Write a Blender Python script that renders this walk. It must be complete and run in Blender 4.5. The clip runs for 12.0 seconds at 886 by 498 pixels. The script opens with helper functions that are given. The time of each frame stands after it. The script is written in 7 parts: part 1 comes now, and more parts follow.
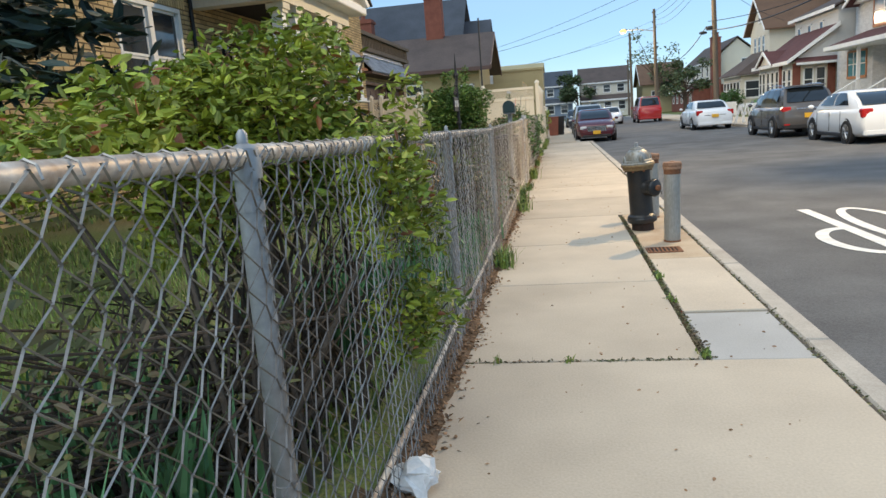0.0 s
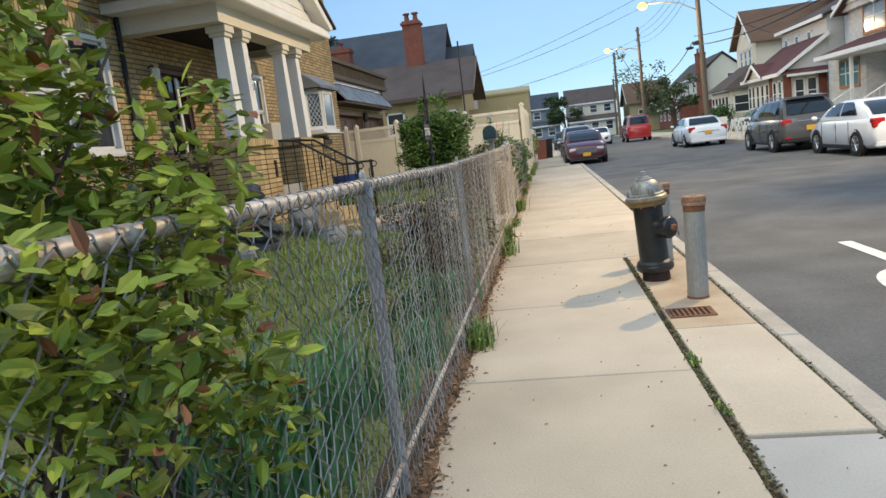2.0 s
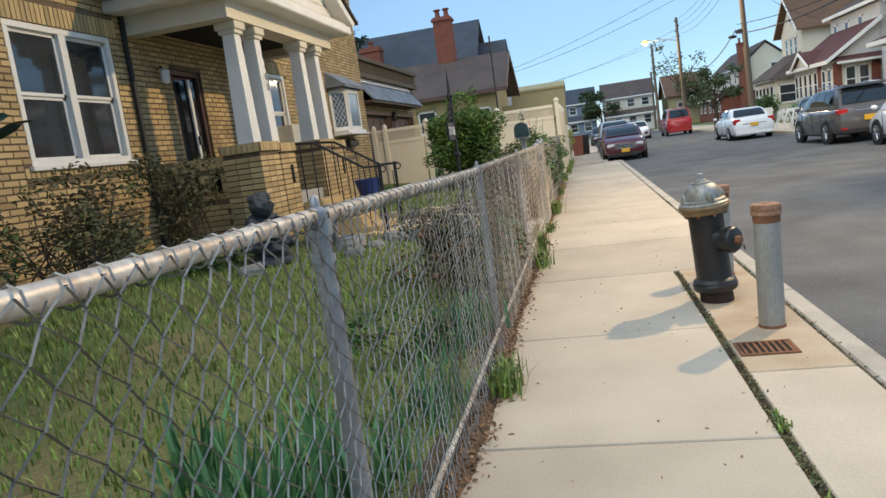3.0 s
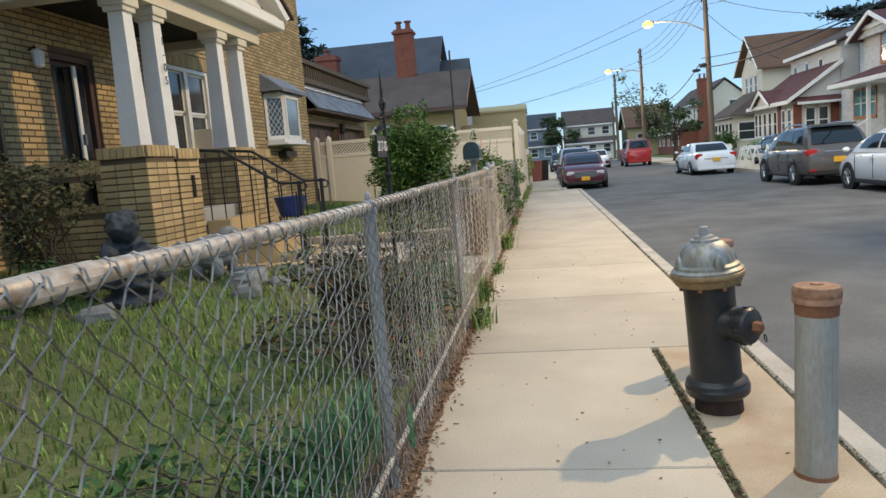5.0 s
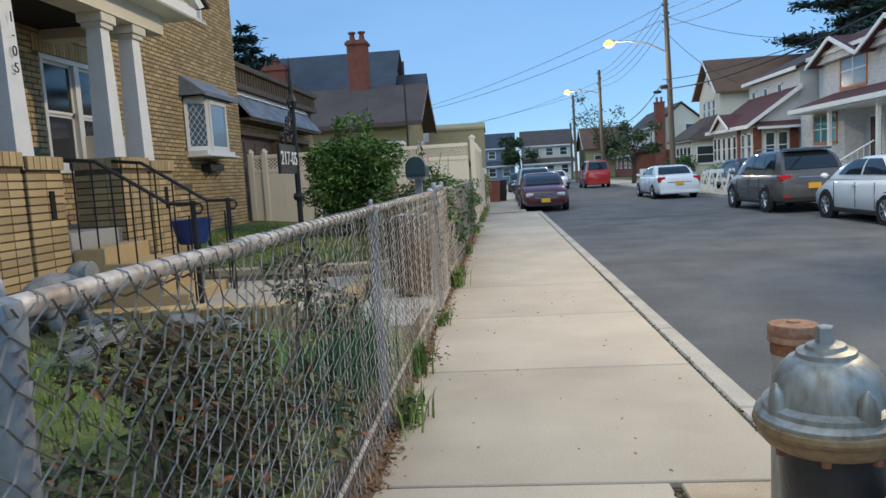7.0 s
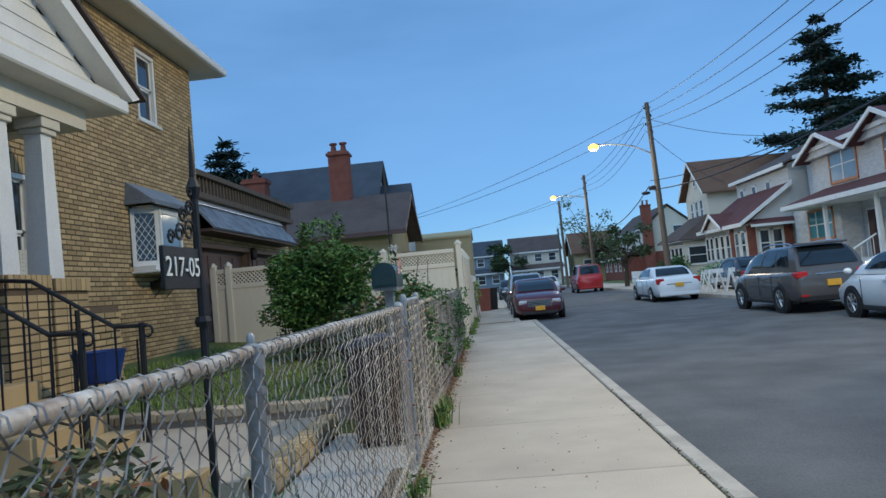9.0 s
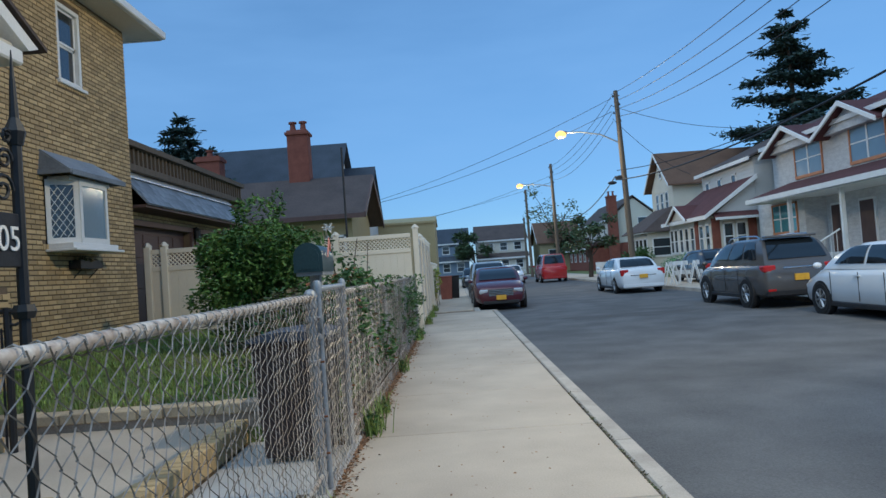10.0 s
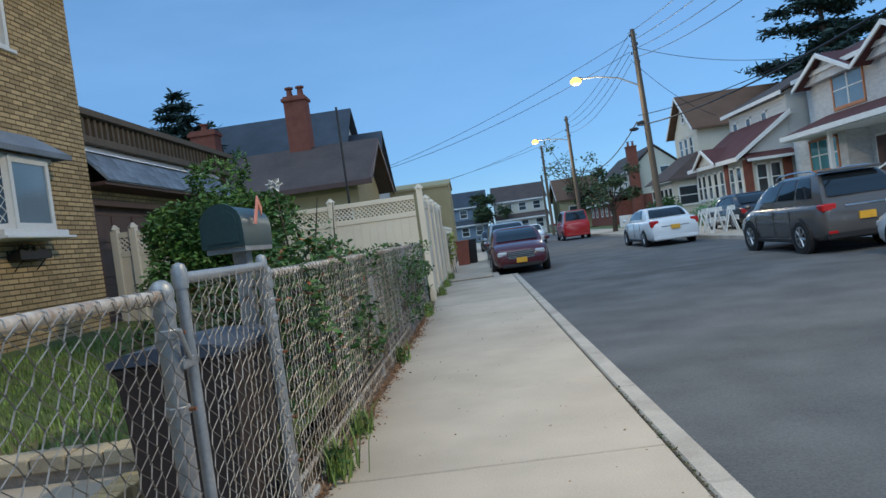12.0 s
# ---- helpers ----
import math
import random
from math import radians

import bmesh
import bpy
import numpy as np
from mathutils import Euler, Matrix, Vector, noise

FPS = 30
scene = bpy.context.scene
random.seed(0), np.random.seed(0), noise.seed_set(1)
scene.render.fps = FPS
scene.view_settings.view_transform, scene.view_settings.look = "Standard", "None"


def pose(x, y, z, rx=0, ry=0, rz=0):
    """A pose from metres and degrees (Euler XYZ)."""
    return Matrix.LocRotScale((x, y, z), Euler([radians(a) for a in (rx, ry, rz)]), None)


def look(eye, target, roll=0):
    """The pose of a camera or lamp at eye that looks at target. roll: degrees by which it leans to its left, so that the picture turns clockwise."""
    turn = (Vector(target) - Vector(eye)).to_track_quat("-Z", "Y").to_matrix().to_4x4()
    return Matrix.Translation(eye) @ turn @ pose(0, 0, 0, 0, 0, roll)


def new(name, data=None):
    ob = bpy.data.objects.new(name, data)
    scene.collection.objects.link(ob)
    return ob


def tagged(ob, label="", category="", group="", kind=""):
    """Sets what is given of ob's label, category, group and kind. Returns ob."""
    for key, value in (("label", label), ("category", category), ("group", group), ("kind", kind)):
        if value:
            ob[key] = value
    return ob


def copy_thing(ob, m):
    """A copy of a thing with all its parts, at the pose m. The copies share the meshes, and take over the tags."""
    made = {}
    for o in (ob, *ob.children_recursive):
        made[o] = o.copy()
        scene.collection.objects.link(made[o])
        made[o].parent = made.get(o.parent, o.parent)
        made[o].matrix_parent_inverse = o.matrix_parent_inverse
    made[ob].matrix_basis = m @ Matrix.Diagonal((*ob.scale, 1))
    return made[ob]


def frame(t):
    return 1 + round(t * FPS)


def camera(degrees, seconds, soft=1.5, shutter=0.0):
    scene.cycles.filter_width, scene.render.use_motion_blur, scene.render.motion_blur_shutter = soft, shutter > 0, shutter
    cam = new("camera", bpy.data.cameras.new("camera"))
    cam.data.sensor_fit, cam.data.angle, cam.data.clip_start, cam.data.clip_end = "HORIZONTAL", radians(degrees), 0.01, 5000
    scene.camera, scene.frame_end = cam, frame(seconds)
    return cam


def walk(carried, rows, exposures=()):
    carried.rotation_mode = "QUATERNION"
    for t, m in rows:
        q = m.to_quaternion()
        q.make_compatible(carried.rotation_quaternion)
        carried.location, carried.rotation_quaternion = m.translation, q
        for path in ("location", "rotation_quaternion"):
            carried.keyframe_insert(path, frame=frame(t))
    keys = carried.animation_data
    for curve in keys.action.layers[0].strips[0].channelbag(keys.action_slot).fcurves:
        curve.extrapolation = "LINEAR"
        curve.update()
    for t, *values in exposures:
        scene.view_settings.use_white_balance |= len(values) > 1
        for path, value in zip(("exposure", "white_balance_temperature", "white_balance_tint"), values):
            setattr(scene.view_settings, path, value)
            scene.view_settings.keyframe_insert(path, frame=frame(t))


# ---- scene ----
cam = camera(65.2, 12.0)
METRES, EYE, TILT, LEAN, TURN = 10.8, 1.37, -2.23, 0.0, 10.0
ROWS = [
    (0.0, 0.0, 0.0, 0.0, -0.65, -8.33, 4.42),
    (0.5, 0.0068, 0.0346, 0.0024, 0.1, -6.93, 8.02),
    (1.0, 0.0137, 0.0711, 0.0029, -1.19, -6.3, 7.07),
    (1.5, 0.0231, 0.1086, 0.004, 1.83, -5.81, 7.17),
    (2.0, 0.0289, 0.1486, 0.0078, -1.44, -6.26, 6.83),
    (2.5, 0.0383, 0.1874, 0.0103, 3.55, -5.98, 6.94),
    (3.0, 0.0422, 0.2271, 0.0124, 1.5, -6.05, 7.85),
    (5.0, 0.0723, 0.385, 0.0172, -1.82, -4.95, 4.63),
    (5.5, 0.0799, 0.4256, 0.019, -5.67, -4.73, 4.76),
    (6.0, 0.0901, 0.4689, 0.0211, -3.31, -2.97, 4.15),
    (6.5, 0.0936, 0.5101, 0.0231, -4.99, -3.01, 4.55),
    (7.0, 0.1015, 0.5541, 0.0237, -5.27, -3.73, 3.59),
    (7.5, 0.1022, 0.5944, 0.0251, -7.4, -3.76, 5.22),
    (9.5, 0.1443, 0.7575, 0.0293, -5.76, 6.9, 5.58),
    (10.0, 0.1627, 0.7992, 0.0292, -8.87, 3.94, 4.47),
    (10.5, 0.1761, 0.8369, 0.0279, -6.66, 2.77, 5.42),
    (11.0, 0.1899, 0.8833, 0.0286, -7.49, 1.73, 5.52),
    (11.5, 0.1997, 0.9288, 0.0292, -3.3, 1.3, 6.47),
    (12.0, 0.2102, 0.9724, 0.0316, -7.01, 1.27, 8.17),
]
walk(cam, [(t, pose(0, 0, EYE, TILT, LEAN, TURN) @ pose(METRES * x, METRES * y, METRES * z, 90 + pitch, roll, yaw)) for t, x, y, z, yaw, pitch, roll in ROWS],
     exposures=[(0.0, 0.74, 6550, 2), (5.5, 0.55, 6250, 1), (7.0, 0.34, 5600, 0), (9.5, 0.02, 5060, -3), (12.0, 0.11, 5180, -3)])

# ---- world, sun, exposure ----
world = bpy.data.worlds.new("dusk_sky")
scene.world = world
world.use_nodes = True
wn, wl = world.node_tree.nodes, world.node_tree.links
wn.clear()
sky = wn.new("ShaderNodeTexSky")
sky.sky_type, sky.sun_disc = "NISHITA", False
sky.sun_elevation, sky.sun_rotation = radians(32), radians(220)
sky.air_density, sky.dust_density, sky.ozone_density = 1.0, 0.0, 6.0
wcoord = wn.new("ShaderNodeTexCoord")
wmap = wn.new("ShaderNodeMapping")
wmap.inputs["Scale"].default_value = (1.0, 1.0, 4.5)
wnoise = wn.new("ShaderNodeTexNoise")
wnoise.inputs["Scale"].default_value, wnoise.inputs["Detail"].default_value = 2.2, 7
wramp = wn.new("ShaderNodeValToRGB")
wramp.color_ramp.elements[0].position, wramp.color_ramp.elements[0].color = 0.25, (0.38, 0.38, 0.38, 1)
wramp.color_ramp.elements[1].position, wramp.color_ramp.elements[1].color = 0.8, (0.85, 0.85, 0.85, 1)
wmix = wn.new("ShaderNodeMixRGB")
wmix.inputs[2].default_value = (3.3, 4.9, 7.6, 1)
wbg, wout = wn.new("ShaderNodeBackground"), wn.new("ShaderNodeOutputWorld")
wbg.inputs["Strength"].default_value = 0.092
wl.new(wcoord.outputs["Generated"], wmap.inputs["Vector"])
wl.new(wmap.outputs[0], wnoise.inputs["Vector"])
wl.new(wnoise.outputs["Fac"], wramp.inputs[0])
wl.new(wramp.outputs[0], wmix.inputs[0])
wl.new(sky.outputs[0], wmix.inputs[1])
wl.new(wmix.outputs[0], wbg.inputs[0])
wl.new(wbg.outputs[0], wout.inputs[0])

sun = new("sun", bpy.data.lights.new("sun", "SUN"))
sun.data.energy, sun.data.angle, sun.data.color = 1.35, radians(70), (1.0, 0.95, 0.88)
sun.matrix_world = look((-12, -14, 26), (0, 0, 0))


def street_light(at, watts):
    ob = new("lamp_light", bpy.data.lights.new("lamp_light", "POINT"))
    ob.data.energy, ob.data.color, ob.data.shadow_soft_size = watts, (1.0, 0.70, 0.40), 0.12
    ob.location = at


street_light((6.7, 13.7, 8.3), 3000)
street_light((6.45, 46.0, 7.3), 900)
street_light((6.5, 70.0, 7.4), 900)


# ---- materials ----
def mat(name, c, c2=None, rough=0.8, metal=0.0, scale=6.0, fine=60.0, bump=0.3, rnd=0.0, island=0.0, dirt=0.0, dirtcol=(0.1, 0.08, 0.06), emit=None, spec=0.4, dist=0.004, stretch=(1, 1, 1), coat=0.0):
    m = bpy.data.materials.new(name)
    m.use_nodes = True
    n, l = m.node_tree.nodes, m.node_tree.links
    b = n["Principled BSDF"]
    c2 = c2 or tuple(min(1, v * 0.72) for v in c)
    b.inputs["Roughness"].default_value, b.inputs["Metallic"].default_value = rough, metal
    b.inputs["Specular IOR Level"].default_value = spec
    b.inputs["Coat Weight"].default_value = coat
    co = n.new("ShaderNodeTexCoord")
    mp = n.new("ShaderNodeMapping")
    mp.inputs["Scale"].default_value = stretch
    l.new(co.outputs["Object"], mp.inputs[0])
    big, small = n.new("ShaderNodeTexNoise"), n.new("ShaderNodeTexNoise")
    big.inputs["Scale"].default_value, big.inputs["Detail"].default_value = scale, 5
    small.inputs["Scale"].default_value, small.inputs["Detail"].default_value = fine, 4
    l.new(mp.outputs[0], big.inputs["Vector"]), l.new(mp.outputs[0], small.inputs["Vector"])
    ramp = n.new("ShaderNodeValToRGB")
    ramp.color_ramp.elements[0].position, ramp.color_ramp.elements[0].color = 0.34, (*c2, 1)
    ramp.color_ramp.elements[1].position, ramp.color_ramp.elements[1].color = 0.66, (*c, 1)
    add = n.new("ShaderNodeMath")
    add.operation = "MULTIPLY_ADD"
    add.inputs[1].default_value = 0.45
    sub = n.new("ShaderNodeMath")
    sub.operation = "MULTIPLY_ADD"
    sub.inputs[1].default_value = 0.55
    sub.inputs[2].default_value = 0.0
    l.new(big.outputs["Fac"], sub.inputs[0]), l.new(small.outputs["Fac"], add.inputs[0]), l.new(sub.outputs[0], add.inputs[2])
    l.new(add.outputs[0], ramp.inputs[0])
    col = ramp.outputs[0]
    if dirt:
        dn, dr, dm = n.new("ShaderNodeTexNoise"), n.new("ShaderNodeValToRGB"), n.new("ShaderNodeMixRGB")
        dn.inputs["Scale"].default_value, dn.inputs["Detail"].default_value = scale * 0.45, 8
        l.new(co.outputs["Object"], dn.inputs["Vector"])
        dr.color_ramp.elements[0].position, dr.color_ramp.elements[1].position = 0.5, 0.72
        dr.color_ramp.elements[1].color = (dirt, dirt, dirt, 1)
        l.new(dn.outputs["Fac"], dr.inputs[0]), l.new(dr.outputs[0], dm.inputs[0]), l.new(col, dm.inputs[1])
        dm.inputs[2].default_value = (*dirtcol, 1)
        col = dm.outputs[0]
    for amount, node, out in ((rnd, "ShaderNodeObjectInfo", "Random"), (island, "ShaderNodeNewGeometry", "Random Per Island")):
        if amount:
            src, hs, mr = n.new(node), n.new("ShaderNodeHueSaturation"), n.new("ShaderNodeMapRange")
            mr.inputs["To Min"].default_value, mr.inputs["To Max"].default_value = 1 - amount, 1 + amount
            l.new(src.outputs[out], mr.inputs["Value"]), l.new(mr.outputs[0], hs.inputs["Value"]), l.new(col, hs.inputs["Color"])
            col = hs.outputs[0]
    l.new(col, b.inputs["Base Color"])
    if bump:
        bp = n.new("ShaderNodeBump")
        bp.inputs["Strength"].default_value, bp.inputs["Distance"].default_value = bump, dist
        l.new(small.outputs["Fac"], bp.inputs["Height"]), l.new(bp.outputs[0], b.inputs["Normal"])
    if emit:
        b.inputs["Emission Color"].default_value, b.inputs["Emission Strength"].default_value = (*emit[0], 1), emit[1]
    return m


def leafmat(name, c, c2, amount=0.35, trans=0.25):
    m = mat(name, c, c2, rough=0.55, scale=1.6, fine=9, bump=0, island=amount)
    m.node_tree.nodes["Principled BSDF"].inputs["Transmission Weight"].default_value = 0
    m.node_tree.nodes["Principled BSDF"].inputs["Subsurface Weight"].default_value = trans * 0.3
    return m


def glassmat(name, c=(0.02, 0.025, 0.03), rough=0.06):
    return mat(name, c, rough=rough, bump=0, spec=0.9, scale=1.2)


CONCRETE = mat("pavement_concrete", (0.56, 0.48, 0.375), (0.43, 0.365, 0.285), 0.9, scale=1.6, fine=85, bump=0.4, rnd=0.09, dirt=0.4, dirtcol=(0.33, 0.27, 0.21))
CONCRETE_GREY = mat("grey_concrete", (0.46, 0.45, 0.43), (0.36, 0.35, 0.33), 0.9, scale=1.5, fine=110, bump=0.25, dirt=0.3, dirtcol=(0.28, 0.25, 0.22))
CONCRETE_RUST = mat("rust_stained_concrete", (0.52, 0.43, 0.32), (0.38, 0.28, 0.18), 0.9, scale=2.6, fine=90, bump=0.25, dirt=0.65, dirtcol=(0.26, 0.12, 0.05))
KERB = mat("kerb_concrete", (0.52, 0.47, 0.40), (0.36, 0.32, 0.27), 0.9, scale=3, fine=90, bump=0.4, dirt=0.4)
ASPHALT = mat("asphalt", (0.150, 0.15, 0.15), (0.07, 0.07, 0.072), 0.92, scale=1.1, fine=70, bump=0.9, dist=0.006, dirt=0.55, dirtcol=(0.06, 0.06, 0.06))
PAINT_ROAD = mat("road_paint", (0.78, 0.77, 0.73), (0.5, 0.5, 0.48), 0.8, scale=6, fine=90, bump=0.3)
SOIL = mat("soil", (0.13, 0.09, 0.055), (0.06, 0.045, 0.03), 1.0, scale=3, fine=50, bump=1.0, dist=0.02)
LITTER = mat("dead_leaves", (0.36, 0.22, 0.12), (0.20, 0.11, 0.06), 0.9, scale=3, fine=30, bump=0.3, island=0.5)
LAWN = mat("lawn_ground", (0.14, 0.19, 0.05), (0.12, 0.12, 0.05), 1.0, scale=1.2, fine=40, bump=1, dist=0.02, dirt=0.75, dirtcol=(0.25, 0.17, 0.10))
GRASS = leafmat("grass_blades", (0.25, 0.35, 0.07), (0.17, 0.20, 0.055), 0.4)
BRICK = mat("tan_brick", (0.52, 0.385, 0.195), (0.41, 0.295, 0.145), 0.85, scale=1.5, fine=70, bump=0.5, island=0.22)
BRICK_ONE = mat("tan_brick_piece", (0.52, 0.385, 0.195), (0.41, 0.295, 0.145), 0.85, scale=1.5, fine=70, bump=0.5, rnd=0.22)
BRICK_PALE = mat("pale_worn_brick", (0.50, 0.41, 0.27), (0.34, 0.27, 0.18), 0.9, scale=3, fine=70, bump=0.5, rnd=0.2)
MORTAR = mat("brown_mortar", (0.17, 0.125, 0.08), (0.11, 0.08, 0.05), 0.95, scale=4, fine=60, bump=0.5)
WHITE = mat("white_paint", (0.80, 0.79, 0.76), (0.68, 0.67, 0.64), 0.55, scale=2.5, fine=40, bump=0.12)
CREAM = mat("cream_vinyl", (0.76, 0.68, 0.54), (0.70, 0.62, 0.49), 0.45, scale=1.2, fine=30, bump=0.05, dirt=0.15, dirtcol=(0.5, 0.42, 0.32))
# near-black colour that stands in for shade in hollows and under the porch
SHADE_BLACK = mat("shade_black", (0.02, 0.017, 0.015), rough=0.9, bump=0)
GLASS = glassmat("window_glass", (0.035, 0.04, 0.045))
GLASS_TEAL = glassmat("teal_curtained_glass", (0.10, 0.30, 0.34), 0.1)
GLASS_BLUE = glassmat("pale_blind_glass", (0.20, 0.27, 0.33), 0.1)
CURTAIN = mat("curtain", (0.32, 0.30, 0.27), (0.16, 0.15, 0.14), 0.9, scale=4, fine=20, bump=0.3, stretch=(1, 6, 0.5))
GALV = mat("galvanised_steel", (0.40, 0.41, 0.42), (0.27, 0.28, 0.29), 0.5, 0.55, scale=5, fine=60, bump=0.2, dirt=0.5, dirtcol=(0.20, 0.15, 0.11))
WIRE = mat("chain_link_wire", (0.42, 0.41, 0.39), (0.15, 0.13, 0.105), 0.5, 0.6, scale=2.0, fine=24, bump=0, dirt=0.75, dirtcol=(0.12, 0.085, 0.06))
RAIL = mat("weathered_rail", (0.70, 0.66, 0.59), (0.30, 0.22, 0.16), 0.5, 0.25, scale=9, fine=40, bump=0.4, dirt=0.6, dirtcol=(0.25, 0.15, 0.08), stretch=(1, 1, 1))
IRON = mat("black_iron", (0.018, 0.018, 0.02), rough=0.5, scale=8, bump=0.3)
HYD = mat("black_hydrant_paint", (0.014, 0.016, 0.02), (0.03, 0.028, 0.025), 0.38, scale=9, fine=50, bump=0.4, dirt=0.25, dirtcol=(0.12, 0.06, 0.03))
SILVER = mat("worn_silver_paint", (0.42, 0.42, 0.40), (0.19, 0.165, 0.12), 0.5, 0.55, scale=7, fine=26, bump=0.4, dirt=0.8, dirtcol=(0.30, 0.21, 0.10), stretch=(1.6, 1.6, 0.5))
BRASS = mat("ochre_rust_flange", (0.34, 0.24, 0.12), (0.17, 0.10, 0.05), 0.6, 0.3, scale=9, fine=40, bump=0.4)
RUST = mat("rust", (0.27, 0.12, 0.06), (0.14, 0.06, 0.03), 0.85, 0.1, scale=10, fine=50, bump=0.5)
CAPRUST = mat("pale_rust_cap", (0.42, 0.25, 0.15), (0.20, 0.09, 0.05), 0.75, 0.1, scale=12, fine=45, bump=0.4, dirt=0.4, dirtcol=(0.13, 0.05, 0.03))
STUBRUST = mat("dark_rust_stub", (0.06, 0.035, 0.025), (0.025, 0.018, 0.015), 0.85, 0.1, scale=10, fine=50, bump=0.5)
BOLLARD = mat("grey_bollard_paint", (0.40, 0.39, 0.36), (0.27, 0.26, 0.23), 0.5, 0.35, scale=5, fine=40, bump=0.25, dirt=0.6, dirtcol=(0.20, 0.13, 0.08), stretch=(2, 2, 0.5))
ROOF_BLUE = mat("slate_blue_shingles", (0.065, 0.075, 0.095), (0.04, 0.048, 0.06), 0.9, scale=1, fine=14, bump=0.6, dist=0.02)
ROOF_BROWN = mat("brown_shingles", (0.105, 0.08, 0.07), (0.065, 0.05, 0.045), 0.9, scale=1, fine=12, bump=0.6, dist=0.02)
ROOF_TAN = mat("tan_brown_shingles", (0.16, 0.095, 0.06), (0.11, 0.065, 0.042), 0.9, scale=1, fine=12, bump=0.6, dist=0.02)
ROOF_RED = mat("dark_red_shingles", (0.11, 0.045, 0.045), (0.07, 0.03, 0.03), 0.9, scale=1, fine=12, bump=0.6, dist=0.02)
SLATE = mat("grey_slate_shingle", (0.27, 0.295, 0.33), (0.17, 0.19, 0.22), 0.75, scale=2, fine=30, bump=0.4, rnd=0.25)
FLASH = mat("pale_flashing", (0.80, 0.81, 0.82), rough=0.4, metal=0.3)
CHIM = mat("red_brick", (0.23, 0.085, 0.055), (0.15, 0.05, 0.035), 0.9, scale=3, fine=20, bump=0.5, dist=0.01)
YELLOW_WALL = mat("pale_yellow_stucco", (0.40, 0.34, 0.19), (0.34, 0.29, 0.16), 0.9, scale=1, fine=40, bump=0.2)
CREAM_WALL = mat("cream_siding", (0.68, 0.64, 0.53), (0.60, 0.56, 0.47), 0.8, scale=0.8, fine=20, bump=0.2)
GREY_WALL = mat("grey_siding", (0.60, 0.60, 0.58), (0.53, 0.53, 0.51), 0.8, scale=0.8, fine=20, bump=0.2)
STONE = mat("pale_stone_facing", (0.66, 0.65, 0.63), (0.46, 0.45, 0.44), 0.9, scale=2.5, fine=9, bump=0.6, dist=0.02, stretch=(1, 1, 3))
BLUE_WALL = mat("blue_siding", (0.22, 0.27, 0.34), (0.18, 0.22, 0.28), 0.8, scale=0.8, fine=20, bump=0.2)
ORANGE = mat("orange_trim", (0.55, 0.24, 0.11), rough=0.6)
BROWN_WOOD = mat("brown_painted_wood", (0.105, 0.062, 0.052), (0.075, 0.045, 0.04), 0.6, scale=3, fine=30, bump=0.2)
TIMBER = mat("weathered_timber_pole", (0.16, 0.125, 0.09), (0.10, 0.08, 0.06), 0.9, scale=3, fine=30, bump=0.5, stretch=(4, 4, 0.4))
BARK = mat("bark", (0.10, 0.075, 0.055), (0.05, 0.04, 0.03), 0.95, scale=6, fine=30, bump=0.8, dist=0.02)
LEAF_YG = leafmat("yellow_green_leaves", (0.40, 0.42, 0.04), (0.085, 0.15, 0.025), 0.5)
LEAF_RED = leafmat("reddish_new_leaves", (0.30, 0.10, 0.03), (0.18, 0.07, 0.03), 0.4)
LEAF_G = leafmat("green_leaves", (0.085, 0.165, 0.035), (0.03, 0.07, 0.018), 0.45)
LEAF_BUSH = leafmat("bush_leaves", (0.12, 0.21, 0.04), (0.05, 0.10, 0.022), 0.45)
LEAF_DK = leafmat("dark_iris_leaves", (0.12, 0.26, 0.10), (0.06, 0.15, 0.065), 0.35)
LEAF_ROSE = leafmat("rose_foliage", (0.11, 0.15, 0.05), (0.10, 0.055, 0.035), 0.5)
NEEDLE = leafmat("pine_needles", (0.035, 0.06, 0.045), (0.018, 0.035, 0.03), 0.4)
LEAF_FAR = leafmat("far_tree_leaves", (0.085, 0.12, 0.05), (0.05, 0.075, 0.03), 0.4)
RUBBER = mat("tyre_rubber", (0.018, 0.018, 0.018), rough=0.85, bump=0.2)
RIMM = mat("alloy_rim", (0.42, 0.43, 0.44), rough=0.35, metal=0.8, bump=0)
CARGLASS = mat("car_glass", (0.014, 0.018, 0.022), rough=0.05, bump=0, spec=0.9)
REDLENS = mat("red_tail_lens", (0.42, 0.02, 0.02), rough=0.15, bump=0)
CLEARLENS = mat("clear_lamp_lens", (0.65, 0.66, 0.68), rough=0.1, metal=0.3, bump=0)
CHROME = mat("chrome", (0.65, 0.66, 0.68), rough=0.15, metal=1.0, bump=0)
PLATE = mat("amber_plate", (0.72, 0.40, 0.03), rough=0.5, bump=0)
BLACKP = mat("black_plastic", (0.02, 0.02, 0.022), rough=0.6, bump=0.1)
BLUEPL = mat("blue_plastic", (0.02, 0.05, 0.22), rough=0.45, bump=0.05)
BINBROWN = mat("dark_brown_bin_plastic", (0.045, 0.03, 0.026), (0.03, 0.022, 0.02), 0.6, bump=0.15)
BINLID = mat("blue_grey_bin_lid", (0.075, 0.085, 0.11), (0.05, 0.055, 0.075), 0.55, bump=0.15)
MAILBOX = mat("grey_green_mailbox_paint", (0.045, 0.075, 0.075), (0.03, 0.05, 0.05), 0.4, 0.3, scale=5, bump=0.1)
STATUE = mat("dark_stone_statue", (0.06, 0.065, 0.075), (0.035, 0.04, 0.045), 0.7, scale=8, bump=0.4)
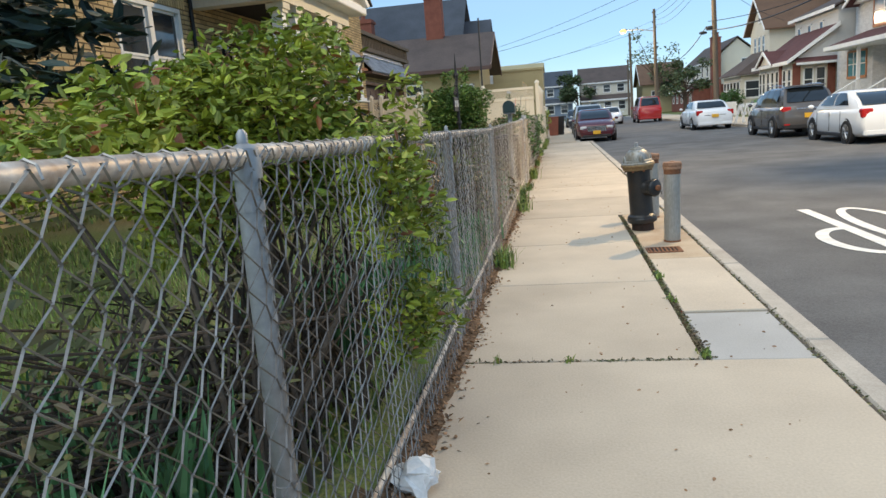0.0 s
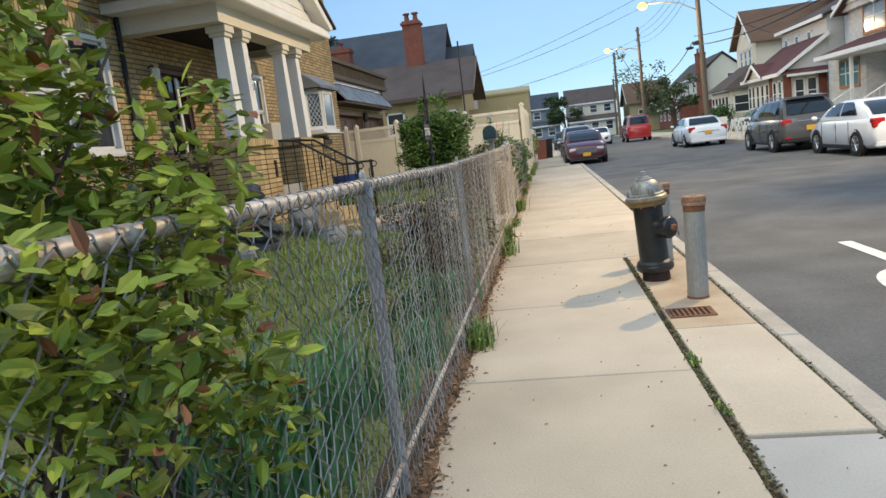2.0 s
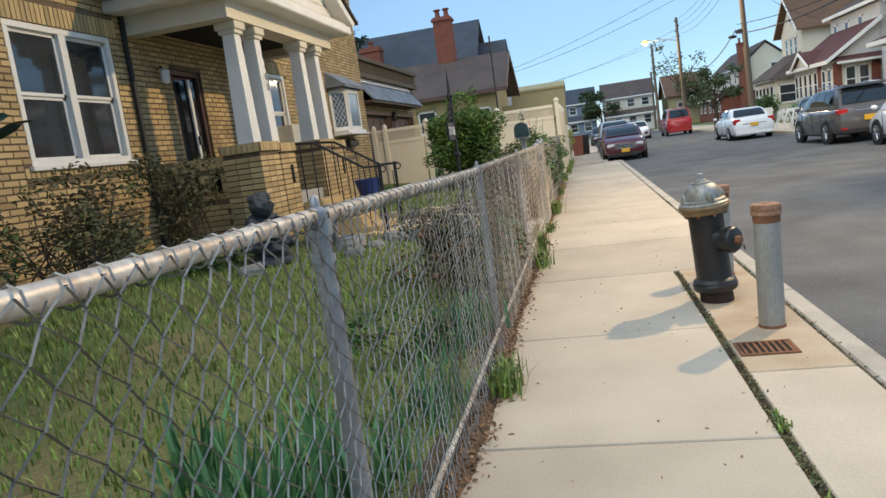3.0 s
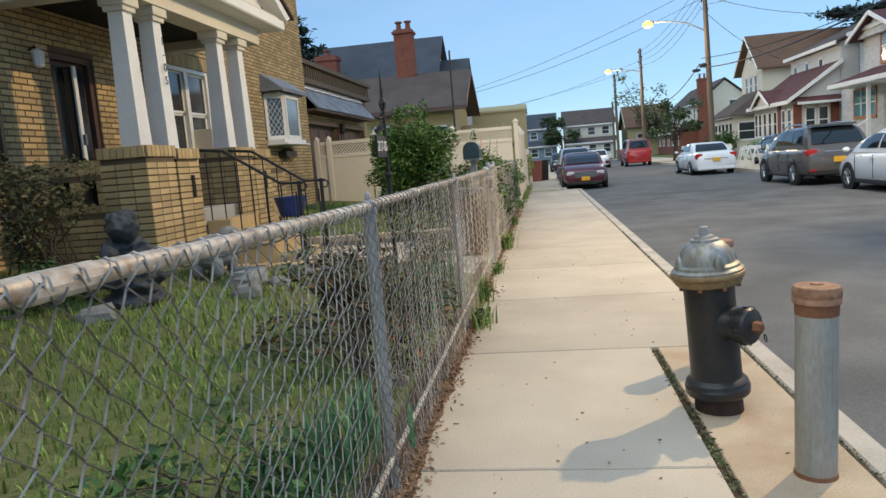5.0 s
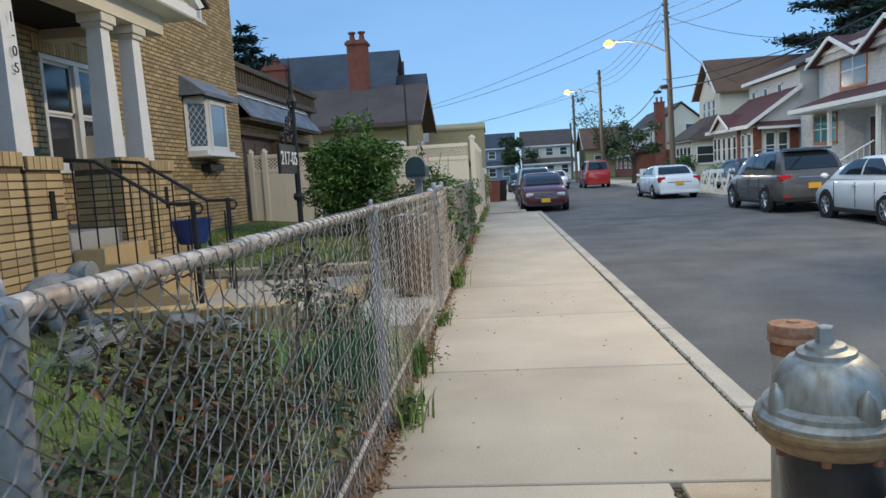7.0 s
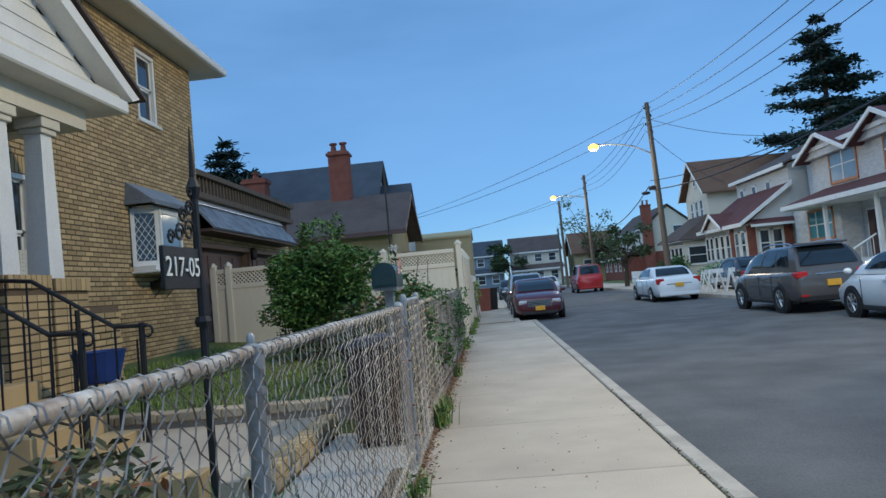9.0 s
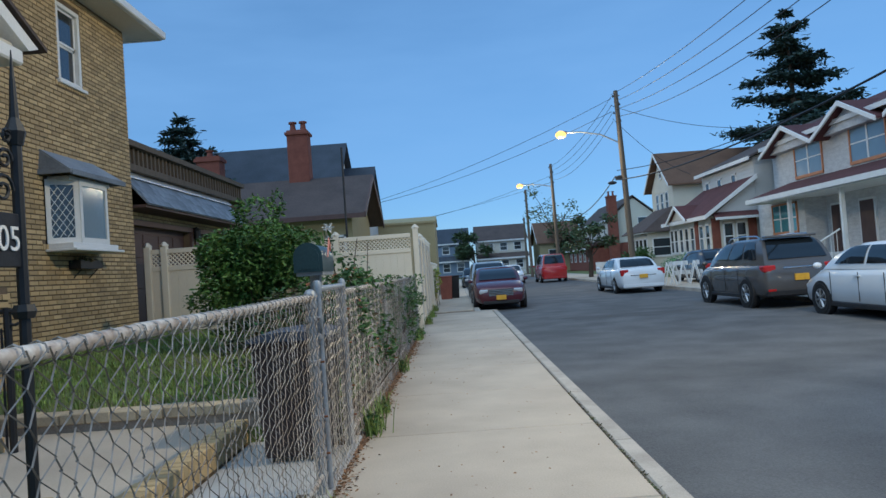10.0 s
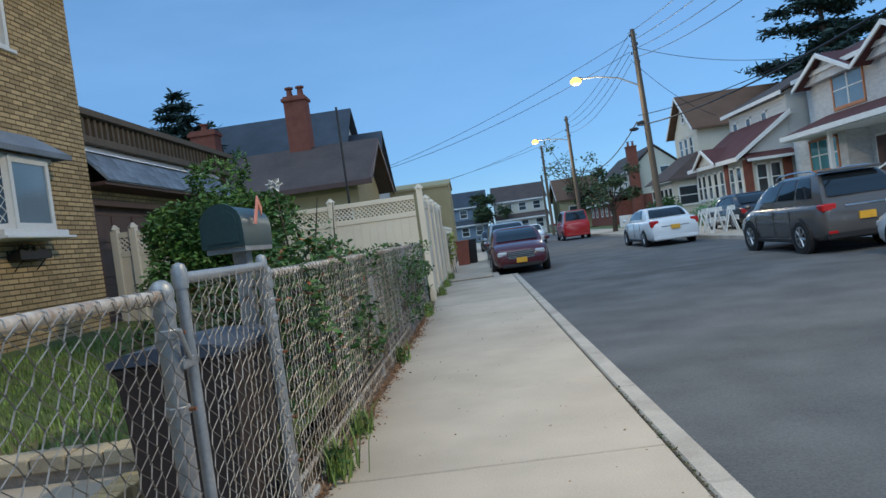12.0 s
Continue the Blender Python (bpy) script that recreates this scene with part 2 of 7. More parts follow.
STONEGREY = mat("grey_garden_stone", (0.30, 0.29, 0.28), (0.18, 0.18, 0.17), 0.9, scale=5, fine=40, bump=0.7, rnd=0.2)
PAPER = mat("white_paper", (0.85, 0.84, 0.82), rough=0.8, bump=0.1)
BULB = mat("lit_street_lamp_glass", (0.12, 0.07, 0.03), rough=0.6, bump=0, emit=((1.0, 0.47, 0.09), 2.6))
PINKRED = mat("pink_red_flag", (0.65, 0.25, 0.18), rough=0.6, bump=0)


def carpaint(name, c):
    return mat(name, c, tuple(v * 0.9 for v in c), rough=0.25, scale=1, bump=0, coat=0.6, spec=0.5)


# ---- mesh helpers ----
def thing(name, at=(0, 0, 0), rz=0, label="", category="", group="", kind=""):
    ob = new(name)
    ob.empty_display_size = 0.1
    ob.matrix_basis = pose(*at, 0, 0, rz)
    return tagged(ob, label, category, group, kind)


def part(name, bm, material, parent=None, label="", at=None):
    me = bpy.data.meshes.new(name)
    if isinstance(bm, bmesh.types.BMesh):
        bmesh.ops.recalc_face_normals(bm, faces=bm.faces)
        bm.to_mesh(me)
        bm.free()
    else:
        me.from_pydata(bm[0], [], bm[1])
    me.materials.append(material)
    ob = new(name, me)
    if parent is not None:
        ob.parent = parent
    if at is not None:
        ob.matrix_basis = at
    if label:
        ob["label"] = label
    return ob


def piece(name, me, parent, at):
    ob = new(name, me)
    ob.parent = parent
    ob.matrix_basis = at
    return ob


def smooth(ob, angle=40):
    me = ob.data
    me.polygons.foreach_set("use_smooth", [True] * len(me.polygons))
    me.set_sharp_from_angle(angle=radians(angle))
    return ob


def box(bm, x0, x1, y0, y1, z0, z1, bevel=0.0):
    r = bmesh.ops.create_cube(bm, size=1, matrix=Matrix.Translation(((x0 + x1) / 2, (y0 + y1) / 2, (z0 + z1) / 2)) @ Matrix.Diagonal((abs(x1 - x0), abs(y1 - y0), abs(z1 - z0), 1)))
    if bevel:
        bmesh.ops.bevel(bm, geom=list({e for v in r["verts"] for e in v.link_edges}), offset=bevel, segments=1, affect="EDGES")
    return bm


def boxes(*rows, bevel=0.0):
    bm = bmesh.new()
    for r in rows:
        box(bm, *r, bevel=bevel)
    return bm


def tube(bm, pts, r, sides=8, caps=True):
    pts = [Vector(p) for p in pts]
    rings = []
    for i, p in enumerate(pts):
        d = (pts[min(i + 1, len(pts) - 1)] - pts[max(i - 1, 0)]).normalized()
        u = d.cross(Vector((0, 0, 1)) if abs(d.z) < 0.9 else Vector((1, 0, 0))).normalized()
        v = d.cross(u)
        ri = r[i] if isinstance(r, (list, tuple)) else r
        rings.append([bm.verts.new(p + ri * (math.cos(a) * u + math.sin(a) * v)) for a in [2 * math.pi * k / sides for k in range(sides)]])
    for a, b in zip(rings, rings[1:]):
        for k in range(sides):
            bm.faces.new((a[k], a[(k + 1) % sides], b[(k + 1) % sides], b[k]))
    if caps:
        bm.faces.new(rings[0]), bm.faces.new(rings[-1])
    return bm


def tubes(*rows, sides=8):
    bm = bmesh.new()
    for pts, r in rows:
        tube(bm, pts, r, sides)
    return bm


def lathe(profile, sides=24, bm=None, m=Matrix()):
    bm = bm or bmesh.new()
    rings = [[bm.verts.new(m @ Vector((r * math.cos(2 * math.pi * k / sides), r * math.sin(2 * math.pi * k / sides), z))) for k in range(sides)] for r, z in profile]
    for a, b in zip(rings, rings[1:]):
        for k in range(sides):
            bm.faces.new((a[k], a[(k + 1) % sides], b[(k + 1) % sides], b[k]))
    bm.faces.new(rings[0]), bm.faces.new(rings[-1])
    return bm


def extrude(poly, m0, m1, bm=None):
    """A prism between the polygon taken through m0 and through m1."""
    bm = bm or bmesh.new()
    a = [bm.verts.new(m0 @ Vector(p)) for p in poly]
    b = [bm.verts.new(m1 @ Vector(p)) for p in poly]
    n = len(a)
    for k in range(n):
        bm.faces.new((a[k], a[(k + 1) % n], b[(k + 1) % n], b[k]))
    bm.faces.new(a), bm.faces.new(b)
    return bm


def slab_poly(poly, thick, bm=None):
    """A flat plate: 3D polygon thickened downwards."""
    return extrude(poly, Matrix(), Matrix.Translation((0, 0, -thick)), bm)


rng = np.random.default_rng(7)


def leaves(points, size, flat=0.5, long=1.5):
    """Pointed leaves of six corners at the points, with random turns."""
    n = len(points)
    ax = rng.normal(size=(n, 3))
    ax[:, 2] *= flat
    ax /= np.linalg.norm(ax, axis=1)[:, None]
    up = rng.normal(size=(n, 3)) + np.array((0, 0, 1.2))
    side = np.cross(ax, up)
    side /= np.linalg.norm(side, axis=1)[:, None]
    nor = np.cross(side, ax)
    s = size * rng.uniform(0.6, 1.3, n)[:, None]
    p = np.asarray(points)
    shape = ((0, 0, 0), (0.35, 0.32, 0.05), (0.75, 0.25, 0.02), (1, 0, -0.1), (0.75, -0.25, 0.02), (0.35, -0.32, 0.05))
    v = np.stack([p + s * (long * a * ax + b * side + c * nor) for a, b, c in shape], axis=1).reshape(-1, 3)
    f = [(6 * i, 6 * i + 1, 6 * i + 2, 6 * i + 3) for i in range(n)] + [(6 * i, 6 * i + 3, 6 * i + 4, 6 * i + 5) for i in range(n)]
    return v.tolist(), f


def blades(base, height, width, lean=0.35):
    """Sword-shaped blades rooted at the base points."""
    n = len(base)
    b = np.asarray(base, float)
    a = rng.uniform(0, 2 * np.pi, n)
    d = np.stack([np.cos(a), np.sin(a), np.zeros(n)], 1)
    sd = np.stack([-np.sin(a), np.cos(a), np.zeros(n)], 1)
    h = height * rng.uniform(0.55, 1.15, n)[:, None]
    w = width * rng.uniform(0.7, 1.2, n)[:, None]
    le = h * lean * rng.uniform(0, 1, n)[:, None]
    up = np.array((0, 0, 1.0))
    v = np.stack([b - sd * w, b + sd * w, b + sd * w * 0.8 + up * h * 0.6 + d * le * 0.35, b - sd * w * 0.8 + up * h * 0.6 + d * le * 0.35, b + up * h * 0.97 + d * le], 1).reshape(-1, 3)
    f = [(5 * i, 5 * i + 1, 5 * i + 2, 5 * i + 3) for i in range(n)] + [(5 * i + 3, 5 * i + 2, 5 * i + 4) for i in range(n)]
    return v.tolist(), f


def clump(centre, radii, n, hollow=0.55):
    d = rng.normal(size=(n, 3))
    d /= np.linalg.norm(d, axis=1)[:, None]
    r = rng.uniform(hollow, 1.0, n) ** 0.6
    return np.asarray(centre) + d * r[:, None] * np.asarray(radii)


# ---- ground ----
KX, RZ = 1.305, -0.12
FX = -0.66
ground = part("ground", boxes((-400, 400, -200, 600, -0.9, -0.35)), SOIL)
tagged(ground, "bare dark soil reaching to the horizon", "ground", kind="structure")
road = part("road", boxes((1.44, 9.1, -30, 30.4, -0.4, RZ), (0.95, 9.1, 30.4, 98, -0.4, RZ), (-60, 60, 98, 105, -0.4, RZ)), ASPHALT)
tagged(road, "worn grey asphalt street with darker patches", "road", kind="structure")
pavement_far = part("pavement_far", boxes((9.28, 12.6, -30, 98, -0.4, 0.0)), CONCRETE)
tagged(pavement_far, "concrete pavement across the street", "pavement", kind="structure")
kerb_far = part("kerb_far", boxes((9.1, 9.28, -30, 98, -0.4, 0.005)), KERB)
tagged(kerb_far, "worn concrete kerb across the street", "kerb", kind="structure")
kerb = thing("kerb", label="worn pale concrete kerb beside the pavement", category="kerb", kind="structure")
for y in range(-4, 30, 2):
    part("kerb_stone", boxes((KX + 0.012, 1.46, y + 0.006, min(y + 2, 30.4) - 0.006, -0.35, 0.004), bevel=0.012), KERB, kerb)
part("kerb_stone", boxes((0.77, 0.95, 30.4, 98, -0.35, 0.004), (0.95, 1.46, 30.39, 30.55, -0.35, 0.004)), KERB, kerb)

pavement = thing("pavement", label="pale concrete pavement slabs with weeds in the joints", category="pavement", kind="structure")
part("bedding", boxes((FX - 0.25, KX, -5, 30.4, -0.35, -0.03), (FX - 0.25, 0.77, 30.4, 98, -0.35, -0.03)), SOIL, pavement)


def slab(x0, x1, y0, y1, material=None, g=0.009, top=0.0):
    part("slab", boxes((x0 + g, x1 - g, y0 + g, y1 - g, -0.1, top), bevel=0.006), material or CONCRETE, pavement)


JOINTS = [-4, -2.0, -0.1, 1.8]
for a, b in zip(JOINTS, JOINTS[1:]):
    slab(FX, KX, a, b)
slab(FX, KX, 1.8, 3.72, g=0.009)
WIDE = [3.72, 5.5, 7.2, 9.08]
for a, b in zip(WIDE, WIDE[1:]):
    slab(FX, 0.725, a, b, g=0.007)
slab(0.755, KX, 3.72, 4.62, CONCRETE_GREY, 0.01, -0.008)
slab(0.755, KX, 4.62, 6.3, None, 0.01, 0.003)
slab(0.755, KX, 6.3, 9.08, CONCRETE_RUST, 0.01, 0.0)
y = 9.08
while y < 30:
    slab(FX, KX, y, min(y + 1.84, 30.4))
    y += 1.84
while y < 98:
    slab(FX, 0.77, y, y + 3.6)
    y += 3.6

# ---- front yard ----
def yard_z(x, y):
    z = 0.10 + max(0.0, -0.8 - x) * 0.088
    if 11.7 < y < 14.5 and x > -4.2:
        z = 0.03
    elif y >= 14.5:
        z = max(z, 0.33)
    return z


bm = bmesh.new()
ys = [-6, -4, -2, 0, 1, 2, 3, 4, 5, 6, 7, 8, 9, 10, 11, 11.69, 11.71, 13, 14.49, 14.51, 16, 18, 20, 22, 24, 26, 32]
xs = [-0.70, -0.8, -1.2, -1.7, -2.2, -3, -4.19, -4.21, -5, -6.3]
grid = [[bm.verts.new((x, yy, yard_z(x, yy) + 0.015 * noise.noise((x * 2, yy * 2, 0)))) for yy in ys] for x in xs]
for i in range(len(xs) - 1):
    for j in range(len(ys) - 1):
        bm.faces.new((grid[i][j], grid[i][j + 1], grid[i + 1][j + 1], grid[i + 1][j]))
yard = part("yard", bm, LAWN)
tagged(yard, "front yard of patchy green lawn and bare soil", "lawn", kind="structure")


def field(n, x0, x1, y0, y1, lift=0.0):
    px, py = rng.uniform(x0, x1, n), rng.uniform(y0, y1, n)
    return [(a, b, yard_z(a, b) + lift) for a, b in zip(px, py)]


turf = [p for p in field(52000, -5.6, -0.8, 0.0, 22.3) if not (11.6 < p[1] < 14.7 and p[0] > -4.3) and noise.noise((p[0] * 0.7, p[1] * 0.7, 3)) > -0.22 - 0.25 * (p[0] < -1.6)]
grass = part("grass", blades(turf, 0.075, 0.006, 0.8), GRASS)
tagged(grass, "short green lawn grass with bare patches", "grass", kind="stuff")


def iris(y0, y1, x0, x1, n, h, clumps=9):
    t = thing("iris_clump", ((x0 + x1) / 2, (y0 + y1) / 2, yard_z((x0 + x1) / 2, (y0 + y1) / 2)), label="dense dark green sword-leaved iris clump behind the fence", category="plant", group="irises along the fence")
    cy, cx = rng.uniform(y0, y1, clumps) - (y0 + y1) / 2, rng.uniform(x0, x1, clumps) - (x0 + x1) / 2
    pts = []
    for i in range(n):
        k = rng.integers(0, clumps)
        pts.append((cx[k] + rng.normal() * 0.09, cy[k] + rng.normal() * 0.11, -0.03))
    part("leaves", blades(pts, h, 0.014, 0.45), LEAF_DK, t)


iris(0.2, 2.6, -1.9, -0.8, 760, 0.60, 16)
iris(3.3, 5.0, -1.6, -0.85, 520, 0.52, 11)
iris(6.3, 7.3, -1.05, -0.82, 130, 0.34, 5)
iris(9.6, 11.2, -1.1, -0.8, 260, 0.5, 7)
iris(4.9, 5.8, -1.0, -0.75, 110, 0.36, 4)

# fallen leaves along the fence foot
lit = []
for yy in rng.uniform(-1, 24, 15000):
    wide = 0.06 + 0.05 * noise.noise((yy * 1.1, 2.0, 0.0)) + 0.03 * noise.noise((yy * 4.0, 7.0, 0.0))
    off = abs(rng.normal()) * max(0.02, wide)
    lit.append((FX + off - 0.02, yy, max(0.006, 0.055 - 0.4 * off) * rng.uniform(0.2, 1.0)))
litter = part("leaf_litter", leaves(lit, 0.021, 0.3, 1.5), LITTER)
tagged(litter, "brown dead leaves gathered along the fence foot", "leaves", kind="stuff")
bm = bmesh.new()
prev = None
for k in range(521):
    yy = -1 + k * 0.05
    if 12.95 < yy < 14.2:
        prev = None
        continue
    w = max(0.015, 0.075 + 0.05 * noise.noise((yy * 1.1, 2.0, 0.0)) + 0.035 * noise.noise((yy * 5.0, 7.0, 0.0)))
    cur = [bm.verts.new((FX - 0.02, yy, 0.05 + 0.02 * noise.noise((yy * 6, 1, 1)))), bm.verts.new((FX + w * 0.5, yy, 0.022 + 0.014 * noise.noise((yy * 8, 4, 1)))), bm.verts.new((FX + w, yy, 0.0005))]
    if prev:
        for a in (0, 1):
            bm.faces.new((prev[a], prev[a + 1], cur[a + 1], cur[a]))
    prev = cur
drift = part("soil_drift", bm, mat("leaf_mould", (0.23, 0.145, 0.085), (0.10, 0.065, 0.04), 1.0, scale=9, fine=80, bump=1.0, dist=0.012))
tagged(drift, "brown leaf mould drifted along the fence foot", "soil", kind="structure")
crumbs = [(rng.uniform(-0.6, 1.2), yy, 0.004) for yy in rng.uniform(0, 25, 420)]
scatter = part("pavement_litter", leaves(crumbs, 0.016, 0.05, 1.3), LITTER)
tagged(scatter, "small twigs and leaf crumbs on the pavement", "litter", kind="stuff")
bank = part("fence_footing", boxes((FX - 0.14, FX - 0.012, -5, 12.9, -0.3, 0.10), (FX - 0.14, FX - 0.012, 14.2, 24.3, -0.3, 0.10), bevel=0.02), SOIL)
tagged(bank, "low strip of dark soil under the chain-link fence", "footing", kind="structure")


# ---- chain-link fence ----
def ftop(y):
    return 1.24 + 0.095 * min(1.1, max(0.0, (6.5 - y) / 5.5))




def chain(y0, y1, z0, z1, pitch=0.038, r=0.0022):
    """Zigzag wires hooked into one another."""
    rows = int((z1 - z0) / pitch)
    n = int((y1 - y0) / pitch)
    v, f = [], []
    for i in range(n + 1):
        yc = y0 + i * (y1 - y0) / n
        sag = 0.006 * math.sin(i * 0.7)
        base = len(v)
        for k in range(rows + 1):
            s = 1 if (k + i) % 2 else -1
            yy, zz = yc + s * pitch * 0.55, z0 + (z1 - z0) * k / rows
            xx = 0.006 * s * (1 if i % 2 else -1) + sag + 0.012 * noise.noise((yc * 1.3, zz * 2, 5))
            v += [(xx + r, yy, zz), (xx - 0.5 * r, yy + 0.87 * r * 1.3, zz), (xx - 0.5 * r, yy - 0.87 * r * 1.3, zz)]
        for k in range(rows):
            a, b = base + 3 * k, base + 3 * k + 3
            f += [(a, a + 1, b + 1, b), (a + 1, a + 2, b + 2, b + 1), (a + 2, a, b, b + 2)]
    return v, f


fence = thing("chain_link_fence", (FX, 0, 0), label="weathered galvanised chain-link fence with round top rail", category="fence", group="front fence")


def fence_post(parent, y, r=0.028):
    top = ftop(y)
    p = part("post", tubes(([(0, y, -0.1), (0, y, top - 0.02)], r), sides=14), GALV, parent)
    smooth(p)
    smooth(part("post_cap", lathe([(0.034, -0.05), (0.035, -0.01), (0.03, 0.015), (0.012, 0.025), (0.012, 0.045), (0.005, 0.055)], 12, m=Matrix.Translation((0, y, top))), GALV, p))
    part("tie_band", lathe([(r + 0.004, 0), (r + 0.004, 0.022)], 12, m=Matrix.Translation((0, y, top - 0.12))), GALV, p)
    part("tie_band", lathe([(r + 0.004, 0), (r + 0.004, 0.022)], 12, m=Matrix.Translation((0, y, 0.55))), GALV, p)


def fence_run(parent, posts, standing, low=0.17):
    for yy in standing:
        fence_post(parent, yy)
    for a, b in zip(posts, posts[1:]):
        seg = [(0.02 * noise.noise((k, a, 0)) * 0.5, a + (b - a) * k / 6, ftop(a + (b - a) * k / 6) + 0.004 * math.sin(k * 2.1 + a)) for k in range(7)]
        rail = smooth(part("top_rail", tubes((seg, 0.0195), sides=12), RAIL, parent, "weathered peeling top rail"))
        part("sleeve", tubes(([(0, a + 0.9, ftop(a + 0.9)), (0, a + 1.05, ftop(a + 1.05))], 0.0235), sides=12), RAIL, rail)
        part("bottom_rail", tubes(([(0.012, a, low), (0.012, (a + b) / 2, low - 0.01), (0.012, b, low)], 0.012), sides=8), RAIL, parent, "pale rusting bottom rail")
        v, f = chain(a, b, 0.03, 1.25)
        part("wire_mesh", ([(x + 0.032, yy, z * ftop(yy) / 1.24) for x, yy, z in v], f), WIRE, parent)
        # wire ties round the rail
        bm = bmesh.new()
        k = a + 0.06
        while k < b:
            ring = [(0.004 + 0.028 * math.cos(t), k + 0.03 * t / 6.28, ftop(k) - 0.004 + 0.0265 * math.sin(t)) for t in [j * 2 * math.pi / 8 for j in range(9)]]
            tube(bm, ring, 0.0024, 4)
            k += 0.078
        part("tie_wire", bm, WIRE, parent)["kind"] = "stuff"


fence_run(fence, [-1.4, 1.4, 4.17, 6.98, 9.8, 12.99], [-1.4, 1.4, 4.17, 6.98, 9.8])
fence_b = thing("chain_link_fence", (FX, 0, 0), label="galvanised chain-link fence overgrown with vines past the gate", category="fence", group="front fence")
fence_run(fence_b, [14.18, 17.4, 20.6, 23.9], [17.4, 20.6, 23.9])

# gate, closed, with two posts of its own
gate = thing("chain_link_gate", (FX, 13.58, 0), label="closed narrow galvanised chain-link gate with rounded frame", category="gate")
for a, b in (((0.03, -0.47, 0.06), (0.03, -0.47, 1.31)), ((0.03, 0.46, 0.06), (0.03, 0.46, 1.31)), ((0.03, -0.47, 1.285), (0.03, 0.46, 1.285)), ((0.03, -0.47, 0.08), (0.03, 0.46, 0.08))):
    smooth(part("gate_frame", tubes(([a, b], 0.021), sides=12), GALV, gate))
for s in (-0.47, 0.46):
    smooth(part("corner_elbow", lathe([(0.026, 1.25), (0.028, 1.27), (0.028, 1.315), (0.02, 1.335), (0.004, 1.342)], 12, m=Matrix.Translation((0.03, s, 0))), GALV, gate))
v, f = chain(-0.45, 0.44, 0.07, 1.28)
part("wire_mesh", ([(x + 0.05, yy, z) for x, yy, z in v], f), WIRE, gate)
part("latch", boxes((0.02, 0.05, -0.57, -0.45, 0.98, 1.02), bevel=0.006), GALV, gate)
part("latch_fork", tubes(([(0.04, -0.5, 1.0), (0.06, -0.56, 1.04), (0.06, -0.6, 1.12)], 0.009)), GALV, gate)
for s in (-0.56, 0.57):
    p = smooth(part("gate_post", tubes(([(0, s, -0.1), (0, s, 1.21)], 0.034), sides=16), GALV, gate))
    smooth(part("ball_cap", lathe([(0.039, 1.17), (0.041, 1.2), (0.037, 1.22), (0.041, 1.235), (0.041, 1.25), (0.034, 1.272), (0.02, 1.286), (0.003, 1.29)], 16, m=Matrix.Translation((0, s, 0))), GALV, p))
    for zz in (0.28, 0.5, 0.83, 1.09):
        part("tension_band", lathe([(0.039, 0), (0.041, 0.004), (0.041, 0.028), (0.039, 0.032)], 14, m=Matrix.Translation((0, s, zz))), GALV, p)
        part("band_bolt", tubes(([(0.036, s, zz + 0.016), (0.062, s, zz + 0.016)], 0.007)), RUST, p)
for zz in (0.3, 1.0):
    part("hinge", boxes((-0.005, 0.045, 0.46, 0.57, zz, zz + 0.04), bevel=0.01), GALV, gate)

# mailbox on a post behind the gate
mb = thing("mailbox", (-0.97, 14.78, 0.03), label="dark grey metal mailbox with arched top and pale red flag", category="mailbox")
arch = [(-0.115, 0, 1.38), (0.115, 0, 1.38)] + [(0.115 * math.cos(a), 0, 1.50 + 0.115 * math.sin(a)) for a in [j * math.pi / 10 for j in range(11)]]
smooth(part("body", extrude(arch, Matrix.Translation((0, -0.26, 0)), Matrix.Translation((0, 0.26, 0))), MAILBOX, mb))
arch2 = [(x * 1.05, yy, 1.38 + (z - 1.38) * 1.04) for x, yy, z in arch]
door = smooth(part("door", extrude(arch2, Matrix.Translation((0, -0.285, 0)), Matrix.Translation((0, -0.255, 0))), MAILBOX, mb))
arch3 = [(x * 0.8, yy, 1.405 + (z - 1.38) * 0.8) for x, yy, z in arch]
part("door_panel", extrude(arch3, Matrix.Translation((0, -0.292, 0)), Matrix.Translation((0, -0.28, 0))), MAILBOX, door)
part("flag", extrude([(0.125, -0.1, 1.50), (0.125, -0.06, 1.50), (0.125, 0.02, 1.62), (0.125, 0.06, 1.55), (0.125, 0.08, 1.6), (0.125, 0.02, 1.67)], Matrix(), Matrix.Translation((0.008, 0, 0))), PINKRED, mb, "faded pink-red flag")
part("post", boxes((-0.045, 0.045, -0.045, 0.045, -0.02, 1.36), bevel=0.006), GALV, mb)
part("shelf", boxes((-0.11, 0.11, -0.25, 0.25, 1.35, 1.38)), GALV, mb)

# ---- hydrant, bollards, grate ----
hy = thing("fire_hydrant", (0.875, 7.83, 0), label="black fire hydrant with worn silver domed bonnet and rust", category="hydrant")
hy.matrix_basis = pose(0.89, 7.89, 0, 1.5, -3.4, 0) @ Matrix.Diagonal((0.98, 0.98, 0.965, 1))
smooth(part("stub", lathe([(0.124, -0.03), (0.122, 0.02), (0.12, 0.10)], 28), STUBRUST, hy, "rusted pipe stub under the base flange"))
smooth(part("base_flange", lathe([(0.12, 0.085), (0.152, 0.092), (0.163, 0.105), (0.165, 0.14), (0.158, 0.152), (0.156, 0.168), (0.146, 0.178), (0.13, 0.19)], 32), HYD, hy), 30)
smooth(part("barrel", lathe([(0.132, 0.18), (0.129, 0.21), (0.127, 0.40), (0.127, 0.66), (0.131, 0.70)], 32), HYD, hy))
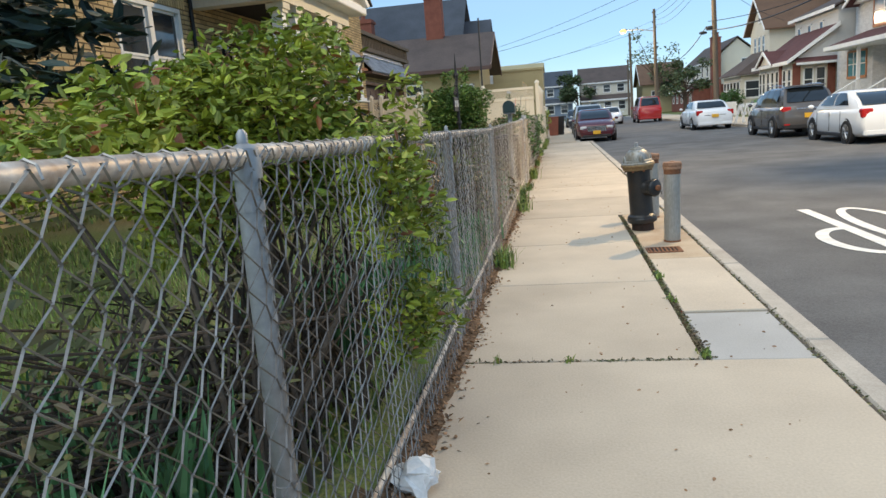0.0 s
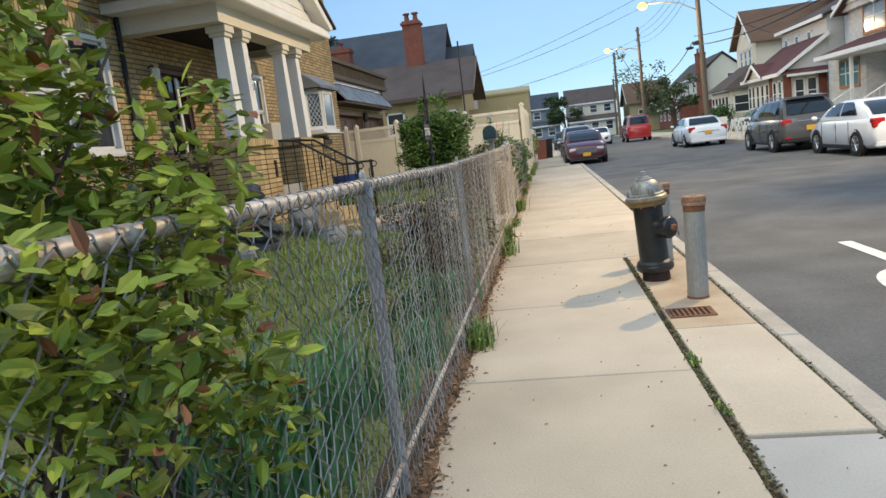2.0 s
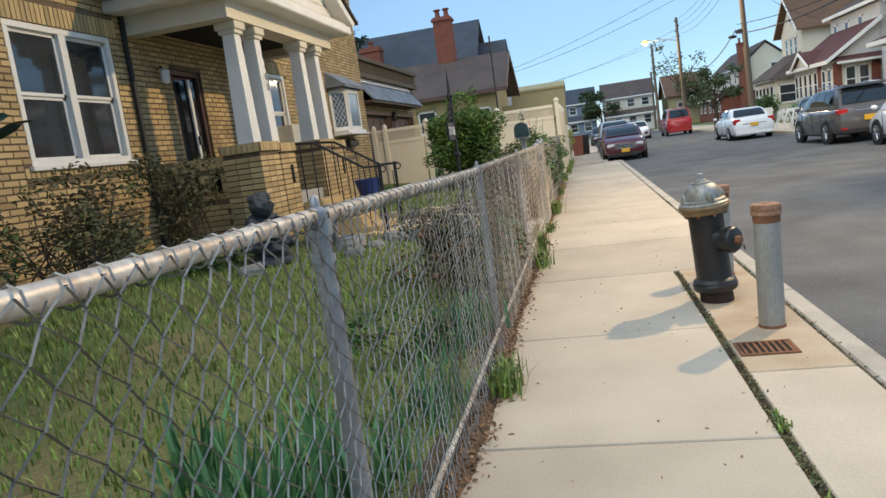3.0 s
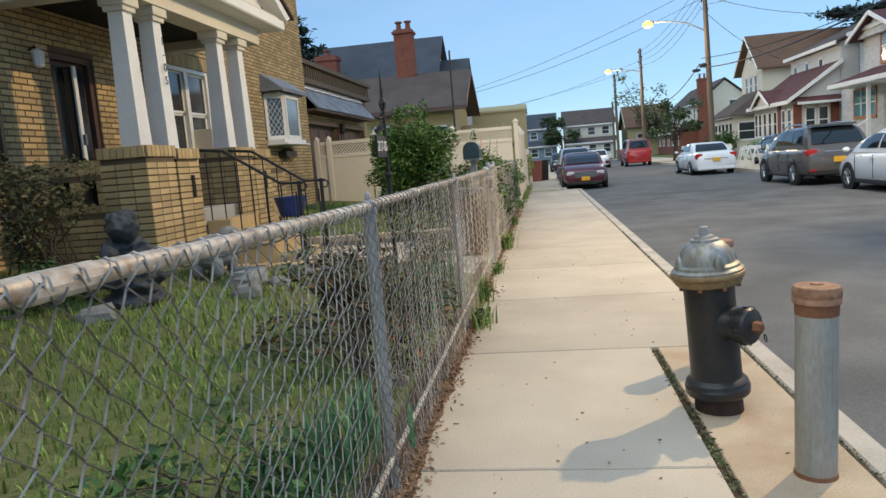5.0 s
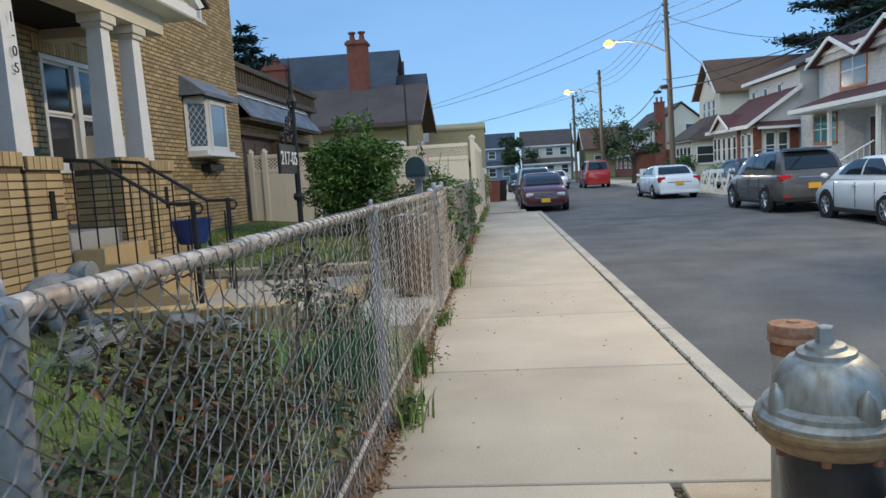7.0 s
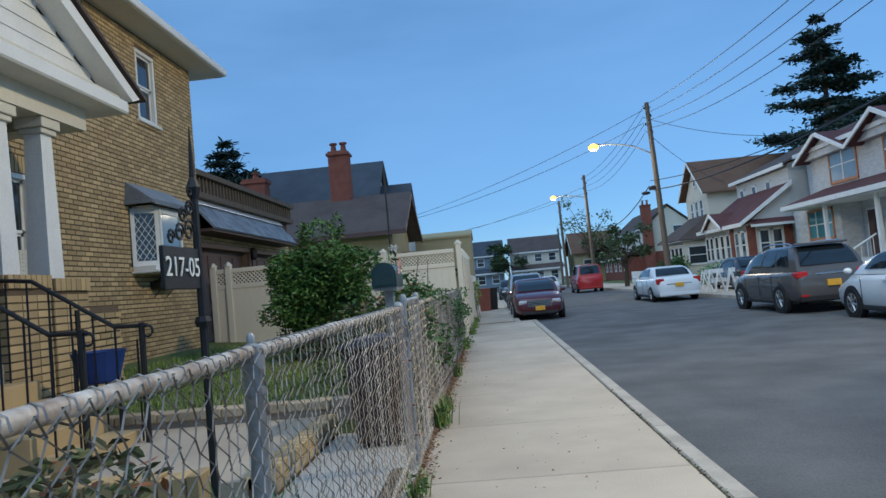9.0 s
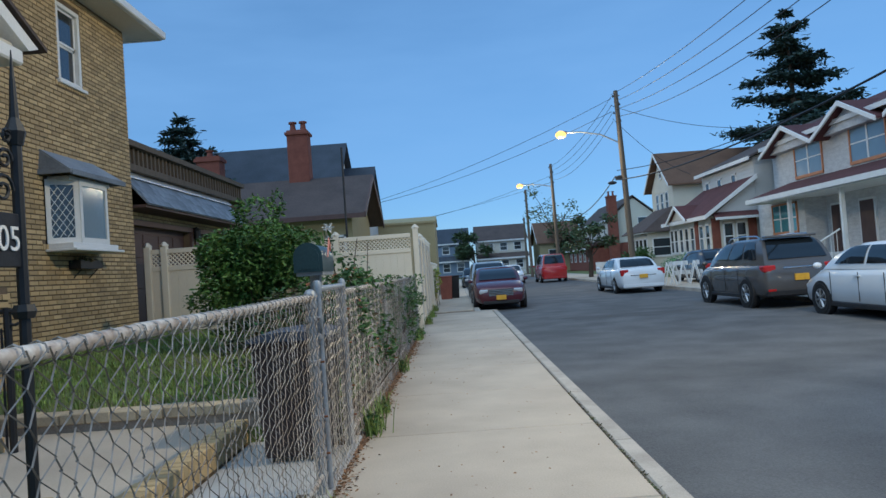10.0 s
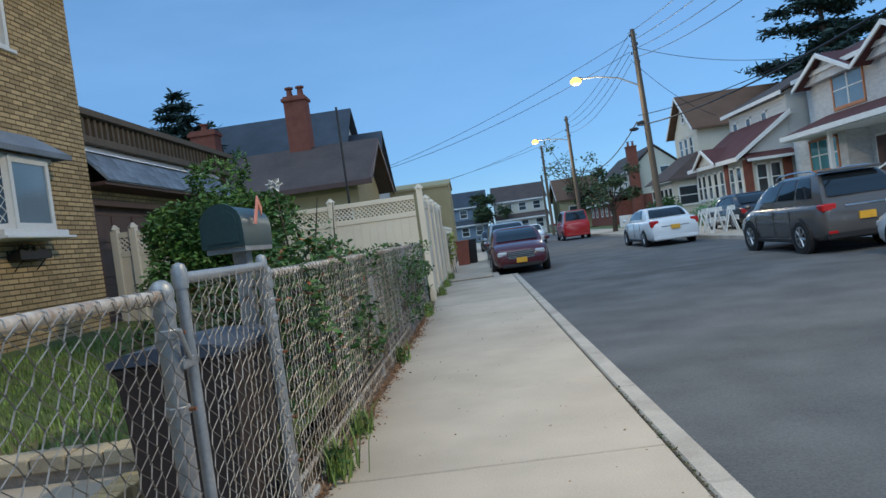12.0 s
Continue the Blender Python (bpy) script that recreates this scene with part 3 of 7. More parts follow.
for k in range(8):
    a = k * math.pi / 4 + 0.3
    part("bolt", lathe([(0.012, 0.684), (0.012, 0.702)], 6, m=Matrix.Translation((0.15 * math.cos(a), 0.15 * math.sin(a), 0))), RUST, hy)
fl = smooth(part("bonnet_flange", lathe([(0.131, 0.695), (0.160, 0.700), (0.168, 0.712), (0.172, 0.735), (0.183, 0.742), (0.186, 0.752), (0.183, 0.764), (0.176, 0.768)], 36), BRASS, hy, "ochre rusted flange"), 25)
bo = smooth(part("bonnet", lathe([(0.177, 0.766), (0.178, 0.778), (0.168, 0.786), (0.162, 0.790), (0.160, 0.803), (0.146, 0.810), (0.140, 0.813), (0.136, 0.835), (0.128, 0.865), (0.112, 0.895), (0.090, 0.918), (0.072, 0.926), (0.070, 0.938), (0.050, 0.944), (0.046, 0.954), (0.03, 0.958)], 36), SILVER, hy, "scuffed silver domed bonnet"), 25)
part("operating_nut", lathe([(0.025, 0.955), (0.022, 1.0), (0.018, 1.003)], 5), GALV, bo)
for k in range(4):
    a = math.radians(-78 + 90 * k)
    m = Matrix.Translation((0.143 * math.cos(a), 0.143 * math.sin(a), 0.79)) @ Matrix.Rotation(a, 4, "Z") @ Matrix.Diagonal((0.75, 1, 1.35, 1))
    smooth(part("bonnet_lug", lathe([(0.028, 0), (0.028, 0.02), (0.020, 0.045), (0.004, 0.06)], 12, m=m), SILVER, bo))
ax = Matrix.Rotation(radians(-47), 4, "Z") @ Matrix.Translation((0.088, 0, 0.49)) @ Matrix.Rotation(radians(90), 4, "Y")
noz = smooth(part("nozzle", lathe([(0.096, -0.03), (0.092, 0.03), (0.084, 0.045), (0.084, 0.07), (0.094, 0.074), (0.094, 0.09)], 28, m=ax), HYD, hy), 30)
smooth(part("nozzle_cap", lathe([(0.092, 0.09), (0.097, 0.096), (0.097, 0.128), (0.088, 0.142), (0.05, 0.150), (0.03, 0.154)], 28, m=ax), HYD, noz), 30)
part("cap_nut", lathe([(0.034, 0.15), (0.030, 0.19), (0.02, 0.193)], 5, m=ax), RUST, noz)
for k in range(12):
    a = k * math.pi / 6
    part("cap_rib", boxes((-0.008, 0.008, 0.09, 0.102, 0.098, 0.13), bevel=0.003), HYD, noz, at=ax @ Matrix.Rotation(a, 4, "Z"))
part("chain_ring", tubes(([(0.205, -0.20 + 0.02 * math.cos(t), 0.435 + 0.02 * math.sin(t)) for t in [j * 0.7 for j in range(10)]], 0.003), sides=5), IRON, noz)


def bollard(x, y, lean, tall=0.94):
    b = thing("bollard", (x, y, 0), label="grey steel pipe bollard with rusted cap beside the hydrant", category="bollard", group="bollards by the hydrant")
    b.matrix_basis = pose(x, y, 0, lean, lean * 0.5, 20) @ Matrix.Diagonal((1, 1, tall, 1))
    smooth(part("pipe", lathe([(0.079, -0.05), (0.079, 0.76), (0.077, 0.80)], 28), BOLLARD, b))
    smooth(part("rust_band", lathe([(0.0795, 0.735), (0.081, 0.75), (0.081, 0.79)], 28), RUST, b), 30)
    smooth(part("cap", lathe([(0.086, 0.785), (0.090, 0.79), (0.0905, 0.81), (0.088, 0.815), (0.0905, 0.82), (0.0905, 0.845), (0.084, 0.860), (0.025, 0.866), (0.022, 0.872), (0.005, 0.873)], 28), CAPRUST, b, "pale rust-brown screw cap"), 30)
    smooth(part("rust_ring", lathe([(0.0835, -0.01), (0.082, 0.012), (0.0795, 0.02)], 24), RUST, b))


bollard(1.084, 7.12, 0.8, 0.92)
bollard(1.10, 8.72, 0.2, 0.90)
gr = thing("drain_grate", (0.94, 6.68, 0.004), label="small rusty iron grate set in the pavement", category="grate")
part("rim", boxes((-0.16, 0.16, -0.12, -0.10, -0.02, 0.006), (-0.16, 0.16, 0.10, 0.12, -0.02, 0.006), (-0.16, -0.14, -0.1, 0.1, -0.02, 0.006), (0.14, 0.16, -0.1, 0.1, -0.02, 0.006)), RUST, gr)
# no hollow here: a near-black plate holds the shade below the bars
part("pit_shade", boxes((-0.14, 0.14, -0.1, 0.1, -0.02, -0.002)), SHADE_BLACK, gr)
for k in range(8):
    part("bar", boxes((-0.13 + k * 0.036, -0.115 + k * 0.036, -0.1, 0.1, -0.01, 0.005)), RUST, gr)

# ---- tan brick house ----
HX, HZ = -6.1, 6.6
OPEN = [(9.4, 11.22, 1.83, 3.5), (12.55, 13.45, 1.05, 3.2), (15.25, 16.9, 1.8, 3.4), (19.5, 21.02, 2.2, 3.22), (20.12, 20.86, 4.95, 6.32)]
house = thing("brick_house", (HX, 14, 0.4), label="two-storey tan brick house with white columned front porch", category="house")
house_m = Matrix.Translation((-HX, -14, -0.4))


def hpart(name, bm, material, parent=None, label=""):
    """A part of the house, given in world places."""
    if isinstance(bm, bmesh.types.BMesh):
        bmesh.ops.transform(bm, matrix=house_m, verts=bm.verts)
    else:
        bm = ([tuple(house_m @ Vector(v)) for v in bm[0]], bm[1])
    return part(name, bm, material, parent or house, label)


def wall_cells(y0, y1, z0, z1, opens):
    yy = sorted({y0, y1, *[o for w in opens for o in w[:2]]})
    zz = sorted({z0, z1, *[o for w in opens for o in w[2:]]})
    for a, b in zip(yy, yy[1:]):
        for c, d in zip(zz, zz[1:]):
            if not any(w[0] < (a + b) / 2 < w[1] and w[2] < (c + d) / 2 < w[3] for w in opens):
                yield a, b, c, d


bm = bmesh.new()
for a, b, c, d in wall_cells(2.0, 22.5, -0.2, HZ, OPEN):
    box(bm, HX - 0.3, HX, a, b, c, d)
hpart("wall", bm, MORTAR)
hpart("side_wall", boxes((-16, HX - 0.3, 22.2, 22.5, -0.2, HZ), (-16, HX - 0.3, 2.0, 2.3, -0.2, HZ), (-16.3, -16, 2, 22.5, -0.2, HZ)), MORTAR)
# unlit rooms: the darkness is put into the colour
hpart("interior", boxes((HX - 2.2, HX - 2.1, 2.3, 22.2, 0, HZ), (HX - 2.2, HX - 0.3, 2.3, 22.2, HZ - 0.1, HZ - 0.02), (HX - 2.2, HX - 0.3, 2.3, 22.2, 0.2, 1.0)), SHADE_BLACK)
BL, BH, BP = 0.215, 0.062, 0.078


def brick_rows(y0, y1, z0, z1, opens):
    k = 0
    z = z0
    while z + BH <= z1:
        y = y0 - (0.11 if k % 2 else 0)
        while y < y1:
            a, b = max(y, y0), min(y + BL, y1)
            spans = [(a, b)]
            for o in opens:
                if o[2] < z + BH and o[3] > z:
                    spans = [s for a2, b2 in spans for s in ((a2, min(b2, o[0])), (max(a2, o[1]), b2)) if s[1] - s[0] > 0.02]
            for s in spans:
                if s[1] - s[0] > 0.02:
                    yield s[0], s[1], z, z + BH
            y += BL + 0.012
        z += BP
        k += 1


def brick_mesh(rows, x0, x1):
    v, f = [], []
    for a, b, c, d in rows:
        n = len(v)
        o = rng.uniform(-0.002, 0.002)
        v += [(x0, a, c), (x0, b, c), (x0, b, d), (x0, a, d), (x1 + o, a + 0.003, c + 0.003), (x1 + o, b - 0.003, c + 0.003), (x1 + o, b - 0.003, d - 0.003), (x1 + o, a + 0.003, d - 0.003)]
        f += [(n + 4, n + 5, n + 6, n + 7), (n, n + 1, n + 5, n + 4), (n + 1, n + 2, n + 6, n + 5), (n + 2, n + 3, n + 7, n + 6), (n + 3, n, n + 4, n + 7)]
    return v, f


HEADS = [(9.25, 11.37, 3.5, 3.75), (9.25, 11.37, 1.7, 1.83), (15.1, 17.05, 3.4, 3.65), (20.0, 20.98, 4.85, 4.95), (19.4, 21.12, 2.1, 2.2), (15.1, 17.05, 1.68, 1.8)]
brickwork = hpart("brickwork", brick_mesh(brick_rows(2.0, 22.5, 0.0, HZ - 0.05, OPEN + HEADS), HX - 0.02, HX + 0.012), BRICK)
brickwork["kind"] = "stuff"
for o in HEADS:
    n = int((o[1] - o[0]) / 0.075)
    sc = hpart("lintel_bed", boxes((HX - 0.02, HX + 0.004, o[0], o[1], o[2], o[3])), MORTAR)
    for k in range(n):
        hpart("brick", brick_mesh([(o[0] + k * (o[1] - o[0]) / n + 0.005, o[0] + (k + 1) * (o[1] - o[0]) / n - 0.005, o[2] + 0.006, o[3] - 0.006)], HX - 0.02, HX + 0.02), BRICK_ONE, sc)

# roof with eaves and gutter
e0, e1, f0, f1 = HX + 0.55, -16.5, 1.5, 23.05
bm = bmesh.new()
base = [bm.verts.new(p) for p in ((e0, f0, HZ + 0.12), (e0, f1, HZ + 0.12), (e1, f1, HZ + 0.12), (e1, f0, HZ + 0.12))]
r0, r1 = bm.verts.new((-11, 7, HZ + 3.2)), bm.verts.new((-11, 17.6, HZ + 3.2))
for fc in ((base[0], base[1], r1, r0), (base[1], base[2], r1), (base[2], base[3], r0, r1), (base[3], base[0], r0), base):
    bm.faces.new(fc)
hpart("roof", bm, ROOF_BROWN)
hpart("soffit", boxes((HX, e0 - 0.02, f0, f1, HZ - 0.02, HZ + 0.02), (-16, HX, 22.5, f1, HZ - 0.02, HZ + 0.02)), CREAM_WALL)
hpart("gutter", boxes((e0 - 0.02, e0 + 0.1, f0, f1 + 0.05, HZ - 0.03, HZ + 0.13), (-16.5, e0, f1, f1 + 0.1, HZ - 0.03, HZ + 0.13), bevel=0.02), WHITE)
hpart("downpipe", tubes(([(HX + 0.06, 11.5, 6.5), (HX + 0.06, 11.5, 3.9), (HX + 0.06, 11.48, 0.5)], 0.035)), IRON)


def sash_window(parent, o, cols=1, glass=GLASS, fw=0.075):
    """White double-hung window in the opening o = (y0, y1, z0, z1) of the house front."""
    y0, y1, z0, z1 = o
    w = hpart("window", boxes((HX - 0.14, HX + 0.005, y0, y1, z0, z0 + fw), (HX - 0.14, HX + 0.005, y0, y1, z1 - fw, z1), (HX - 0.14, HX + 0.005, y0, y0 + fw, z0 + fw, z1 - fw), (HX - 0.14, HX + 0.005, y1 - fw, y1, z0 + fw, z1 - fw), bevel=0.006), WHITE, parent, "white window frame")
    step = (y1 - y0 - fw * 2) / cols
    for k in range(cols):
        a = y0 + fw + k * step
        b = a + step
        zm = (z0 + z1) / 2
        if k:
            hpart("mullion", boxes((HX - 0.14, HX + 0.004, a - 0.06, a + 0.06, z0 + fw, z1 - fw)), WHITE, w)
        for c, d, xo in ((z0 + fw, zm, -0.075), (zm, z1 - fw, -0.05)):
            lo, hi = a + (0.06 if k else 0), b - (0.06 if k < cols - 1 else 0)
            hpart("sash", boxes((HX + xo - 0.03, HX + xo, lo, hi, c, c + 0.04), (HX + xo - 0.03, HX + xo, lo, hi, d - 0.04, d), (HX + xo - 0.03, HX + xo, lo, lo + 0.04, c, d), (HX + xo - 0.03, HX + xo, hi - 0.04, hi, c, d)), WHITE, w)
            hpart("pane", boxes((HX + xo - 0.02, HX + xo - 0.012, lo + 0.04, hi - 0.04, c + 0.04, d - 0.04)), glass, w)
    hpart("sill", boxes((HX - 0.02, HX + 0.07, y0 - 0.06, y1 + 0.06, z0 - 0.045, z0 + 0.01), bevel=0.006), WHITE, w)
    return w


sash_window(house, OPEN[0], 2)
wb = sash_window(house, OPEN[2], 2)
sash_window(house, OPEN[4], 1)
hpart("curtain", boxes((HX - 0.24, HX - 0.2, 9.5, 10.1, 1.9, 3.4), (HX - 0.24, HX - 0.2, 15.4, 15.9, 1.9, 3.3)), CURTAIN)

# bay window with slate hood
by0, by1, bz0, bz1 = OPEN[3]
bay = hpart("bay_window", boxes((HX, HX + 0.42, by0 + 0.04, by1 - 0.04, bz0 - 0.087, bz0), bevel=0.008), WHITE)
hpart("head_board", boxes((HX, HX + 0.36, by0 + 0.12, by1 - 0.12, bz1 - 0.02, bz1 + 0.05), bevel=0.008), WHITE, bay)
hpart("sill", boxes((HX, HX + 0.5, by0 - 0.02, by1 + 0.02, bz0 - 0.13, bz0 - 0.09), bevel=0.008), WHITE, bay)
c0, c1 = (HX + 0.38, by0 + 0.32), (HX + 0.38, by1 - 0.32)
for a, b, g in (((HX, by0 + 0.05), c0, GLASS), (c0, c1, GLASS_BLUE), (c1, (HX, by1 - 0.05), GLASS)):
    dx, dy = b[0] - a[0], b[1] - a[1]
    ln = math.hypot(dx, dy)
    m = Matrix.Translation((a[0], a[1], 0)) @ Matrix.Rotation(math.atan2(dy, dx), 4, "Z")
    bm = boxes((0, ln, -0.03, 0.03, bz0, bz0 + 0.09), (0, ln, -0.03, 0.03, bz1 - 0.09, bz1), (0, 0.07, -0.03, 0.03, bz0 + 0.09, bz1 - 0.09), (ln - 0.07, ln, -0.03, 0.03, bz0 + 0.09, bz1 - 0.09))
    bmesh.ops.transform(bm, matrix=m, verts=bm.verts)
    hpart("frame", bm, WHITE, bay)
    bm = boxes((0.07, ln - 0.07, -0.008, 0.008, bz0 + 0.09, bz1 - 0.09))
    bmesh.ops.transform(bm, matrix=m, verts=bm.verts)
    hpart("pane", bm, g, bay)
    if g is GLASS:
        bm = bmesh.new()
        h = bz1 - bz0 - 0.18
        for k in range(-3, 7):
            for s in (1, -1):
                u0, u1 = 0.07, ln - 0.07
                q0, q1 = bz0 + 0.09 + k * 0.16, bz0 + 0.09 + k * 0.16 + s * (u1 - u0) * 1.5
                pts = [(u0 + (u1 - u0) * j / 12, q0 + (q1 - q0) * j / 12) for j in range(13)]
                pts = [p for p in pts if bz0 + 0.09 <= p[1] <= bz1 - 0.09]
                if len(pts) > 1:
                    tube(bm, [(pts[0][0], -0.012, pts[0][1]), (pts[-1][0], -0.012, pts[-1][1])], 0.006, 4)
        bmesh.ops.transform(bm, matrix=m, verts=bm.verts)
        hpart("leaded_lattice", bm, WHITE, bay)
hz = bz1 + 0.05
hood = [(HX, by0 - 0.05, hz + 0.42), (HX, by1 + 0.05, hz + 0.42), (HX + 0.52, by1 + 0.14, hz + 0.06), (HX + 0.52, by0 - 0.14, hz + 0.06)]
hpart("hood", slab_poly(hood, 0.04), SLATE, bay, "grey slate hood")
for s, yy in ((1, by0 - 0.05), (-1, by1 + 0.05)):
    hpart("hood_cheek", extrude([(HX, yy, hz + 0.40), (HX, yy - s * 0.08, hz), (HX + 0.5, yy - s * 0.08, hz + 0.03)], Matrix(), Matrix.Translation((0, s * 0.03, 0))), SLATE, bay)
hpart("hood_edge", boxes((HX, HX + 0.53, by0 - 0.14, by0 - 0.1, hz, hz + 0.06), (HX, HX + 0.53, by1 + 0.1, by1 + 0.14, hz, hz + 0.06), (HX + 0.5, HX + 0.54, by0 - 0.1, by1 + 0.1, hz - 0.02, hz + 0.06)), SLATE, bay)
fb = thing("flower_box", (HX + 0.012, 20.45, 1.80), label="small black wire flower box under the bay window", category="planter")
part("tray", boxes((0, 0.2, -0.35, 0.35, 0.0, 0.02), (0.18, 0.2, -0.35, 0.35, 0.02, 0.14), (0, 0.2, -0.36, -0.34, 0.02, 0.14), (0, 0.2, 0.34, 0.36, 0.02, 0.14)), IRON, fb)
part("bracket", tubes(([(0.01, -0.25, -0.15), (0.16, -0.25, 0.0)], 0.008), ([(0.01, 0.25, -0.15), (0.16, 0.25, 0.0)], 0.008)), IRON, fb)
part("plants", leaves(clump((0.1, 0, 0.13), (0.09, 0.33, 0.07), 160), 0.05), LEAF_ROSE, fb)

# front door
dr = hpart("front_door", boxes((HX - 0.16, HX - 0.11, 12.63, 13.37, 1.05, 3.12)), BROWN_WOOD, None, "dark front door with white storm frame")
hpart("door_frame", boxes((HX - 0.1, HX - 0.03, 12.55, 12.63, 1.05, 3.2), (HX - 0.1, HX - 0.03, 13.37, 13.45, 1.05, 3.2), (HX - 0.1, HX - 0.03, 12.63, 13.37, 3.12, 3.2)), BROWN_WOOD, dr)
hpart("storm_door_edge", boxes((HX + 0.02, HX + 0.06, 12.92, 12.99, 1.08, 3.05), bevel=0.008), WHITE, dr, "white edge of a storm door standing ajar")
hpart("storm_door", boxes((HX - 0.03, HX + 0.02, 12.94, 12.97, 1.08, 3.05)), IRON, dr)
hpart("glass", boxes((HX - 0.085, HX - 0.075, 12.7, 13.3, 1.3, 3.05)), CARGLASS, dr)
hpart("handle", boxes((HX + 0.06, HX + 0.1, 12.93, 12.97, 2.0, 2.14)), CHROME, dr)
wlamp = thing("wall_lantern", (HX + 0.012, 12.2, 2.95), label="small white and black wall lantern beside the front door", category="lamp")
part("arm", tubes(([(0, 0, 0.2), (0.08, 0, 0.24), (0.12, 0, 0.2)], 0.012)), IRON, wlamp)
part("cage", lathe([(0.03, -0.02), (0.06, 0.0), (0.075, 0.17), (0.02, 0.21)], 8, m=Matrix.Translation((0.12, 0, 0))), WHITE, wlamp)
acu = thing("air_conditioner", (HX, 16.45, 1.89), label="cream window air conditioner with slatted grille", category="air conditioner")
part("case", boxes((-0.1, 0.36, -0.34, 0.34, 0, 0.42), bevel=0.012), CREAM_WALL, acu)
for k in range(7):
    part("slat", boxes((0.355, 0.368, -0.3, 0.3, 0.05 + k * 0.05, 0.07 + k * 0.05)), GREY_WALL, acu)

# porch: floor, brick pedestals, columns, beam, pediment
PXF = -4.45
porch = hpart("porch_floor", boxes((HX, PXF, 11.75, 16.0, 0.0, 1.03), bevel=0.01), CONCRETE_GREY)
bn = bpy.data.meshes.new("brick")
bmb = boxes((-0.02, 0.012, -BL / 2, BL / 2, 0, BH), bevel=0.003)
bmb.to_mesh(bn)
bmb.free()
bn.materials.append(BRICK_ONE)


def pedestal(y0, y1, x0, x1, z1):
    p = hpart("pedestal", boxes((x0 + 0.02, x1 - 0.012, y0 + 0.012, y1 - 0.012, 0.1, z1 - 0.07)), MORTAR, None, "tan brick porch pedestal")
    hpart("capstone", boxes((x0 - 0.02, x1 + 0.012, y0 - 0.012, y1 + 0.02, z1 - 0.12, z1 - 0.002), bevel=0.006), MORTAR, p)
    n = int((y1 - y0) / 0.08)
    for k in range(n):
        w = (y1 - y0) / n
        hpart("brick", boxes((x1 - 0.03, x1 + 0.025, y0 + k * w + 0.005, y0 + (k + 1) * w - 0.005, z1 - 0.13, z1), bevel=0.003), BRICK_ONE, p)
    n = int((x1 - x0) / 0.08)
    for k in range(n):
        w = (x1 - x0) / n
        hpart("brick", boxes((x0 + k * w + 0.005, x0 + (k + 1) * w - 0.005, y0 - 0.025, y0 + 0.03, z1 - 0.13, z1), bevel=0.003), BRICK_ONE, p)
    if y1 - y0 < 0.63:
        # near-black plate on the bricks, drawn for the shade of a recess
        hpart("slot_shade", boxes((x1 - 0.03, x1 + 0.016, (y0 + y1) / 2 + 0.02, (y0 + y1) / 2 + 0.09, z1 - 0.62, z1 - 0.34)), SHADE_BLACK, p)
    k, z = 0, 0.42
    while z + BH < z1 - 0.12:
        for face in ("front", "side"):
            a0, a1 = (y0, y1) if face == "front" else (x0, x1)
            n = max(1, round((a1 - a0) / 0.23))
            off = 0.5 if k % 2 else 0.0
            w = (a1 - a0) / n
            for j in range(n):
                c = a0 + (j + 0.5) * w
                s = (w - 0.012) / BL
                at = Matrix.Translation((x1 - 0.012, c, z)) if face == "front" else Matrix.Translation((c, y0 + 0.012, z)) @ Matrix.Rotation(radians(-90), 4, "Z")
                piece("brick", bn, p, house_m @ at @ Matrix.Diagonal((1, s, 1, 1)))
        z += BP
        k += 1
    return p


PZ = 1.85
pedestal(11.62, 12.25, -4.98, -4.38, PZ)
pedestal(12.33, 12.88, -4.92, -4.40, PZ - 0.03)
pedestal(13.95, 14.60, -4.98, -4.38, PZ)
pedestal(14.68, 15.30, -4.92, -4.40, PZ - 0.03)
pp = hpart("porch_parapet", boxes((-6.08, -4.99, 11.68, 11.9, 0.1, 1.2), (-6.08, -4.99, 11.68, 11.9, 1.5, 1.73), (-5.78, -5.62, 11.68, 11.9, 1.2, 1.5), (-5.42, -5.26, 11.68, 11.9, 1.2, 1.5), (-6.08, -5.98, 11.68, 11.9, 1.2, 1.5), (-5.08, -4.99, 11.68, 11.9, 1.2, 1.5)), MORTAR, None, "tan brick porch parapet with open slots")
# added near-black sheet gives the open slots their shade
hpart("slot_shade_sheet", boxes((-6.08, -4.99, 11.86, 11.895, 1.2, 1.5)), SHADE_BLACK, pp)
side = Matrix.Rotation(radians(-90), 4, "Z")
for k in range(13):
    z = 0.2 + k * BP
    if z + BH < 1.12:
        for j in range(5 - k % 2):
            piece("brick", bn, pp, house_m @ Matrix.Translation((-5.96 + j * 0.227 + (0.113 if k % 2 else 0), 11.68, z)) @ side)
for j in range(14):
    for z, h in ((1.12, 0.085), (1.56, 0.165)):
        piece("brick", bn, pp, house_m @ Matrix.Translation((-6.04 + j * 0.079, 11.68, z)) @ side @ Matrix.Diagonal((1.1, 0.068 / BL, h / BH, 1)))
for x, w in ((-5.7, 0.15), (-5.34, 0.15), (-6.03, 0.09), (-5.035, 0.08)):
    for z in (1.22, 1.36):
        piece("brick", bn, pp, house_m @ Matrix.Translation((x, 11.68, z)) @ side @ Matrix.Diagonal((0.8, w / BL, 2.0, 1)))
pf = brick_mesh(brick_rows(15.3, 16.0, 0.35, 1.45, []), -4.47, -4.43)
hpart("parapet_front", boxes((-4.7, -4.46, 15.3, 16.0, 0.2, 1.5)), MORTAR)
hpart("parapet_brickwork", pf, BRICK)["kind"] = "stuff"
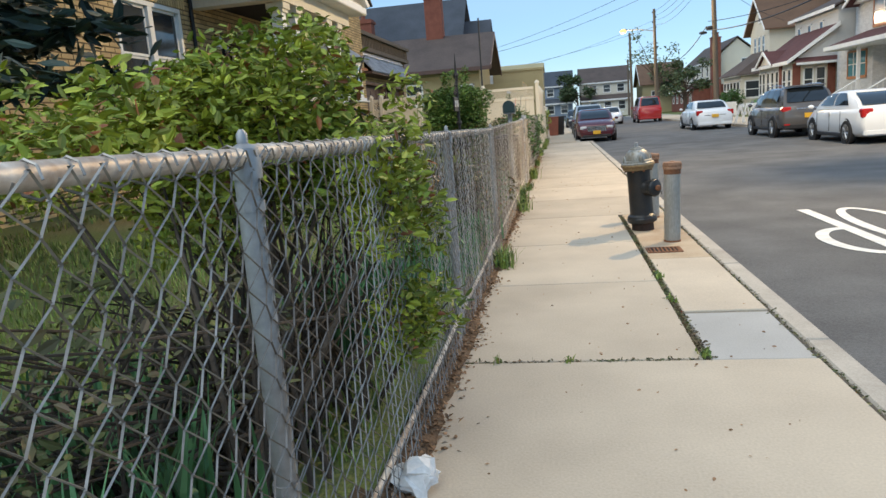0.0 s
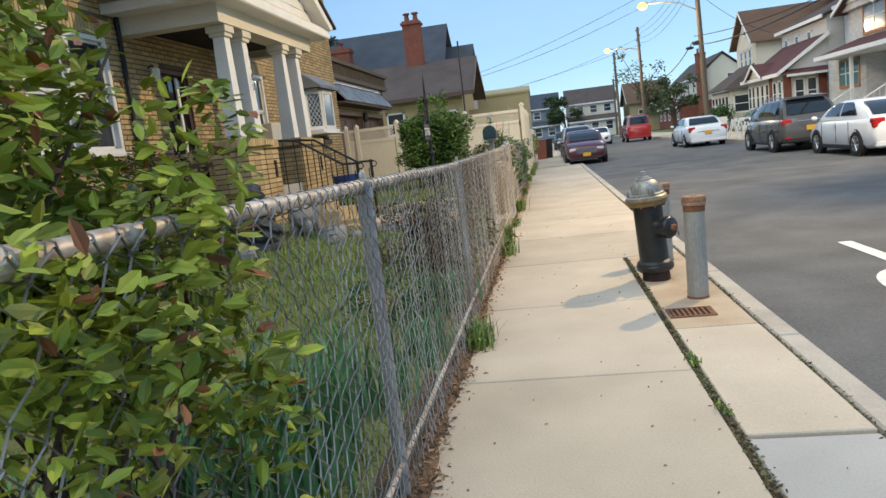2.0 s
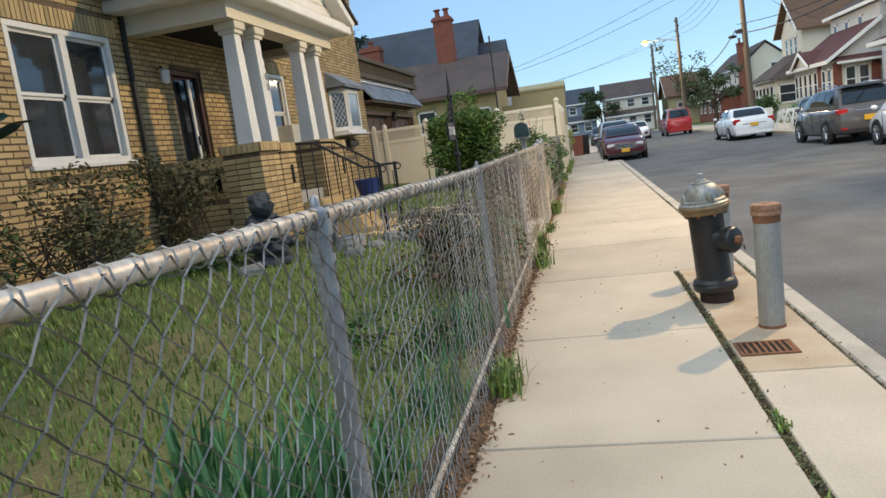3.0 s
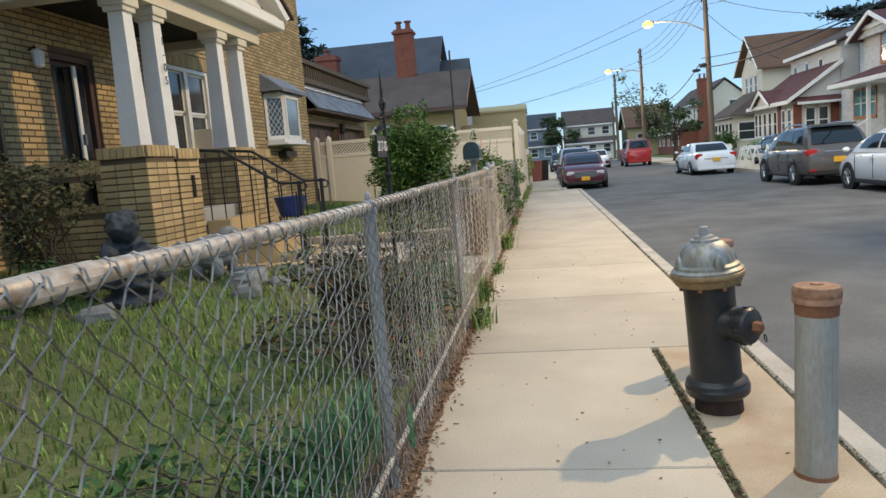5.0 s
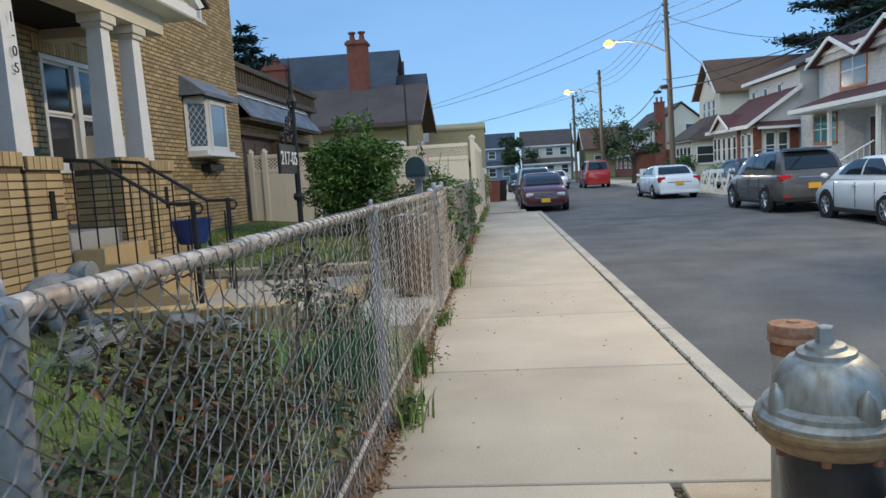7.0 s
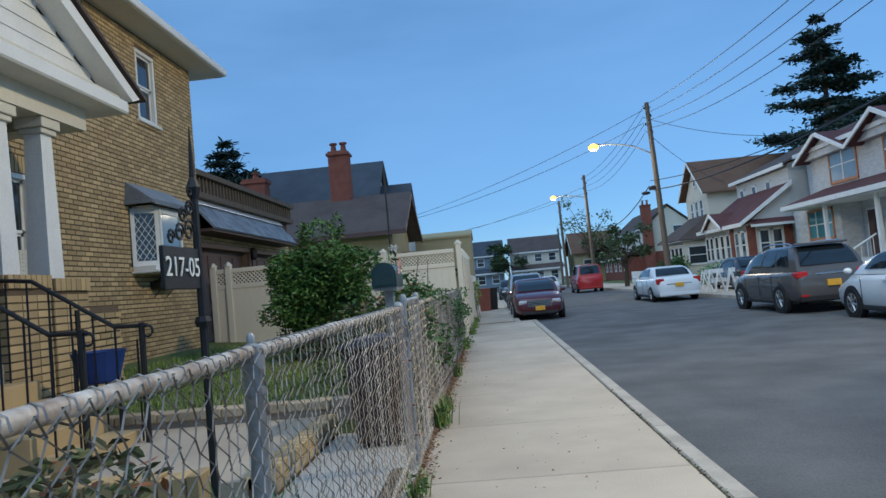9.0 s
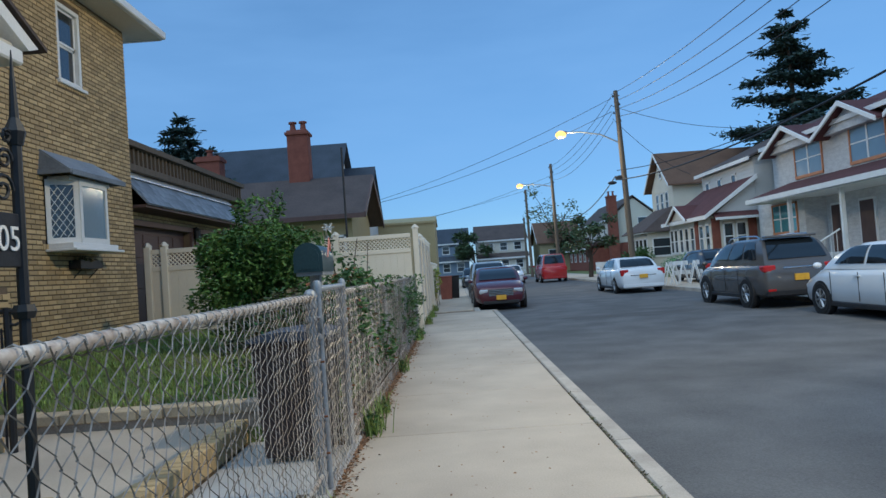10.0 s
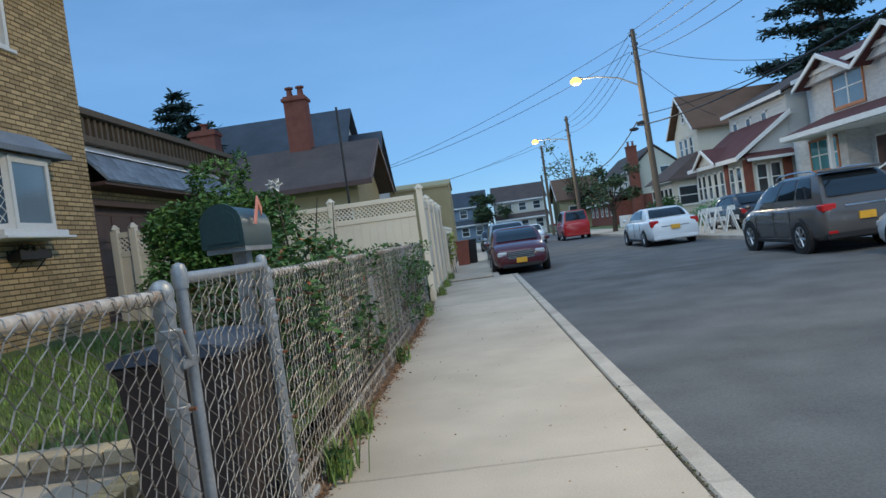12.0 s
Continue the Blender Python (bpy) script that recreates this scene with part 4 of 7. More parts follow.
for y0 in (11.93, 12.55, 14.26, 14.97):
    c = hpart("column", extrude([(-0.125, -0.125, 0), (0.125, -0.125, 0), (0.125, 0.125, 0), (-0.125, 0.125, 0)], Matrix.Translation((-4.66, y0, PZ - 0.03)), Matrix.Translation((-4.66, y0, 3.48)) @ Matrix.Diagonal((0.72, 0.72, 1, 1))), WHITE, None, "white tapered square porch column")
    hpart("capital", boxes((-4.82, -4.50, y0 - 0.16, y0 + 0.16, 3.45, 3.56), (-4.79, -4.53, y0 - 0.13, y0 + 0.13, 3.39, 3.45), bevel=0.008), CREAM_WALL, c)
hpart("porch_beam", boxes((-4.84, -4.48, 11.55, 15.6, 3.56, 3.82), (-6.1, -4.84, 11.55, 11.85, 3.56, 3.82), (-6.1, -4.84, 15.3, 15.6, 3.56, 3.82)), CREAM_WALL)
# ceiling coloured near-black to carry the shade under the porch roof
hpart("porch_ceiling", boxes((-6.08, -4.84, 11.85, 15.3, 3.70, 3.78)), SHADE_BLACK)
hpart("cornice", boxes((-6.1, -4.15, 11.2, 16.0, 3.82, 3.98), bevel=0.02), WHITE)
hpart("cornice_trim", boxes((-6.1, -4.22, 11.28, 15.92, 3.98, 4.04)), CREAM_WALL)
ped = [(0, 11.3, 4.04), (0, 15.9, 4.04), (0, 13.6, 5.2)]
hpart("pediment", extrude(ped, Matrix.Translation((-4.45, 0, 0)), Matrix.Translation((-4.4, 0, 0))), WHITE)
for k in range(6):
    w = 2.15 * (1 - (0.08 + k * 0.17) / 1.16)
    hpart("pediment_siding", boxes((-4.4, -4.385, 13.6 - w, 13.6 + w, 4.12 + k * 0.17, 4.27 + k * 0.17)), WHITE)
for s in (-1, 1):
    rake = [(-4.12, 13.6 + s * 2.45, 3.99), (-4.12, 13.6, 5.25), (-4.12, 13.6, 5.42), (-4.12, 13.6 + s * 2.62, 4.06)]
    hpart("rake_board", extrude(rake, Matrix.Translation((-0.28, 0, 0)), Matrix()), WHITE)
    pl = [(-4.08, 13.6 + s * 2.72, 4.05), (-4.08, 13.6, 5.45), (-6.1, 13.6, 5.45), (-6.1, 13.6 + s * 2.72, 4.05)]
    hpart("porch_roof", slab_poly([(x, yy, z + 0.05) for x, yy, z in pl], 0.05), ROOF_BROWN)

# steps and iron rails
for k in range(4):
    hpart("front_step", boxes((-4.4 + 0.3 * k, -4.1 + 0.3 * k, 12.9, 13.95, 0.0, 0.86 - 0.17 * k), bevel=0.008), BRICK, None, "tan brick front step")
for yy in (12.97, 13.9):
    rl = hpart("stair_rail", tubes(([(-4.45, yy, 1.80), (-4.1, yy, 1.76), (-3.35, yy, 1.28), (-3.05, yy, 1.27)], 0.02)), IRON, None, "black wrought-iron stair rail")
    hpart("newel", tubes(([(-3.1, yy, 0.05), (-3.1, yy, 1.3)], 0.028)), IRON, rl)
    for k in range(7):
        x = -4.35 + k * 0.2
        zt = 1.76 - max(0, (x + 4.1)) * 0.64
        hpart("baluster", tubes(([(x, yy, 0.25 + max(0, -3.2 - x) * 0.5), (x, yy, zt)], 0.009), sides=6), IRON, rl)
    hpart("scroll", tubes(([(-3.05 + 0.05 * math.sin(t), yy, 1.22 + 0.05 * math.cos(t)) for t in [j * 0.5 for j in range(9)]], 0.012), sides=6), IRON, rl)

# ---- garage wing with roof deck ----
gar = thing("garage_wing", (-6.4, 26, 0.3), label="low brick garage wing with slate awning and balustraded deck", category="garage")
house_m = Matrix.Translation((6.4, -26, -0.3))
GO = [(23.0, 26.2, -0.2, 2.75), (26.6, 29.4, -0.2, 2.75)]
bm = bmesh.new()
for a, b, c, d in wall_cells(22.5, 30.2, -0.2, 3.85, GO):
    box(bm, -6.7, -6.4, a, b, c, d)
hpart("wall", bm, MORTAR, gar)
hpart("brickwork", brick_mesh(brick_rows(22.5, 30.2, 0, 3.2, GO), -6.42, -6.388), BRICK, gar)["kind"] = "stuff"
hpart("side_wall", boxes((-14, -6.7, 29.9, 30.2, -0.2, 4.0)), CREAM_WALL, gar)
hpart("deck", boxes((-14, -6.4, 22.5, 30.2, 3.85, 3.95)), CONCRETE_GREY, gar)
for o in GO:
    g = hpart("garage_door", boxes((-6.62, -6.55, o[0], o[1], -0.2, 2.75)), BROWN_WOOD, gar, "brown panelled garage door")
    for i in range(4):
        for j in range(4):
            w = (o[1] - o[0]) / 4
            hpart("panel", boxes((-6.55, -6.53, o[0] + i * w + 0.08, o[0] + (i + 1) * w - 0.08, 0.1 + j * 0.66, 0.62 + j * 0.66), bevel=0.01), BROWN_WOOD, g)
    hpart("door_trim", boxes((-6.4, -6.34, o[0] - 0.12, o[0], 0, 2.87), (-6.4, -6.34, o[1], o[1] + 0.12, 0, 2.87), (-6.4, -6.34, o[0], o[1], 2.75, 2.87)), BROWN_WOOD, gar)
hpart("awning_frame", boxes((-6.4, -5.86, 22.6, 29.2, 3.04, 3.10)), BROWN_WOOD, gar)
aw = [(-6.4, 22.6, 3.80), (-6.4, 29.2, 3.80), (-5.82, 29.2, 3.12), (-5.82, 22.6, 3.12)]
awn = hpart("awning", slab_poly(aw, 0.03), SLATE, gar, "grey slate awning")
hpart("flashing", slab_poly([(-6.4, 22.58, 3.90), (-6.4, 29.22, 3.90), (-6.24, 29.22, 3.72), (-6.24, 22.58, 3.72)], 0.02), FLASH, gar)
shm = bpy.data.meshes.new("shingle")
bms = boxes((-0.12, 0.12, -0.15, 0.15, 0, 0.012))
bms.to_mesh(shm)
bms.free()
shm.materials.append(SLATE)
for i in range(5):
    for j in range(21):
        t = (i + 0.5) / 5
        x, z = -6.4 + 0.58 * t, 3.81 - 0.68 * t
        piece("shingle", shm, awn, house_m @ Matrix.Translation((x, 22.78 + j * 0.307 + (0.1 if i % 2 else 0), z)) @ Matrix.Rotation(radians(49.5), 4, "Y"))
hpart("deck_parapet", boxes((-6.45, -6.2, 22.5, 30.3, 3.85, 3.98), (-6.5, -6.15, 22.5, 30.3, 4.34, 4.46)), TIMBER, gar)
for k in range(38):
    hpart("baluster", boxes((-6.4, -6.25, 22.6 + k * 0.205, 22.68 + k * 0.205, 3.98, 4.34)), TIMBER, gar)
hpart("parapet_back", boxes((-6.46, -6.42, 22.5, 30.3, 3.98, 4.34)), BROWN_WOOD, gar)
gl = thing("garage_lantern", (-6.38, 26.4, 2.55), label="small dark wall lantern on the garage", category="lamp")
part("body", lathe([(0.03, 0), (0.08, 0.05), (0.09, 0.25), (0.02, 0.33)], 8, m=Matrix.Translation((0.12, 0, 0))), IRON, gl)
part("arm", tubes(([(0, 0, 0.3), (0.12, 0, 0.34)], 0.015)), IRON, gl)

# ---- cream vinyl fences ----
def lattice(bm, u0, u1, z0, z1, step=0.09, axis="x", at=0.0):
    n = int((u1 - u0 + (z1 - z0)) / step) + 1
    for k in range(n):
        for s in (1, -1):
            a = u0 + k * step - (z1 - z0)
            p, q = (a, z0), (a + (z1 - z0), z1)
            if p[0] < u0:
                p = (u0, z0 + (u0 - a))
            if q[0] > u1:
                q = (u1, z0 + (u1 - a))
            if q[0] - p[0] < 0.02:
                continue
            if s < 0:
                p, q = (p[0], z1 + z0 - p[1]), (q[0], z1 + z0 - q[1])
            pt = [(u, at + 0.006 * s, z) if axis == "x" else (at + 0.006 * s, u, z) for u, z in (p, q)]
            tube(bm, pt, 0.014, 4)


def vinyl_panel(parent, u0, u1, axis, at, top, lat):
    def bx(a, b, t, c, d):
        return (a, b, at - t, at + t, c, d) if axis == "x" else (at - t, at + t, a, b, c, d)
    zl = top - 0.38 if lat else top - 0.1
    n = max(1, round((u1 - u0) / 0.18))
    for k in range(n):
        a = u0 + k * (u1 - u0) / n
        part("board", boxes(bx(a + 0.002, a + (u1 - u0) / n - 0.002, 0.012, 0.06, zl)), CREAM, parent)
    part("rail", boxes(bx(u0, u1, 0.03, top - 0.1, top), bevel=0.006), CREAM, parent)
    part("rail", boxes(bx(u0, u1, 0.03, zl - 0.08, zl + 0.02), bevel=0.006), CREAM, parent)
    part("rail", boxes(bx(u0, u1, 0.03, 0.05, 0.17), bevel=0.006), CREAM, parent)
    if lat:
        bm = bmesh.new()
        lattice(bm, u0, u1, zl, top - 0.1, axis=axis, at=at)
        part("lattice", bm, CREAM, parent)


def vinyl_post(parent, x, y, top):
    p = part("post", boxes((x - 0.065, x + 0.065, y - 0.065, y + 0.065, -0.05, top + 0.06), bevel=0.008), CREAM, parent)
    part("post_cap", lathe([(0.1, 0), (0.1, 0.025), (0.07, 0.045), (0.05, 0.075), (0.02, 0.095), (0.003, 0.1)], 4, m=Matrix.Translation((x, y, top + 0.06))), CREAM, p)


vf = thing("vinyl_fence", (0, 0, 0), label="tall cream vinyl fence with lattice top behind the yard", category="fence", group="vinyl fences")
xs = [-6.15, -4.55, -2.6, -0.72]
for a, b in zip(xs, xs[1:]):
    vinyl_panel(vf, a + 0.07, b - 0.07, "x", 25.6 if a > -5 else 23.2, 2.3 if a > -5 else 2.2, True)
for x, y, t in ((-6.15, 23.2, 2.2), (-5.8, 23.2, 2.2), (-4.5, 23.2, 2.2), (-2.6, 25.6, 2.3), (-4.55, 25.6, 2.3)):
    vinyl_post(vf, x, y, t)
vs = thing("vinyl_fence", (0, 0, 0), label="tall plain cream vinyl fence beside the pavement", category="fence", group="vinyl fences")
ys = [25.6, 27.5, 29.4, 31.3, 33.2]
for i, y in enumerate(ys):
    vinyl_post(vs, -0.66, y, 2.35 - 0.13 * (i > 0))
for a, b in zip(ys, ys[1:]):
    vinyl_panel(vs, a + 0.07, b - 0.07, "y", -0.66, 2.2, False)
vp = thing("vinyl_fence", (0, 0, 0), label="low cream vinyl fence further along the pavement", category="fence", group="vinyl fences")
ys = [33.4, 35.4, 37.4, 39.4]
for y in ys:
    vinyl_post(vp, -0.6, y, 1.5)
for a, b in zip(ys, ys[1:]):
    vinyl_panel(vp, a + 0.07, b - 0.07, "y", -0.6, 1.45, False)

# ---- planting ----
def shrub(name, at, label, lumps, leafmat_, n, size, stems=8, height=1.0, extra=None, category="shrub", group="", spread=0.25):
    """Bare stems and a crown of small leaves in uneven lumps; lumps: (x, y, z, rx, ry, rz) about the foot."""
    t = thing(name, at, label=label, category=category, group=group)
    sx, sy = spread if isinstance(spread, tuple) else (spread, spread)
    bm = bmesh.new()
    for k in range(stems):
        l = lumps[k % len(lumps)]
        b = Vector((float(np.clip(rng.normal() * sx, -2.2 * sx, 1.3 * sx)), rng.normal() * sy, -0.05))
        e = Vector((l[0] + rng.normal() * l[3] * 0.5, l[1] + rng.normal() * l[4] * 0.5, l[2] + rng.normal() * l[5] * 0.3))
        mid = b.lerp(e, 0.5) + Vector((rng.normal() * 0.06, rng.normal() * 0.06, 0.08))
        tube(bm, [b, mid, e], [0.011 * height, 0.008 * height, 0.003], 5)
    part("stem_tangle", bm, BARK, t)
    vol = np.array([l[3] * l[4] * l[5] for l in lumps]) ** 0.62
    pts = np.concatenate([clump(l[:3], l[3:], max(6, int(n * w))) for l, w in zip(lumps, vol / vol.sum())])
    part("foliage", leaves(pts, size), leafmat_, t)
    if extra:
        pick = pts[rng.random(len(pts)) < extra[1]] + rng.normal(size=(1, 3)) * 0.02
        part("young_leaves", leaves(pick, size * 0.95), extra[0], t)
    return t


def lumps_in(x0, x1, y0, y1, z0, z1, n, r):
    return [(rng.uniform(x0, x1), rng.uniform(y0, y1), rng.uniform(z0, z1), r * rng.uniform(0.6, 1.3), r * rng.uniform(0.6, 1.3), r * rng.uniform(0.5, 1.0)) for _ in range(n)]


near = lumps_in(-0.5, 0.2, -0.1, 0.55, 0.95, 1.56, 24, 0.24) + lumps_in(-0.7, 0.0, -0.5, 0.3, 1.1, 1.42, 12, 0.22) + lumps_in(0.38, 0.50, -0.1, 0.5, 0.35, 1.35, 16, 0.14) + lumps_in(-1.7, -0.7, -1.2, 0.9, 1.0, 1.3, 12, 0.24) + lumps_in(0.0, 0.4, 0.0, 0.5, 0.95, 1.4, 8, 0.18) + lumps_in(-0.5, 0.1, -1.6, -0.2, 1.15, 1.35, 6, 0.15)
shrub("rose_bush", (-1.05, 2.45, 0.1), "large yellow-green rose bush spilling over the fence", near, LEAF_YG, 21000, 0.031, 46, 1.2, (LEAF_RED, 0.05), spread=(0.14, 0.4))
shrub("undergrowth_bush", (-1.3, 2.2, 0.1), "tangled brown-stemmed undergrowth behind the fence", lumps_in(-0.5, 0.35, -1.5, 1.3, 0.3, 0.95, 16, 0.25), LEAF_ROSE, 1500, 0.03, 170, 0.8, spread=(0.2, 0.8))
shrub("red_leaf_rose", (-1.05, 8.6, 0.1), "low rose bush with dark green and reddish leaves", lumps_in(-0.5, 0.25, -0.9, 1.0, 0.25, 0.85, 16, 0.24), LEAF_ROSE, 4200, 0.036, 50, 0.9, (LEAF_RED, 0.16), spread=(0.12, 0.5))
shrub("garden_shrub", (-1.2, 6.5, 0.1), "thin straggling green shrub behind the fence", lumps_in(-0.3, 0.25, -0.5, 0.5, 0.1, 0.35, 7, 0.14), LEAF_G, 420, 0.035, 12, 0.5, spread=(0.15, 0.4))
shrub("porch_shrub", (-5.2, 10.75, 0.5), "loose green and brown shrub beside the porch", lumps_in(-0.3, 0.3, -0.45, 0.45, 0.4, 1.35, 12, 0.26), LEAF_ROSE, 2600, 0.045, 30)
shrub("window_shrub", (-5.0, 8.3, 0.45), "dark reddish-brown shrub under the front window", lumps_in(-0.4, 0.4, -0.9, 0.7, 0.4, 1.1, 14, 0.3), LEAF_ROSE, 2600, 0.045, 34)
shrub("low_flower_clump", (-4.2, 9.6, 0.4), "low bright green clump with white flowers", lumps_in(-0.3, 0.3, -0.5, 0.5, 0.1, 0.3, 8, 0.2), LEAF_G, 900, 0.045, 10)
shrub("round_bush", (-2.75, 19.4, 0.3), "full rounded green bush behind the mailbox", lumps_in(-0.55, 0.6, -0.6, 0.6, 0.5, 1.75, 50, 0.42) + [(0, 0, 2.05, 0.35, 0.35, 0.35), (0.3, 0.1, 2.25, 0.12, 0.12, 0.25), (-0.25, 0, 2.2, 0.12, 0.12, 0.2)], LEAF_BUSH, 32000, 0.05, 26, 1.6)
shrub("fence_vine", (-0.80, 16.6, 0.1), "thin climbing rose stems on the fence past the gate", lumps_in(-0.35, 0.1, -1.8, 1.8, 0.25, 1.3, 30, 0.22), LEAF_G, 4200, 0.042, 40, 0.9, (LEAF_RED, 0.1), spread=(0.04, 0.9))
shrub("fence_vine", (-0.72, 20.6, 0.1), "leafy vine hanging on the chain-link fence", lumps_in(-0.4, 0.1, -2.4, 3.2, 0.15, 1.1, 34, 0.25), LEAF_G, 5200, 0.042, 40, 0.8, spread=(0.03, 1.3))
shrub("rose_thicket", (-1.25, 19.0, 0.2), "dark green and brown rose thicket behind the far fence", lumps_in(-0.45, 0.3, -4.0, 4.4, 0.15, 0.80, 70, 0.34), LEAF_ROSE, 17000, 0.045, 120, 1.0, (LEAF_G, 0.35), spread=(0.15, 2.2))
rose = thing("tall_rose", (-1.0, 15.9, 0.3), label="tall thorny rose stem with one white bloom", category="rose")
part("stems", tubes(([(0, 0, -0.1), (0.03, 0.02, 0.8), (-0.04, 0, 1.55)], [0.012, 0.009, 0.004]), ([(0.02, 0.2, -0.1), (0.1, 0.25, 0.8), (0.22, 0.25, 1.45)], [0.012, 0.009, 0.004]), ([(0.08, 0.24, 0.7), (0.3, 0.3, 1.1), (0.32, 0.32, 1.4)], [0.008, 0.006, 0.003]), sides=6), BARK, rose)
part("foliage", leaves(np.concatenate([clump((-0.03, 0, 1.1), (0.14, 0.14, 0.4), 150), clump((0.2, 0.25, 1.0), (0.16, 0.12, 0.35), 110)]), 0.05), LEAF_G, rose)
part("bloom", leaves(clump((-0.04, 0, 1.57), (0.035, 0.035, 0.035), 40, 0.2), 0.035), PAPER, rose, "white rose bloom")


def weed(x, y, n, h):
    w = thing("weed_tuft", (x, y, 0), label="green weed tuft at the pavement's edge", category="weed", group="weeds along the pavement")
    part("grass_tuft", blades([(rng.normal() * min(0.05, h * 0.4), rng.normal() * min(0.09, h * 0.8), 0) for _ in range(n)], h, 0.007, 0.8), GRASS, w)
    part("leaves", leaves(clump((0, 0, h * 0.35), (min(0.08, h * 0.6), min(0.13, h * 1.2), h * 0.35), n), min(0.035, h * 0.2 + 0.006)), LEAF_G, w)


for x, y, n, h in ((-0.55, 6.25, 60, 0.2), (-0.6, 6.5, 40, 0.16), (-0.52, 9.9, 50, 0.22), (-0.6, 10.9, 50, 0.28), (-0.56, 14.75, 80, 0.26), (-0.58, 15.6, 50, 0.2), (-0.58, 18.3, 40, 0.25), (-0.56, 22.6, 60, 0.3), (-0.52, 26.5, 60, 0.26), (-0.5, 29, 70, 0.25), (-0.5, 32, 70, 0.25), (0.74, 3.78, 20, 0.05), (0.74, 4.9, 14, 0.05), (0.74, 5.6, 16, 0.05), (0.0, 3.72, 10, 0.035), (-0.4, 3.72, 10, 0.035), (-0.58, 12.5, 36, 0.2), (-0.57, 1.6, 20, 0.1)):
    weed(x, y, n, h)
moss = part("joint_moss", leaves([(0.74 + rng.normal() * 0.014, yy, -0.003) for yy in rng.uniform(3.7, 9.0, 1500)] + [(xx, 3.72 + rng.normal() * 0.008, 0.0) for xx in rng.uniform(FX, 0.7, 200)] + [(1.312 + rng.normal() * 0.010, yy, -0.003) for yy in rng.uniform(1, 16, 1500)], 0.016, 0.3), LEAF_ROSE)
tagged(moss, "thin moss and dirt growing in the pavement joints", "moss", kind="stuff")


def conifer(name, at, h, r, bare, tiers, label, per=70, size=0.35, dens=1.0):
    t = thing(name, at, label=label, category="tree")
    smooth(part("trunk", tubes(([(0, 0, -0.4), (0.1, 0.05, h * 0.5), (0, 0, h * 0.98)], [r * 0.075, r * 0.05, 0.03])), BARK, t))
    bm, pts = bmesh.new(), []
    for k in range(tiers):
        f = k / (tiers - 1)
        z = bare + (h - bare) * f
        rr = r * (1 - f) ** 0.75 * rng.uniform(0.75, 1.1) + 0.25
        for a in rng.uniform(0, 6.28, 6):
            ln = rr * rng.uniform(0.55, 1.1)
            e = Vector((ln * math.cos(a), ln * math.sin(a), z + rng.uniform(-0.04, 0.08) * ln))
            tube(bm, [(0, 0, z - 0.05 * ln), e], [0.05, 0.012], 5)
            m = int(per * ln / r * dens) + 8
            s = rng.uniform(0.25, 1.05, m)
            w = np.clip(0.22 * ln * np.sin(np.clip(s, 0, 1) * 3.0) + 0.1, 0.05, 2)
            pts.append(np.stack([e.x * s + rng.normal(size=m) * w, e.y * s + rng.normal(size=m) * w, z + (e.z - z) * s + rng.normal(size=m) * 0.022 * r], 1))
    part("limbs", bm, BARK, t)
    part("crown", leaves(np.concatenate(pts), size, 0.3, 2.0), NEEDLE, t)
    return t


conifer("pine_tree", (26.0, 60, 0), 18.4, 5.4, 8.6, 9, "tall layered dark green pine behind the houses", 520, 0.24)
conifer("spruce_tree", (-15.6, 50, 0), 11.4, 4.2, 3, 14, "dark spruce behind the garage deck", 420, 0.2)
conifer("near_spruce", (-4.9, 4.3, 0.3), 6.5, 1.7, 1.6, 13, "dark blue-green spruce in the front yard", 420, 0.11)


def tree(at, h, r, label, n=1500, size=0.28, mat_=None, gaps=0.35):
    t = thing("street_tree", at, label=label, category="tree", group="trees along the street")
    bm = bmesh.new()
    tube(bm, [(0, 0, -0.2), (0.1, 0, h * 0.3), (0, 0.1, h * 0.6)], [0.2, 0.15, 0.08], 8)
    pts = []
    for k in range(14):
        a, q = rng.uniform(0, 6.28), rng.uniform(0.3, 1.0)
        e = Vector((r * q * math.cos(a), r * q * math.sin(a), h * rng.uniform(0.45, 0.95)))
        tube(bm, [(0, 0.05, h * rng.uniform(0.25, 0.55)), e * 0.6 + Vector((0, 0, 0.2 * h)), e], [0.06, 0.035, 0.01], 5)
        pts.append(clump(e, (r * gaps, r * gaps, h * 0.1), n // 14, 0.1))
    part("trunk", bm, BARK, t)
    part("crown", leaves(np.concatenate(pts), size), mat_ or LEAF_FAR, t)


tree((10.6, 78, 0), 8.8, 2.6, "thin-leaved young street tree near the utility pole", 700, 0.22)
tree((10.6, 62, 0), 5.0, 1.8, "low leafy street tree by the fence", 1200, 0.22)
tree((3.0, 106, 0), 6.8, 2.2, "green tree between the far houses", 1700, 0.35)
tree((-19.6, 52, 0), 10.0, 2.6, "nearly bare tree behind the garage", 500, 0.2, None, 0.5)
tree((17, 108, 0), 6, 3, "green tree at the street's end", 1700, 0.35)
tree((-3, 60, 0), 3.6, 1.6, "small green tree past the vinyl fence", 900, 0.2)
shrub("hedge", (13.2, 47.5, 0), "dark clipped hedge before the porch", lumps_in(-0.4, 0.4, -3.2, 3.2, 0.4, 0.95, 26, 0.5), LEAF_DK, 4200, 0.09, 12, category="hedge")
shrub("yellow_bush", (-0.75, 35.5, 0), "small yellow-flowering bush at the fence", lumps_in(-0.1, 0.25, -0.6, 0.6, 0.3, 1.3, 9, 0.25), LEAF_YG, 900, 0.07, 8)
